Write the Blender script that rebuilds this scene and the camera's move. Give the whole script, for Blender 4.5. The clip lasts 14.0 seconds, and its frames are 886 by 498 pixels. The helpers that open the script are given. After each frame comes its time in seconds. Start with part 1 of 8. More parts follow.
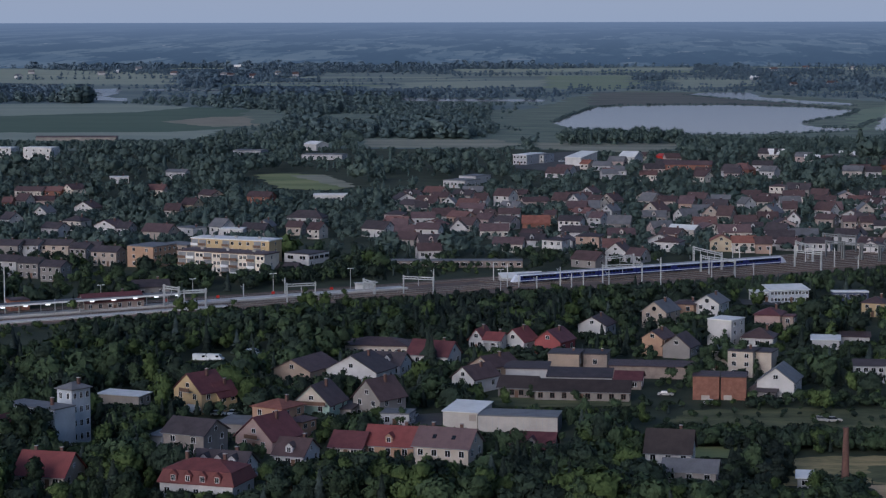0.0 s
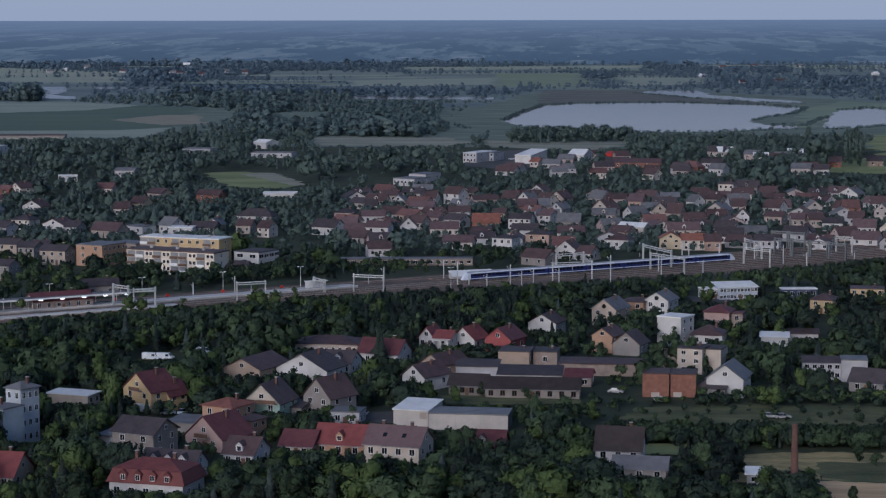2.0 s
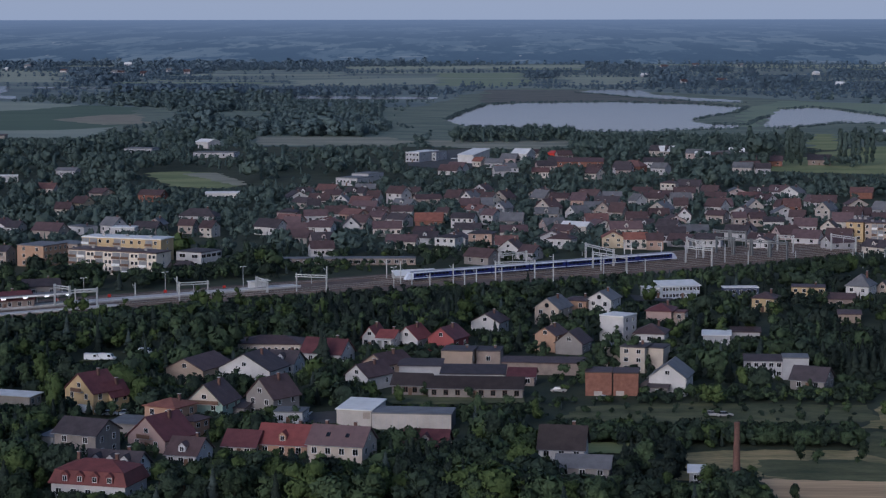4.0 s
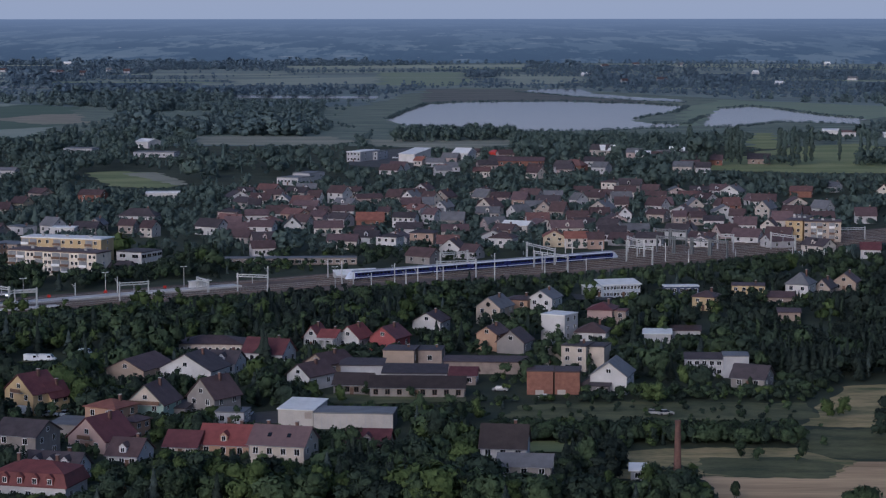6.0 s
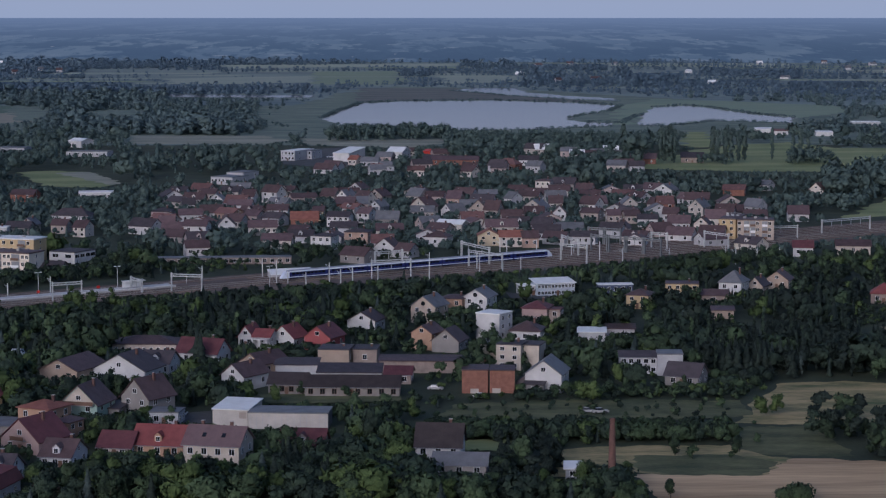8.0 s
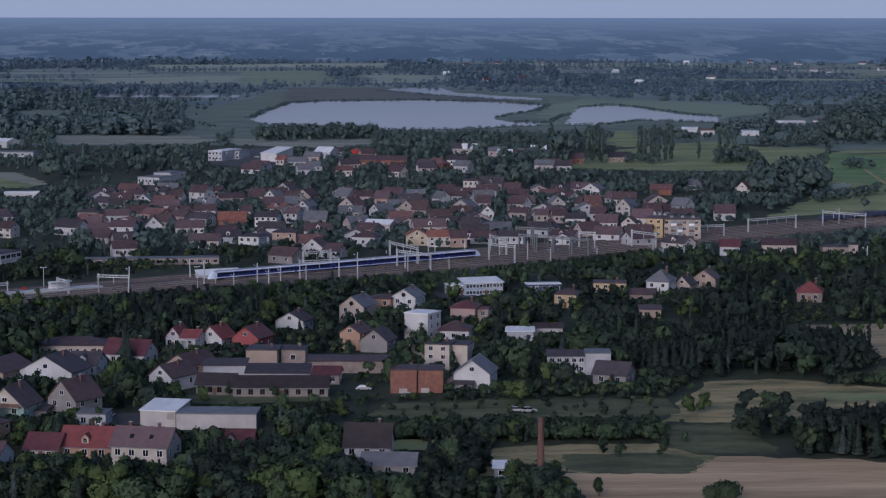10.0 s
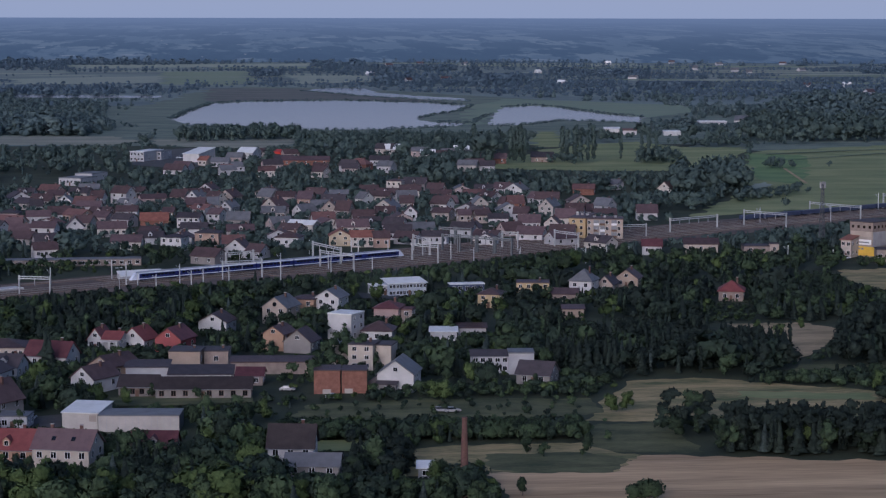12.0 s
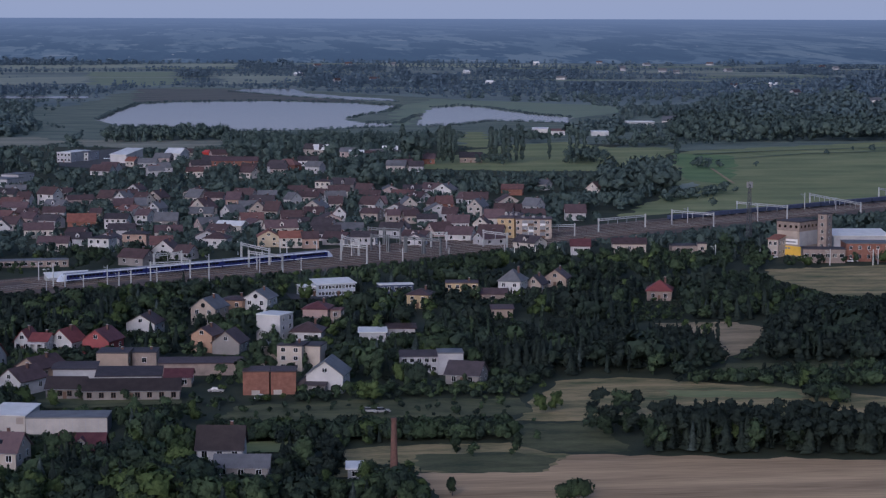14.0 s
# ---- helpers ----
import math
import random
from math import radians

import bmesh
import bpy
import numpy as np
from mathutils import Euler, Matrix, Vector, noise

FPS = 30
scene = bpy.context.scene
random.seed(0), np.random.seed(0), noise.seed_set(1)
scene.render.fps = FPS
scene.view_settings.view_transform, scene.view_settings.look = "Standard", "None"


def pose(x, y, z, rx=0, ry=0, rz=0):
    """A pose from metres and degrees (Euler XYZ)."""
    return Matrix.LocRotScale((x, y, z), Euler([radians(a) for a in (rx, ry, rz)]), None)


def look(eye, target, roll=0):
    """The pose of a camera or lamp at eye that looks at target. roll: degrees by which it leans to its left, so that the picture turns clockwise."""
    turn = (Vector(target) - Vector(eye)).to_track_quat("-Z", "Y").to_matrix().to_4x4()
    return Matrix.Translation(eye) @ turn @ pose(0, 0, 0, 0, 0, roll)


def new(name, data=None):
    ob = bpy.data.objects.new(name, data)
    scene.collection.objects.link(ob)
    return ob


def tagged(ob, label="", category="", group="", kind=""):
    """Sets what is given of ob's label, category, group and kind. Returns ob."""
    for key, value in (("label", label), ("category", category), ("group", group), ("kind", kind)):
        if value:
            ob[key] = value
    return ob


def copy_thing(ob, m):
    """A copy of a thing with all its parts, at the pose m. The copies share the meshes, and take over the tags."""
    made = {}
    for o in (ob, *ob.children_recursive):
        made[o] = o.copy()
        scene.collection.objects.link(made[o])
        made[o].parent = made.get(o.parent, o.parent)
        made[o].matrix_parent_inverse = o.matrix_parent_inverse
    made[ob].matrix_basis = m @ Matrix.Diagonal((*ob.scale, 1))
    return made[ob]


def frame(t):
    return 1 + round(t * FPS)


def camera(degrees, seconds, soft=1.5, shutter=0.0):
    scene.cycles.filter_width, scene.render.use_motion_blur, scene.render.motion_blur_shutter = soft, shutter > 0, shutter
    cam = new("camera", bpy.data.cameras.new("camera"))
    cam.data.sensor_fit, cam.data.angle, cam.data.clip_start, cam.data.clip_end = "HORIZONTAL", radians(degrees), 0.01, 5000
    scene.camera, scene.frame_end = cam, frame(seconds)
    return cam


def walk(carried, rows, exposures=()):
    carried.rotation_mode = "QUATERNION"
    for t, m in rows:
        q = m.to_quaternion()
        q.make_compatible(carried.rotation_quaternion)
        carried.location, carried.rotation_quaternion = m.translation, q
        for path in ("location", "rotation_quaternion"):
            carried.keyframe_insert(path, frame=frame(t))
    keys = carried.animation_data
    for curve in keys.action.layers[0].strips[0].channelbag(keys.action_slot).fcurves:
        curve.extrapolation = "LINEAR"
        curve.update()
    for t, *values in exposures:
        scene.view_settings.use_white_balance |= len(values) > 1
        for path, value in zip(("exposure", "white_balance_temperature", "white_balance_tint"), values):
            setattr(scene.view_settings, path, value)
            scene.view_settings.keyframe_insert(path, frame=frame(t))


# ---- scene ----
# ---- camera: it turns on the spot, 100 m above the town ----
cam = camera(23.315, 14.0, soft=1.25)
EYE = 100.0
TURNS = [
    (0.0, 4.848, -6.025, 0.113), (0.5, 4.595, -6.041, 0.109), (1.0, 4.301, -6.052, 0.104),
    (1.5, 3.940, -6.074, 0.099), (2.0, 3.512, -6.081, 0.093), (2.5, 3.066, -6.087, 0.087),
    (3.0, 2.681, -6.092, 0.081), (5.5, 0.849, -6.101, 0.044), (6.0, 0.412, -6.114, 0.036),
    (6.5, 0.000, -6.134, 0.027), (7.0, -0.434, -6.138, 0.018), (7.5, -0.884, -6.132, 0.008),
    (8.0, -1.337, -6.141, -0.002), (10.5, -3.765, -6.134, -0.057), (11.0, -4.281, -6.124, -0.069),
    (11.5, -4.802, -6.130, -0.082), (12.0, -5.313, -6.135, -0.095), (12.5, -5.826, -6.133, -0.108),
    (13.0, -6.327, -6.126, -0.121), (13.5, -6.788, -6.122, -0.135), (14.0, -7.214, -6.119, -0.150),
]
walk(cam, [(t, pose(0, 0, EYE, 90 + pitch, roll, yaw)) for t, yaw, pitch, roll in TURNS],
     exposures=[(0.0, -0.32, 5400, 14), (14.0, -0.32, 5250, 22)])

# ---- world and sun: dull evening overcast ----
world = bpy.data.worlds.new("world")
scene.world = world
world.use_nodes = True
wn = world.node_tree.nodes
sky = wn.new("ShaderNodeTexSky")
sky.sky_type = "NISHITA"
sky.sun_disc = False
SUN_UP, SUN_ROUND = radians(21), radians(205)
sky.sun_elevation, sky.sun_rotation = SUN_UP, SUN_ROUND
sky.air_density, sky.dust_density, sky.ozone_density = 1.0, 3.0, 2.0
wn["Background"].inputs["Strength"].default_value = 0.13
world.node_tree.links.new(sky.outputs["Color"], wn["Background"].inputs["Color"])

sun_data = bpy.data.lights.new("sun", "SUN")
sun_data.energy, sun_data.angle, sun_data.color = 1.0, radians(20), (1.0, 0.90, 0.82)
sun = new("sun", sun_data)
away = Vector((math.sin(SUN_ROUND) * math.cos(SUN_UP), math.cos(SUN_ROUND) * math.cos(SUN_UP), math.sin(SUN_UP)))
sun.matrix_world = look(away * 900, (0, 0, 0))


# ---- materials ----
def material(name, c1, c2, size=2.0, fine=0.15, rough=0.85, bump=0.0, metallic=0.0, per_object=0.0, per_island=0.0, stretch=None, lo=0.42, hi=0.98, fine_share=0.4, shine=0.3, per_tree=0.0):
    """Two base colours mixed by noise at two scales; size and fine are in metres."""
    m = bpy.data.materials.new(name)
    m.use_nodes = True
    n, l = m.node_tree.nodes, m.node_tree.links
    p = n["Principled BSDF"]
    p.inputs["Roughness"].default_value, p.inputs["Metallic"].default_value = rough, metallic
    p.inputs["Specular IOR Level"].default_value = shine
    geo = n.new("ShaderNodeNewGeometry")
    at = geo.outputs["Position"]
    if stretch:
        mp = n.new("ShaderNodeMapping")
        mp.inputs["Scale"].default_value = stretch
        l.new(at, mp.inputs["Vector"])
        at = mp.outputs["Vector"]
    big, small = n.new("ShaderNodeTexNoise"), n.new("ShaderNodeTexNoise")
    big.inputs["Scale"].default_value, small.inputs["Scale"].default_value = 1 / size, 1 / fine
    big.inputs["Detail"].default_value, small.inputs["Detail"].default_value = 3, 2
    l.new(at, big.inputs["Vector"]), l.new(at, small.inputs["Vector"])
    mix = n.new("ShaderNodeMath")
    mix.operation = "MULTIPLY_ADD"
    mix.inputs[1].default_value = fine_share
    l.new(small.outputs["Fac"], mix.inputs[0])
    l.new(big.outputs["Fac"], mix.inputs[2])
    fac = mix.outputs[0]
    for amount, socket in ((per_object, "o"), (per_island, "i"), (per_tree, "t")):
        if amount:
            if socket == "t":
                own = n.new("ShaderNodeAttribute")
                own.attribute_name = "tint"
                src = own.outputs["Fac"]
            else:
                src = n.new("ShaderNodeObjectInfo").outputs["Random"] if socket == "o" else geo.outputs["Random Per Island"]
            add = n.new("ShaderNodeMath")
            add.operation = "MULTIPLY_ADD"
            add.inputs[1].default_value = amount
            l.new(src, add.inputs[0]), l.new(fac, add.inputs[2])
            sub = n.new("ShaderNodeMath")
            sub.operation = "SUBTRACT"
            sub.inputs[1].default_value = amount / 2
            l.new(add.outputs[0], sub.inputs[0])
            fac = sub.outputs[0]
    ramp = n.new("ShaderNodeMapRange")
    ramp.inputs["From Min"].default_value, ramp.inputs["From Max"].default_value = lo, hi
    l.new(fac, ramp.inputs["Value"])
    rgb = n.new("ShaderNodeMix")
    rgb.data_type = "RGBA"
    rgb.inputs["A"].default_value, rgb.inputs["B"].default_value = (*c1, 1), (*c2, 1)
    l.new(ramp.outputs["Result"], rgb.inputs["Factor"])
    l.new(rgb.outputs["Result"], p.inputs["Base Color"])
    if bump:
        b = n.new("ShaderNodeBump")
        b.inputs["Strength"].default_value, b.inputs["Distance"].default_value = bump, fine * 0.6
        l.new(small.outputs["Fac"], b.inputs["Height"])
        l.new(b.outputs["Normal"], p.inputs["Normal"])
    return m


def wall_paint(name, c, dirt=0.72):
    return material(name, tuple(v * dirt for v in c), c, 3.0, 0.3, 0.9, 0.1)


M = {
    "r_villa": material("bright_red_tiles", (0.150, 0.043, 0.042), (0.228, 0.068, 0.062), 2.0, 0.3, 0.7, 0.3),
    "r_mansard": material("dark_red_tiles", (0.105, 0.034, 0.034), (0.168, 0.054, 0.051), 2.0, 0.3, 0.7, 0.3),
    "white": wall_paint("white_render", (0.56, 0.545, 0.54)),
    "cream": wall_paint("cream_render", (0.50, 0.435, 0.37)),
    "beige": wall_paint("beige_render", (0.44, 0.365, 0.305)),
    "tan": wall_paint("tan_render", (0.40, 0.31, 0.245)),
    "grey": wall_paint("grey_render", (0.26, 0.24, 0.23)),
    "pale": wall_paint("pale_grey_render", (0.44, 0.435, 0.445)),
    "pink": wall_paint("pink_render", (0.43, 0.31, 0.285)),
    "orange": wall_paint("orange_render", (0.42, 0.27, 0.185)),
    "yellow": wall_paint("yellow_render", (0.52, 0.39, 0.22)),
    "mint": wall_paint("mint_render", (0.32, 0.43, 0.38)),
    "blue": wall_paint("pale_blue_render", (0.44, 0.48, 0.53)),
    "brick": material("brick_wall", (0.15, 0.068, 0.05), (0.26, 0.125, 0.09), 1.2, 0.2, 0.9, 0.2),
    "oldbrick": material("weathered_brick", (0.19, 0.15, 0.13), (0.31, 0.25, 0.215), 1.6, 0.2, 0.9, 0.2),
    "blockwork": material("grey_block_wall", (0.17, 0.15, 0.14), (0.25, 0.22, 0.20), 1.5, 0.3, 0.9, 0.2),
    "r_maroon": material("maroon_roof_tiles", (0.075, 0.026, 0.03), (0.135, 0.05, 0.052), 2.0, 0.3, 0.6, 0.3, per_object=0.3),
    "r_red": material("red_roof_tiles", (0.098, 0.045, 0.044), (0.165, 0.075, 0.070), 2.0, 0.3, 0.7, 0.3, per_object=0.4),
    "r_orange": material("orange_roof_tiles", (0.16, 0.062, 0.046), (0.26, 0.11, 0.08), 2.0, 0.3, 0.7, 0.3, per_object=0.4),
    "r_brown": material("brown_roof_sheet", (0.055, 0.034, 0.034), (0.105, 0.068, 0.066), 2.0, 0.3, 0.6, 0.3, per_object=0.3),
    "r_dark": material("dark_roof_felt", (0.042, 0.035, 0.039), (0.078, 0.064, 0.069), 2.0, 0.3, 0.7, 0.3, per_object=0.3),
    "r_grey": material("grey_roof_sheet", (0.1, 0.1, 0.105), (0.17, 0.17, 0.18), 2.5, 0.3, 0.6, 0.2, per_object=0.3),
    "r_white": material("white_sheet_roof", (0.60, 0.60, 0.59), (0.76, 0.76, 0.75), 3.0, 0.4, 0.8, 0.1),
    "frame": material("white_window_frame", (0.66, 0.66, 0.66), (0.78, 0.78, 0.78), 1.0, 0.2, 0.5),
    "brown_frame": material("brown_window_frame", (0.10, 0.06, 0.04), (0.16, 0.09, 0.06), 1.0, 0.2, 0.5),
    "chimney": material("chimney_brick", (0.085, 0.048, 0.042), (0.15, 0.082, 0.068), 0.6, 0.12, 0.9, 0.3),
    "concrete": material("concrete", (0.26, 0.25, 0.24), (0.42, 0.41, 0.39), 3.0, 0.3, 0.9, 0.2),
    "paving": material("platform_paving", (0.38, 0.37, 0.36), (0.54, 0.53, 0.52), 4.0, 0.5, 0.9),
    "asphalt": material("asphalt", (0.05, 0.05, 0.052), (0.10, 0.10, 0.10), 6.0, 0.4, 0.9, 0.1),
    "ballast": material("rusty_ballast", (0.150, 0.108, 0.088), (0.270, 0.200, 0.164), 5.0, 0.5, 0.95, 0.2, stretch=(1, 1, 1)),
    "rail": material("rail_steel", (0.26, 0.22, 0.19), (0.42, 0.38, 0.35), 2.0, 0.2, 0.35, 0, 0.7),
    "steel": material("pale_galvanised_steel", (0.42, 0.43, 0.42), (0.60, 0.61, 0.60), 2.0, 0.3, 0.5, 0, 0.2),
    "dark_steel": material("dark_steel", (0.17, 0.18, 0.20), (0.26, 0.27, 0.29), 2.0, 0.3, 0.6, 0, 0.2),
    "siding_steel": material("dull_grey_steel", (0.115, 0.125, 0.13), (0.19, 0.20, 0.205), 2.0, 0.3, 0.6, 0, 0.1),
    "train_blue": material("train_blue_paint", (0.012, 0.018, 0.10), (0.02, 0.03, 0.15), 5.0, 0.5, 0.3),
    "train_white": material("train_white_paint", (0.60, 0.63, 0.72), (0.72, 0.75, 0.82), 5.0, 0.5, 0.35),
    "train_grey": material("train_grey_roof", (0.22, 0.24, 0.30), (0.32, 0.34, 0.40), 3.0, 0.4, 0.5),
    "navy": material("dark_navy_sheet", (0.035, 0.045, 0.085), (0.06, 0.075, 0.13), 2.0, 0.3, 0.6),
    "black": material("black_rubber", (0.015, 0.015, 0.016), (0.03, 0.03, 0.03), 2.0, 0.3, 0.6),
    "sign_yellow": wall_paint("yellow_board", (0.75, 0.48, 0.07)),
    "blue_paint": material("blue_sheet", (0.05, 0.12, 0.34), (0.09, 0.18, 0.44), 2.0, 0.3, 0.5),
    "red_paint": material("red_sheet", (0.48, 0.03, 0.02), (0.62, 0.05, 0.03), 2.0, 0.3, 0.5),
    "car_white": material("white_car_paint", (0.62, 0.63, 0.65), (0.76, 0.77, 0.78), 2.0, 0.3, 0.3),
    "bark": material("bark", (0.05, 0.04, 0.032), (0.11, 0.09, 0.075), 1.0, 0.15, 0.95, 0.3),
    "leaf": material("leaves", (0.0161, 0.0253, 0.0167), (0.0625, 0.0931, 0.0485), 2.2, 0.45, 0.8, 0.4, per_tree=0.42, per_island=0.16, lo=0.54, hi=1.16, fine_share=0.7, shine=0.1),
    "leaf_dark": material("dark_leaves", (0.0138, 0.0213, 0.0180), (0.0424, 0.0633, 0.0432), 2.2, 0.45, 0.8, 0.4, per_tree=0.42, per_island=0.16, lo=0.54, hi=1.16, fine_share=0.7, shine=0.1),
    "leaf_light": material("fresh_leaves", (0.0269, 0.0435, 0.0155), (0.0860, 0.1212, 0.0450), 2.2, 0.45, 0.8, 0.4, per_tree=0.36, per_island=0.16, lo=0.54, hi=1.16, fine_share=0.7, shine=0.1),
    "needles": material("needles", (0.0115, 0.0178, 0.0161), (0.0328, 0.0454, 0.0360), 2.2, 0.4, 0.85, 0.4, per_tree=0.36, per_island=0.18, lo=0.54, hi=1.16, fine_share=0.7, shine=0.1),
    "blue_needles": material("blue_spruce_needles", (0.016, 0.024, 0.023), (0.062, 0.082, 0.076), 2.2, 0.4, 0.85, 0.4, per_tree=0.36, per_island=0.18, lo=0.54, hi=1.16, fine_share=0.7, shine=0.1),
    # woods beyond 900 m: distance haze put into the leaf colours
    "mid_leaf": material("hazed_mid_woods", (0.050, 0.074, 0.071), (0.085, 0.118, 0.104), 9.0, 1.2, 0.85, 0.4, per_tree=0.34, per_island=0.06, lo=0.54, hi=1.16, fine_share=0.7, shine=0.1),
    "wood_leaf": material("hazed_lake_woods", (0.06, 0.09, 0.098), (0.1, 0.138, 0.14), 12.0, 2.0, 0.85, 0.3, per_tree=0.34, per_island=0.06, lo=0.54, hi=1.16, fine_share=0.7, shine=0.1),
    "crimson": wall_paint("crimson_render", (0.30, 0.085, 0.085)),
    "cinder": material("cinder_ground", (0.078, 0.058, 0.049), (0.165, 0.124, 0.102), 9.0, 0.7, 0.95, 0.2, stretch=(0.8, 0.8, 1)),
    "oiled": material("oiled_ballast", (0.034, 0.025, 0.021), (0.075, 0.055, 0.045), 4.0, 0.4, 0.95, 0.2),
    "tower_steel": material("dark_tower_steel", (0.055, 0.058, 0.065), (0.09, 0.095, 0.105), 2.0, 0.3, 0.6),
    "lush": material("lush_meadow_grass", (0.095, 0.165, 0.062), (0.165, 0.240, 0.092), 22.0, 2.0, 0.95, stretch=(0.4, 1, 1), lo=0.5, hi=0.9),
    # village roof reds, greyed by distance haze put into the colour
    "v_maroon": material("hazed_maroon_roof", (0.084, 0.055, 0.059), (0.145, 0.096, 0.099), 2.0, 0.3, 0.75, 0.3, per_object=0.5),
    "v_red": material("hazed_red_roof", (0.110, 0.060, 0.056), (0.190, 0.100, 0.090), 2.0, 0.3, 0.75, 0.3, per_object=0.5),
    "pale_straw": material("pale_stubble", (0.175, 0.185, 0.140), (0.300, 0.295, 0.225), 24.0, 2.5, 0.95, stretch=(0.3, 1, 1), lo=0.5, hi=0.9),
    "sedge": material("brown_sedge", (0.085, 0.095, 0.088), (0.150, 0.155, 0.138), 24.0, 3.0, 0.95, stretch=(0.3, 1, 1), lo=0.5, hi=0.9),
    # wall colours for the village, less saturated than the render colours above
    "v_tan": wall_paint("muted_tan_render", (0.376, 0.320, 0.282)),
    "v_beige": wall_paint("muted_beige_render", (0.432, 0.391, 0.353)),
    "v_yellow": wall_paint("muted_yellow_render", (0.508, 0.423, 0.301)),
    "v_orange": wall_paint("muted_orange_render", (0.414, 0.291, 0.231)),
    "v_cream": wall_paint("muted_cream_render", (0.564, 0.513, 0.456)),
    "v_pink": wall_paint("muted_pink_render", (0.414, 0.334, 0.315)),
    "ivory": wall_paint("ivory_render", (0.74, 0.66, 0.55)),
    "hall": wall_paint("pale_panel_wall", (0.50, 0.46, 0.42)),
    "r_umber": material("dark_brown_roof", (0.028, 0.022, 0.022), (0.052, 0.040, 0.039), 2.0, 0.3, 0.7, 0.3, per_object=0.3),
    "mixed_grass": material("dry_and_green_grass", (0.080, 0.098, 0.036), (0.42, 0.315, 0.155), 7.0, 0.8, 0.95, stretch=(0.3, 1, 1), lo=0.50, hi=0.92),
    # far ground: bluish distance haze put into the base colours
    "plain": material("hazed_far_plain", (0.1, 0.142, 0.152), (0.185, 0.23, 0.212), 130.0, 14.0, 0.95, stretch=(0.3, 1, 1), lo=0.52, hi=0.88),
    # farthest woods, with the most blue haze in their base colour
    "far_leaf": material("hazed_far_woods", (0.074, 0.112, 0.152), (0.108, 0.15, 0.186), 60.0, 5.0, 0.9, per_tree=0.25, per_island=0.06, lo=0.5, hi=1.0, fine_share=0.4, shine=0.1),
    "rough_green": material("rough_green_grass", (0.045, 0.058, 0.026), (0.14, 0.14, 0.064), 6.0, 0.7, 0.95, stretch=(0.5, 1, 1), lo=0.48, hi=0.95),
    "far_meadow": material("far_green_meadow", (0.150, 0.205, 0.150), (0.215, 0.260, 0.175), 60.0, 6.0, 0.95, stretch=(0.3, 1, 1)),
    "grass": material("rough_grass", (0.016, 0.025, 0.014), (0.05, 0.062, 0.033), 14.0, 0.9, 0.95),
    "meadow": material("meadow", (0.140, 0.174, 0.072), (0.265, 0.280, 0.125), 26.0, 2.0, 0.95, stretch=(0.4, 1, 1), lo=0.5, hi=0.9),
    "dark_crop": material("dark_green_crop", (0.0633, 0.1058, 0.0782), (0.0978, 0.1437, 0.1012), 60.0, 4.0, 0.95, stretch=(0.3, 1, 1)),
    "ripe": material("ripening_grain", (0.27, 0.185, 0.10), (0.62, 0.44, 0.25), 12.0, 1.0, 0.95, stretch=(0.10, 1, 1), lo=0.5, hi=0.9),
    "straw": material("pale_dry_grass", (0.21, 0.17, 0.095), (0.47, 0.35, 0.205), 10.0, 1.0, 0.95, stretch=(0.4, 1, 1), lo=0.5, hi=0.9),
    # field green greyed and blued by haze painted into the colour
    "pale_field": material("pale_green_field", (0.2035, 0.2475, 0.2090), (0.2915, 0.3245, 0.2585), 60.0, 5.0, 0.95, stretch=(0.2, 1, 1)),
    "earth": material("bare_earth", (0.200, 0.188, 0.145), (0.285, 0.262, 0.200), 20.0, 2.0, 0.95),
    # reed colours shifted blue-green to hold the distance haze
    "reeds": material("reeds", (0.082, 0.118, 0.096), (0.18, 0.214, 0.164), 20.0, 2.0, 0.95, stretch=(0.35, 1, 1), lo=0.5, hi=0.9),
}


def glass(name, tint, rough=0.12):
    m = bpy.data.materials.new(name)
    m.use_nodes = True
    p = m.node_tree.nodes["Principled BSDF"]
    p.inputs["Base Color"].default_value = (*tint, 1)
    p.inputs["Roughness"].default_value = rough
    p.inputs["Specular IOR Level"].default_value = 0.6
    return m


M["pane"] = glass("dark_window_glass", (0.012, 0.014, 0.018))
water_mat = glass("lake_water", (0.046, 0.046, 0.048), 0.14)
wnodes, wlinks = water_mat.node_tree.nodes, water_mat.node_tree.links
ripple = wnodes.new("ShaderNodeTexNoise")
ripple.inputs["Scale"].default_value, ripple.inputs["Detail"].default_value = 0.35, 3
wbump = wnodes.new("ShaderNodeBump")
wbump.inputs["Strength"].default_value, wbump.inputs["Distance"].default_value = 0.12, 0.06
wgeo = wnodes.new("ShaderNodeNewGeometry")
wlinks.new(wgeo.outputs["Position"], ripple.inputs["Vector"])
wlinks.new(ripple.outputs["Fac"], wbump.inputs["Height"])
wlinks.new(wbump.outputs["Normal"], wnodes["Principled BSDF"].inputs["Normal"])
wnodes["Principled BSDF"].inputs["Specular IOR Level"].default_value = 0.37
M["water"] = water_mat

lamp_mat = bpy.data.materials.new("lit_lamp")
lamp_mat.use_nodes = True
lamp_mat.node_tree.nodes["Principled BSDF"].inputs["Emission Color"].default_value = (1.0, 0.95, 0.86, 1)
lamp_mat.node_tree.nodes["Principled BSDF"].inputs["Emission Strength"].default_value = 2.5
M["lamp"] = lamp_mat


# ---- mesh helpers ----
def mesh_of(name, verts, faces, mats):
    me = bpy.data.meshes.new(name)
    me.from_pydata([tuple(v) for v in verts], [], faces)
    for m in mats if isinstance(mats, (list, tuple)) else [mats]:
        me.materials.append(M[m] if isinstance(m, str) else m)
    return me


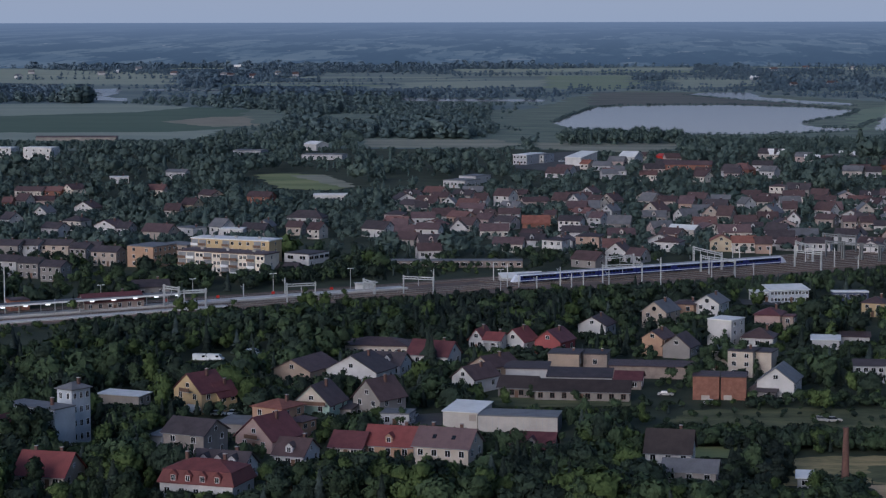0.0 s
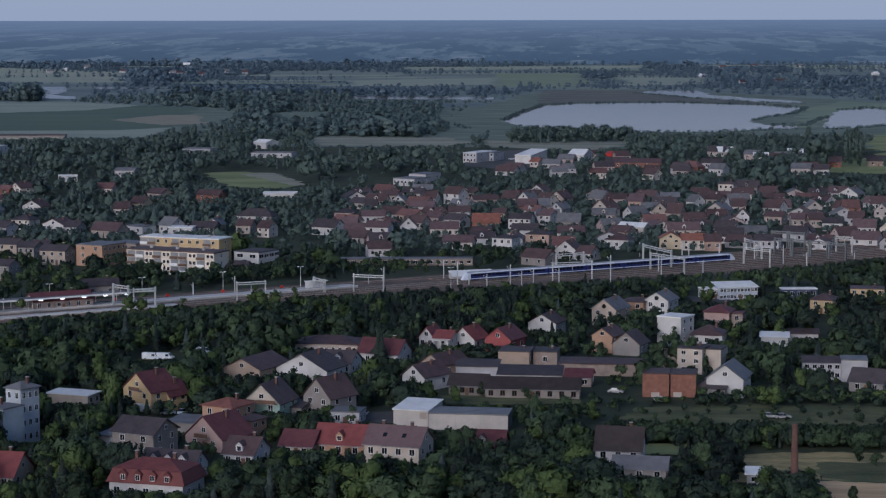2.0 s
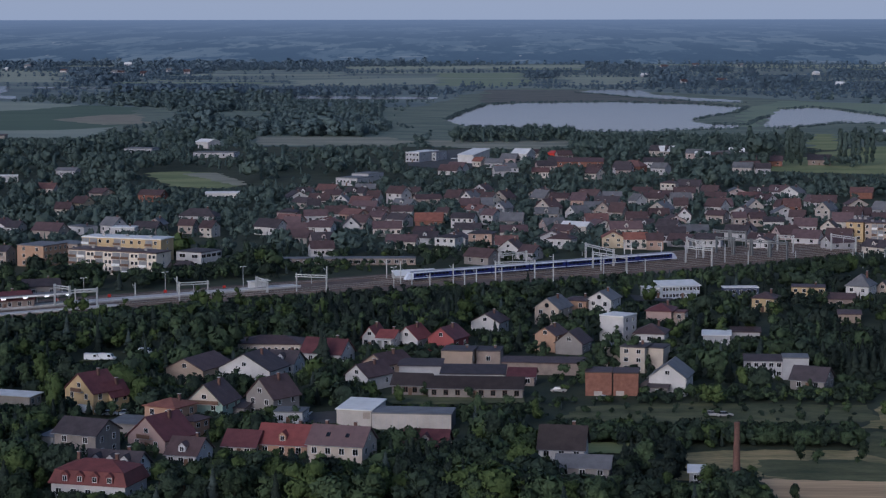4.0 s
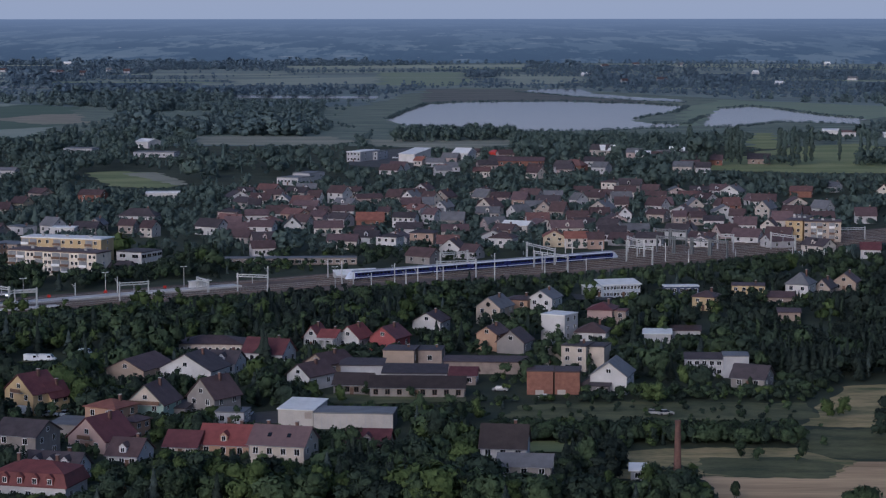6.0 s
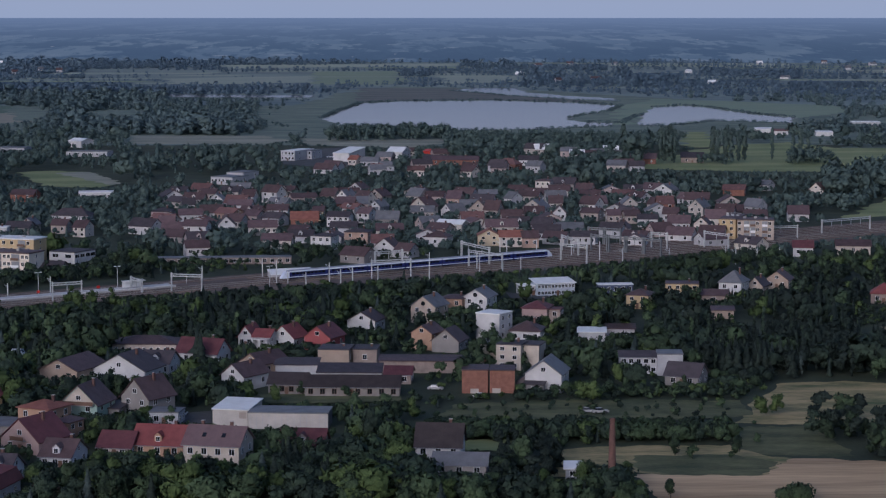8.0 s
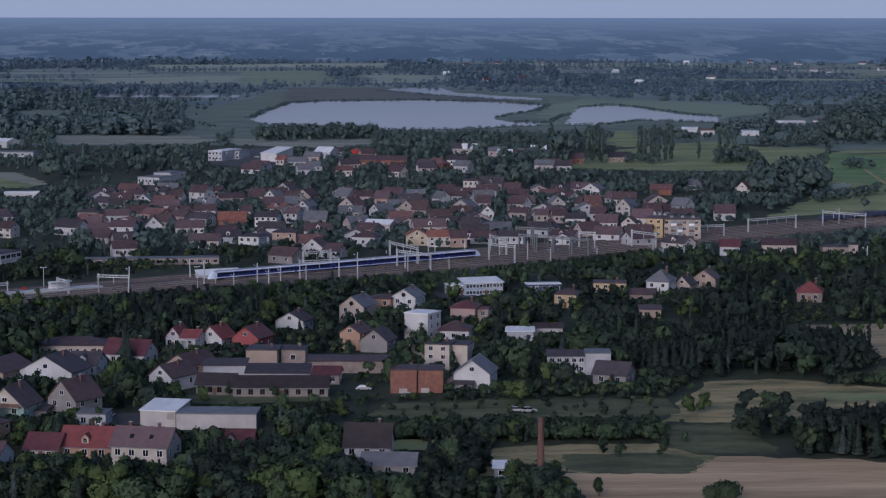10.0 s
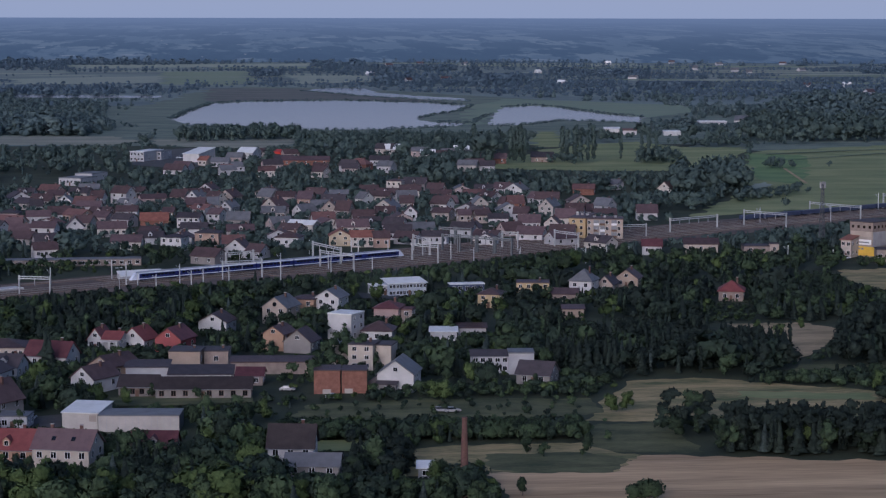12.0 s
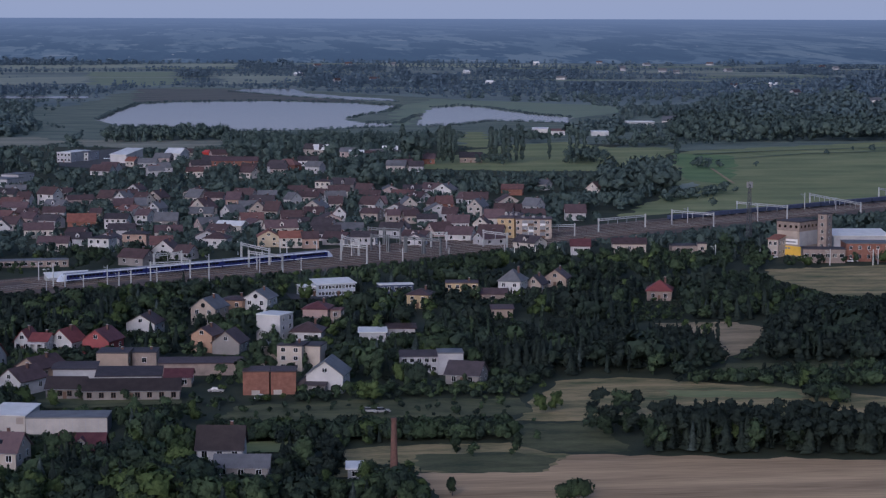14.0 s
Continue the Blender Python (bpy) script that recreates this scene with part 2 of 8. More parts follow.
def part(name, data, parent, label="", at=None):
    """Links a mesh as one part of a thing; data: a mesh, or (verts, faces, material)."""
    me = mesh_of(name, *data) if isinstance(data, tuple) else data
    ob = new(name, me)
    ob.parent = parent
    if at is not None:
        ob.matrix_basis = at
    if label:
        ob["label"] = label
    return ob


def thing(name, m, label, category, group="", kind=""):
    ob = new(name)
    ob.empty_display_size = 0.5
    ob.matrix_basis = m
    return tagged(ob, label, category, group, kind)


class Geo:
    """Collects boxes, beams and prisms into one mesh."""

    def __init__(self):
        self.v, self.f = [], []

    def add(self, verts, faces):
        k = len(self.v)
        self.v += [tuple(v) for v in verts]
        self.f += [tuple(k + i for i in f) for f in faces]
        return self

    def box(self, x0, x1, y0, y1, z0, z1):
        c = [(x, y, z) for z in (z0, z1) for y in (y0, y1) for x in (x0, x1)]
        return self.add(c, [(0, 2, 3, 1), (4, 5, 7, 6), (0, 1, 5, 4), (2, 6, 7, 3), (0, 4, 6, 2), (1, 3, 7, 5)])

    def beam(self, a, b, r, r2=None, sides=4):
        a, b = Vector(a), Vector(b)
        q = (b - a).to_track_quat("Z", "Y")
        r2 = r if r2 is None else r2
        ring = []
        for p, rr in ((a, r), (b, r2)):
            for i in range(sides):
                w = 2 * math.pi * (i + 0.5) / sides
                ring.append(p + q @ Vector((rr * math.cos(w), rr * math.sin(w), 0)))
        fs = [(i, (i + 1) % sides, sides + (i + 1) % sides, sides + i) for i in range(sides)]
        return self.add(ring, fs + [tuple(range(sides))[::-1], tuple(range(sides, 2 * sides))])

    def slab(self, quad, thick):
        """A plate under the four (or three) corners of a roof slope."""
        q = [Vector(p) for p in quad]
        k = len(q)
        low = [p - Vector((0, 0, thick)) for p in q]
        fs = [tuple(range(k)), tuple(range(2 * k - 1, k - 1, -1))]
        fs += [(i, k + i, k + (i + 1) % k, (i + 1) % k) for i in range(k)]
        return self.add(q + low, fs)

    def data(self, mat):
        return (self.v, self.f, mat)


OBSTACLES = []   # ground outlines kept free of trees, with the height allowed between them and the camera


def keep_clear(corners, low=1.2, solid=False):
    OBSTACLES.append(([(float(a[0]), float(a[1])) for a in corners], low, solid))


SHEETS = []


def ragged(corners, seed):
    """Natural edges: every side broken into short pieces that wander a little."""
    rng, out, k = random.Random(seed), [], len(corners)
    for i in range(k):
        a, b = Vector(corners[i]), Vector(corners[(i + 1) % k])
        n = max(1, min(16, int((b - a).length / max(1.6, a.y / 220))))
        side = Vector((a.y - b.y, b.x - a.x)) / n
        for j in range(n):
            off = rng.uniform(-0.45, 0.45) if j else 0
            out.append(tuple(a.lerp(b, j / n) + side * off))
    return out


def sheet(name, corners, z, mat, label, category, low=None, kind="structure"):
    """A level polygon of ground; each lies a little above the one before it."""
    z += 0.006 * len(SHEETS)
    SHEETS.append(name)
    edge = ragged(corners, len(SHEETS)) if category in ("meadow", "bank", "reeds", "lake", "pond", "lawn", "field") else corners
    ob = new(name, mesh_of(name, [(x, y, z) for x, y in edge], [tuple(range(len(edge)))], mat))
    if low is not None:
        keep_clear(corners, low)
    return tagged(ob, label, category, kind=kind)


# ---- ground, water and fields ----
# one ground sheet that reaches past the last woods
tagged(new("ground", mesh_of("ground", [(-2600, -300, 0), (2600, -300, 0), (2600, 4960, 0), (-2600, 4960, 0)], [(0, 1, 2, 3)], "grass")),
       "rough grassy ground of a flat plain", "ground", kind="structure")
sheet("hazed_far_plain", [(-2500, 1700), (2500, 1700), (2500, 4950), (-2500, 4950)], 0.02, "plain", "patchwork of far fields on the plain", "plain")
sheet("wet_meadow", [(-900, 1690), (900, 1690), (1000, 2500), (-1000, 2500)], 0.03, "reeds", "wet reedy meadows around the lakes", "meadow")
sheet("field_ripe", [(55, 439), (53, 464), (81, 464), (91, 480), (161, 466), (175, 455), (150, 390), (50, 401)], 0.06, "ripe", "ripening grain field with faint tractor lines", "field", low=0.6)
sheet("field_dry", [(84, 523), (105, 580), (125, 585), (172, 559), (204, 534), (190, 497), (111, 520)], 0.05, "mixed_grass", "dry pale grass field among hedges", "field", low=1.5)
sheet("meadow_strip", [(36, 490), (51, 495), (79, 496), (85, 484), (91, 480), (81, 462), (48, 465), (31, 460)], 0.05, "mixed_grass", "dry meadow strip with dark bushes", "meadow", low=1.0)
sheet("meadow_patch", [(55, 484), (77, 485), (87, 476), (81, 462), (61, 463), (54, 468)], 0.06, "rough_green", "rough green patch between dry strips", "meadow")
sheet("hedge_grass", [(6, 524), (17, 552), (47, 558), (91, 555), (91, 534), (86, 531), (8, 521)], 0.05, "rough_green", "rough green grass along a hedge", "meadow", low=0.9)
sheet("meadow_near", [(83, 518), (105, 519), (106, 482), (85, 484), (79, 499)], 0.05, "rough_green", "rough green meadow beside the grain", "meadow", low=1.0)
sheet("field_small", [(158, 689), (183, 690), (194, 673), (184, 652), (161, 609), (170, 653), (160, 679)], 0.05, "straw", "small dry field behind pine woods", "field", low=1.5)
sheet("strip_green", [(132, 562), (168, 555), (165, 546), (130, 553)], 0.09, "meadow", "green strip of crop", "field")
sheet("strip_grey", [(154, 588), (161, 606), (186, 601), (206, 597), (202, 582), (181, 587)], 0.09, "rough_green", "grey-green strip of crop between hedges", "field", low=1.2)
sheet("meadow_right", [(281, 1202), (337, 1407), (398, 1644), (594, 1739), (691, 1757), (445, 1129), (398, 1164), (324, 1119), (226, 1066)], 0.05, "meadow", "wide green meadow behind the railway", "meadow", low=1.0)
sheet("meadow_lush", [(332, 1407), (375, 1574), (408, 1551), (339, 1268), (321, 1316)], 0.07, "lush", "fresh green patch of the meadow", "meadow")
sheet("field_grey", [(340, 1648), (419, 1753), (617, 1807), (583, 1706), (392, 1601)], 0.1, "reeds", "grey-green strip of reeds and ditch", "field")
sheet("meadow_mill", [(236, 834), (290, 845), (320, 841), (281, 738), (239, 742), (230, 794)], 0.05, "mixed_grass", "dry meadow by the grain mill", "meadow", low=1.5)
sheet("field_pale_left", [(-879, 2607), (-635, 2633), (-511, 2530), (-546, 2368), (-674, 2276), (-757, 2245)], 0.05, "pale_field", "pale ripening field", "field", low=1)
sheet("field_dark_left", [(-757, 2245), (-674, 2276), (-549, 2383), (-511, 2530), (-410, 2435), (-354, 2207), (-380, 2016), (-418, 1950), (-648, 1920)], 0.05, "dark_crop", "dark green crop field", "field", low=1)
sheet("field_earth_left", [(-470, 2150), (-440, 2262), (-390, 2280), (-355, 2194), (-348, 2084), (-397, 2045)], 0.12, "earth", "bare brown patch of field", "field")
sheet("field_light_left", [(-648, 1920), (-418, 1950), (-378, 2005), (-370, 1819), (-604, 1790)], 0.05, "pale_field", "light green field strip", "field", low=1)
sheet("field_far_left", [(-1569, 4661), (-1309, 4602), (-885, 4191), (-731, 3460), (-880, 3457), (-1208, 3586)], 0.05, "pale_field", "pale far meadow", "field", low=1)
sheet("field_mid", [(-225, 1845), (-108, 1835), (-85, 1758), (-101, 1711), (-205, 1712)], 0.05, "pale_straw", "tan field strip behind trees", "field", low=1)
sheet("field_mid_b", [(-77, 1791), (40, 1782), (39, 1710), (7, 1658), (-37, 1680), (-69, 1711)], 0.05, "pale_straw", "tan field beside the lake road", "field", low=1)
sheet("field_patch", [(-245, 1397), (-225, 1412), (-197, 1402), (-165, 1305), (-176, 1270), (-208, 1283)], 0.05, "meadow", "green meadow patch among trees", "field", low=0.6)
sheet("field_patch_b", [(-218, 1392), (-197, 1402), (-165, 1305), (-170, 1292), (-192, 1337)], 0.12, "pale_straw", "dry half of a meadow", "field")
sheet("field_strip_r", [(158, 1476), (304, 1469), (349, 1446), (329, 1363), (278, 1394), (234, 1394), (156, 1426)], 0.05, "meadow", "green field strip behind village", "field", low=0.8)
sheet("field_strip_r2", [(256, 1886), (278, 1886), (248, 1663), (226, 1663)], 0.05, "meadow", "green patch behind poplars", "field", low=0.5)
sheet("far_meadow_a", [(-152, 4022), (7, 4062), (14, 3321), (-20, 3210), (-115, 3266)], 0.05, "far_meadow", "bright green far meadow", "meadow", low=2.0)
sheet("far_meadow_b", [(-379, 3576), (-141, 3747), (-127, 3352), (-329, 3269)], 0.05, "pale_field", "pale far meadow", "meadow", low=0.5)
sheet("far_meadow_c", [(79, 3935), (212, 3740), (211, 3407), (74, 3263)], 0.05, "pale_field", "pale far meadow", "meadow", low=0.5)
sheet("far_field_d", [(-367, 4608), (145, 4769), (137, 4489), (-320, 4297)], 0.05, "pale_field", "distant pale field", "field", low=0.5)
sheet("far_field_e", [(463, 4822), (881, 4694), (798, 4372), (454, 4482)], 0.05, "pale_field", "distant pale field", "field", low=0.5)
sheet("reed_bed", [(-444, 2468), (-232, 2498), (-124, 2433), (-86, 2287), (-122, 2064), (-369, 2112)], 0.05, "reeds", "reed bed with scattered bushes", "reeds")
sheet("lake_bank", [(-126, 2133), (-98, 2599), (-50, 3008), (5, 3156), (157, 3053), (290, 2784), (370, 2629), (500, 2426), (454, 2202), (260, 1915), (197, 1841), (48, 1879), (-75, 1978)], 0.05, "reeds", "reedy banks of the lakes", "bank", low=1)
sheet("lake_bank_green", [(259, 2429), (326, 2666), (506, 2457), (495, 2308), (401, 2128), (287, 2339), (221, 2017), (210, 2017)], 0.08, "far_meadow", "grassy banks between lakes", "bank")
sheet("sedge_bed", [(-38, 2565), (-42, 3080), (90, 3060), (150, 2800), (215, 2640), (262, 2520), (215, 2560), (121, 2630), (4, 2600)], 0.12, "sedge", "brown sedge bed behind the lake", "reeds")
sheet("lake", [(-71, 2133), (-62, 2287), (-47, 2464), (-37, 2529), (4, 2580), (121, 2614), (211, 2543), (259, 2460), (232, 2311), (203, 2230), (180, 2167), (172, 2119), (182, 2061), (212, 2039), (196, 1986), (130, 1936), (59, 1917), (44, 1927), (24, 1977), (-50, 2020)], 0.15, "water", "calm grey lake under an overcast sky", "lake", low=1)
sheet("lake_back", [(83, 2982), (118, 3078), (175, 3077), (177, 2913), (217, 2785), (278, 2667), (270, 2594), (208, 2668), (147, 2785)], 0.15, "water", "narrow strip of pond water", "pond", low=1)
sheet("lake_right", [(231, 2017), (259, 2230), (291, 2398), (334, 2459), (354, 2397), (375, 2241), (405, 2152), (380, 2048), (312, 2094), (268, 2016), (237, 1975)], 0.15, "water", "smaller grey lake", "lake", low=1)
sheet("pond_left", [(-810, 3220), (-770, 3249), (-725, 3039), (-701, 2875), (-659, 2811), (-643, 2710), (-687, 2748), (-741, 2989)], 0.15, "water", "small pale pond", "pond", low=0.5)
sheet("pond_mid", [(-293, 2833), (-105, 2789), (-102, 2710), (-283, 2731)], 0.15, "water", "thin strip of water", "pond", low=0.5)
sheet("pond_left2", [(-729, 3222), (-606, 3170), (-596, 3118), (-711, 3141)], 0.15, "water", "thin strip of water", "pond", low=0.5)
sheet("yard_depot", [(-85, 1623), (-37, 1665), (-25, 1483), (-35, 1427), (-75, 1472)], 0.06, "asphalt", "grey paved yard", "yard", low=0.6)
sheet("yard_hall", [(-58, 537), (-46, 542), (-45, 525), (-57, 524)], 0.06, "asphalt", "grey paved yard beside the hall", "yard", low=0.6)
sheet("yard_left", [(-107, 527), (-96, 531), (-93, 518), (-103, 509)], 0.06, "asphalt", "grey paved yard", "yard", low=0.8)
sheet("yard_rows", [(-36, 566), (2, 565), (2, 555), (-21, 552), (-33, 552)], 0.06, "rough_green", "trodden grassy yard in front of sheds", "yard", low=0.5)
sheet("yard_barracks", [(41, 778), (56, 768), (54, 759), (42, 762)], 0.06, "asphalt", "grey paved yard", "yard", low=0.5)
sheet("garden_meadow", [(13, 527), (28, 524), (29, 547), (16, 550)], 0.05, "rough_green", "rough green garden meadow with bushes", "meadow")
sheet("garden_meadow", [(-33, 555), (-12, 555), (-14, 565), (-32, 563)], 0.05, "rough_green", "rough green garden strip", "meadow")
sheet("lawn_dark_house", [(16, 490), (27, 490), (28, 504), (16, 502)], 0.05, "meadow", "mown lawn beside a house", "lawn", low=0.5)
sheet("meadow_poplars", [(148, 1424), (329, 1408), (391, 1644), (340, 1648), (319, 1728), (266, 1685), (163, 1491)], 0.05, "meadow", "green meadow behind the poplars", "meadow", low=3)
sheet("ditch", [(385, 1560), (460, 1600), (640, 1660), (640, 1653), (460, 1594), (384, 1553)], 0.3, "dark_crop", "dark overgrown ditch across the meadow", "ditch")
sheet("ditch", [(380, 1490), (470, 1560), (620, 1610), (620, 1605), (470, 1555), (380, 1487)], 0.3, "dark_crop", "dark overgrown ditch across the meadow", "ditch")
sheet("sand_track", [(359, 1405), (361, 1405), (342, 1277), (339, 1273)], 0.3, "straw", "pale sandy field track", "track")
sheet("reed_strip", [(295, 1246), (318, 1289), (315, 1262), (293, 1221)], 0.3, "pale_field", "small pale field beside the meadow", "field")
sheet("yard_vans", [(-128, 620), (-117, 620), (-120, 631), (-129, 630)], 0.06, "rough_green", "rough grassy yard with parked vans", "yard", low=1.0)



# ---- houses ----
WINDOW_MESHES = {}


def window_meshes(w, h, frame_mat):
    key = (w, h, frame_mat)
    if key not in WINDOW_MESHES:
        g, t = Geo(), 0.07
        xs, zs = [-w / 2, -w / 2 + t, -0.03, 0.03, w / 2 - t, w / 2], [-h / 2, -h / 2 + t, h / 2 - t, h / 2]
        v = [(x, y, z) for y in (-0.06, 0.02) for z in zs for x in xs]
        hole = lambda i, j: j == 1 and i in (1, 3)
        f = []
        for j in range(3):
            for i in range(5):
                if hole(i, j):
                    continue
                k = j * 6 + i
                f.append((k, k + 1, k + 7, k + 6))
                for di, dj, e in ((0, -1, (k, k + 24, k + 25, k + 1)), (0, 1, (k + 6, k + 7, k + 31, k + 30)), (-1, 0, (k, k + 6, k + 30, k + 24)), (1, 0, (k + 1, k + 25, k + 31, k + 7))):
                    if not (0 <= i + di < 5 and 0 <= j + dj < 3) or hole(i + di, j + dj):
                        f.append(e)
        g.add(v, f)
        p = Geo().box(-w / 2 + t - 0.004, w / 2 - t + 0.004, -0.035, 0.01, -h / 2 + t - 0.004, h / 2 - t + 0.004)
        WINDOW_MESHES[key] = (mesh_of("window", *g.data(frame_mat)), mesh_of("pane", *p.data("pane")))
    return WINDOW_MESHES[key]


def window(parent, m, w=1.3, h=1.45, frame_mat="frame"):
    a, b = window_meshes(w, h, frame_mat)
    part("pane", b, part("window", a, parent, at=m))


def row_of_windows(parent, side, w, d, z, count, ww=1.2, wh=1.35, frame_mat="frame", shift=0.0):
    """side: 0 front, 1 right, 3 left."""
    length = w if side == 0 else d
    for i in range(count):
        s = (i + 0.5) / count * length - length / 2 + shift
        if side == 0:
            m = pose(s, -d / 2 - 0.003, z)
        elif side == 1:
            m = pose(w / 2 + 0.003, s, z, 0, 0, 90)
        else:
            m = pose(-w / 2 - 0.003, -s, z, 0, 0, -90)
        window(parent, m, ww, wh, frame_mat)


def gable_walls(w, d, e, r, axis):
    if axis == "y":
        v = [(-w / 2, -d / 2, 0), (w / 2, -d / 2, 0), (w / 2, -d / 2, e), (0, -d / 2, e + r), (-w / 2, -d / 2, e)]
        v += [(x, d / 2, z) for x, _, z in v]
    else:
        v = [(w / 2, -d / 2, 0), (w / 2, d / 2, 0), (w / 2, d / 2, e), (w / 2, 0, e + r), (w / 2, -d / 2, e)]
        v += [(-w / 2, y, z) for _, y, z in v]
    return v, [(0, 1, 2, 3, 4), (9, 8, 7, 6, 5), (0, 5, 6, 1), (1, 6, 7, 2), (4, 9, 5, 0), (2, 7, 8, 3), (3, 8, 9, 4)]


def gable_roof(w, d, e, r, axis, over=0.5, thick=0.22):
    g = Geo()
    run = (w if axis == "y" else d) / 2
    long = (d if axis == "y" else w) / 2 + over
    drop = r / run * over
    for s in (-1, 1):
        q = [(-long, s * (run + over), e - drop), (long, s * (run + over), e - drop), (long, 0, e + r), (-long, 0, e + r)]
        if axis == "y":
            q = [(y, x, z) for x, y, z in q]
        g.slab([(x, y, z + thick + 0.02) for x, y, z in q], thick)
    return g


def hip_roof(w, d, e, r, over=0.5, thick=0.2, flat=0.0):
    """flat: the half-width of a level top; 0 gives a ridge."""
    g = Geo()
    W, D = w / 2 + over, d / 2 + over
    k = min(W, D) - flat
    a, b = max(W - k, 0.02), max(D - k, 0.02)
    z0, z1 = e + 0.02, e + r
    base = [(-W, -D, z0), (W, -D, z0), (W, D, z0), (-W, D, z0)]
    skirt = [(x, y, z0 + thick) for x, y, _ in base]
    top = [(-a, -b, z1), (a, -b, z1), (a, b, z1), (-a, b, z1)]
    fs = [(3, 2, 1, 0), (8, 9, 10, 11)]
    for i in range(4):
        j = (i + 1) % 4
        fs += [(i, j, 4 + j, 4 + i), (4 + i, 4 + j, 8 + j, 8 + i)]
    return g.add(base + skirt + top, fs)


def balcony(h, x, y, z, w, mat="brown_frame"):
    b = part("balcony", Geo().box(x - w / 2, x + w / 2, y - 1.2, y, z - 0.15, z).data("concrete"), h)
    part("railing", Geo().box(x - w / 2, x + w / 2, y - 1.2, y - 1.12, z + 0.003, z + 0.95).data(mat), b)


def house(x, y, yaw, w, d, eave, rise, wall, roof, label, axis="x", kind="gable", cols=3, storeys=2, side_cols=2,
          chimneys=1, dormers=0, frame_mat="frame", door=True, over=0.5, name="house", category="house", group="", low=None, attic=True, ww=1.3, balconies=0, skylights=0):
    """One building; x, y: the middle of its plan; rise: from the eaves to the ridge."""
    if group == "village houses":   # crooked streets
        yaw += (x * 7.3 + y * 3.1) % 50 - 25
    h = thing(name, pose(x, y, 0, 0, 0, yaw), label, category, group)
    if kind in ("gable",):
        part("wall", (*gable_walls(w, d, eave, rise, axis), wall), h)
        part("roof", gable_roof(w, d, eave, rise, axis, over).data(roof), h)
    elif kind == "hip":
        part("wall", Geo().box(-w / 2, w / 2, -d / 2, d / 2, 0, eave).data(wall), h)
        part("roof", hip_roof(w, d, eave, rise, over).data(roof), h)
    elif kind == "mansard":
        part("wall", Geo().box(-w / 2, w / 2, -d / 2, d / 2, 0, eave).data(wall), h)
        part("roof", hip_roof(w, d, eave, 2.6, over, flat=min(w, d) / 2 - 0.5).data(roof), h)
        part("roof_cap", hip_roof(w - 1.6, d - 1.6, eave + 2.6, rise - 2.6, 0.35).data(roof), h)
    elif kind == "shed":
        v = [(-w / 2, -d / 2, 0), (w / 2, -d / 2, 0), (w / 2, d / 2, 0), (-w / 2, d / 2, 0)]
        v += [(-w / 2, -d / 2, eave), (w / 2, -d / 2, eave), (w / 2, d / 2, eave + rise), (-w / 2, d / 2, eave + rise)]
        part("wall", (v, [(3, 2, 1, 0), (0, 1, 5, 4), (1, 2, 6, 5), (2, 3, 7, 6), (3, 0, 4, 7), (4, 5, 6, 7)], wall), h)
        o, k = over, rise / d * over
        part("roof", Geo().slab([(-w / 2 - o, -d / 2 - o, eave - k + 0.22), (w / 2 + o, -d / 2 - o, eave - k + 0.22),
                                 (w / 2 + o, d / 2 + o, eave + rise + k + 0.22), (-w / 2 - o, d / 2 + o, eave + rise + k + 0.22)], 0.2).data(roof), h)
    else:
        part("wall", Geo().box(-w / 2, w / 2, -d / 2, d / 2, 0, eave).data(wall), h)
        part("roof", Geo().box(-w / 2 - 0.15, w / 2 + 0.15, -d / 2 - 0.15, d / 2 + 0.15, eave + 0.003, eave + 0.3).data(roof), h)
    sh = eave / max(storeys, 1)
    for s in range(storeys):
        z = s * sh + sh * 0.56
        if cols:
            row_of_windows(h, 0, w, d, z, cols, ww, min(1.5, sh * 0.52), frame_mat)
        if side_cols:
            row_of_windows(h, 1 if yaw <= 0 else 3, w, d, z, side_cols, ww, min(1.5, sh * 0.52), frame_mat)
    if attic and kind == "gable" and axis == "y" and rise > 2:
        window(h, pose(0, -d / 2 - 0.003, eave + rise * 0.35), 1.3, 1.2, frame_mat)
    if attic and kind == "gable" and axis == "x" and rise > 2:
        sgn = 1 if yaw <= 0 else -1
        window(h, pose(sgn * (w / 2 + 0.003), 0, eave + rise * 0.35, 0, 0, 90 * sgn), 1.1, 1.1, frame_mat)
    if door and cols > 1:
        part("door", Geo().box(-0.5, 0.5, -d / 2 - 0.07, -d / 2 + 0.02, 0.05, 2.1).data("brown_frame"), h, "dark brown front door", at=pose(w / cols / 2 * (1 if cols % 2 else 0), 0, 0))
    for i in range(chimneys):
        cx = (0.22 if i == 0 else -0.3) * w if axis == "x" else 0.12 * w
        cy = 0.1 * d if axis == "x" else (0.1 if i == 0 else -0.25) * d
        top = eave + rise + (0.9 if kind != "flat" else 1.0)
        c = part("chimney", Geo().box(cx - 0.32, cx + 0.32, cy - 0.32, cy + 0.32, eave * 0.9, top).data("chimney"), h)
        part("chimney_cap", Geo().box(cx - 0.4, cx + 0.4, cy - 0.4, cy + 0.4, top + 0.003, top + 0.12).data("concrete"), c)
    for i in range(dormers):
        s = ((i + 0.5) / dormers - 0.5) * w * 0.8
        dz = eave + rise * 0.12
        v, f = gable_walls(1.7, 2.6, 1.5, 0.8, "y")
        dm = part("dormer", (v, f, roof if kind == "mansard" else wall), h, at=pose(s, -d / 2 + (0.85 if kind == "mansard" else 1.9), eave + 0.5 if kind == "mansard" else dz))
        part("dormer_roof", gable_roof(1.7, 2.6, 1.5, 0.8, "y", 0.2, 0.12).data(roof), dm)
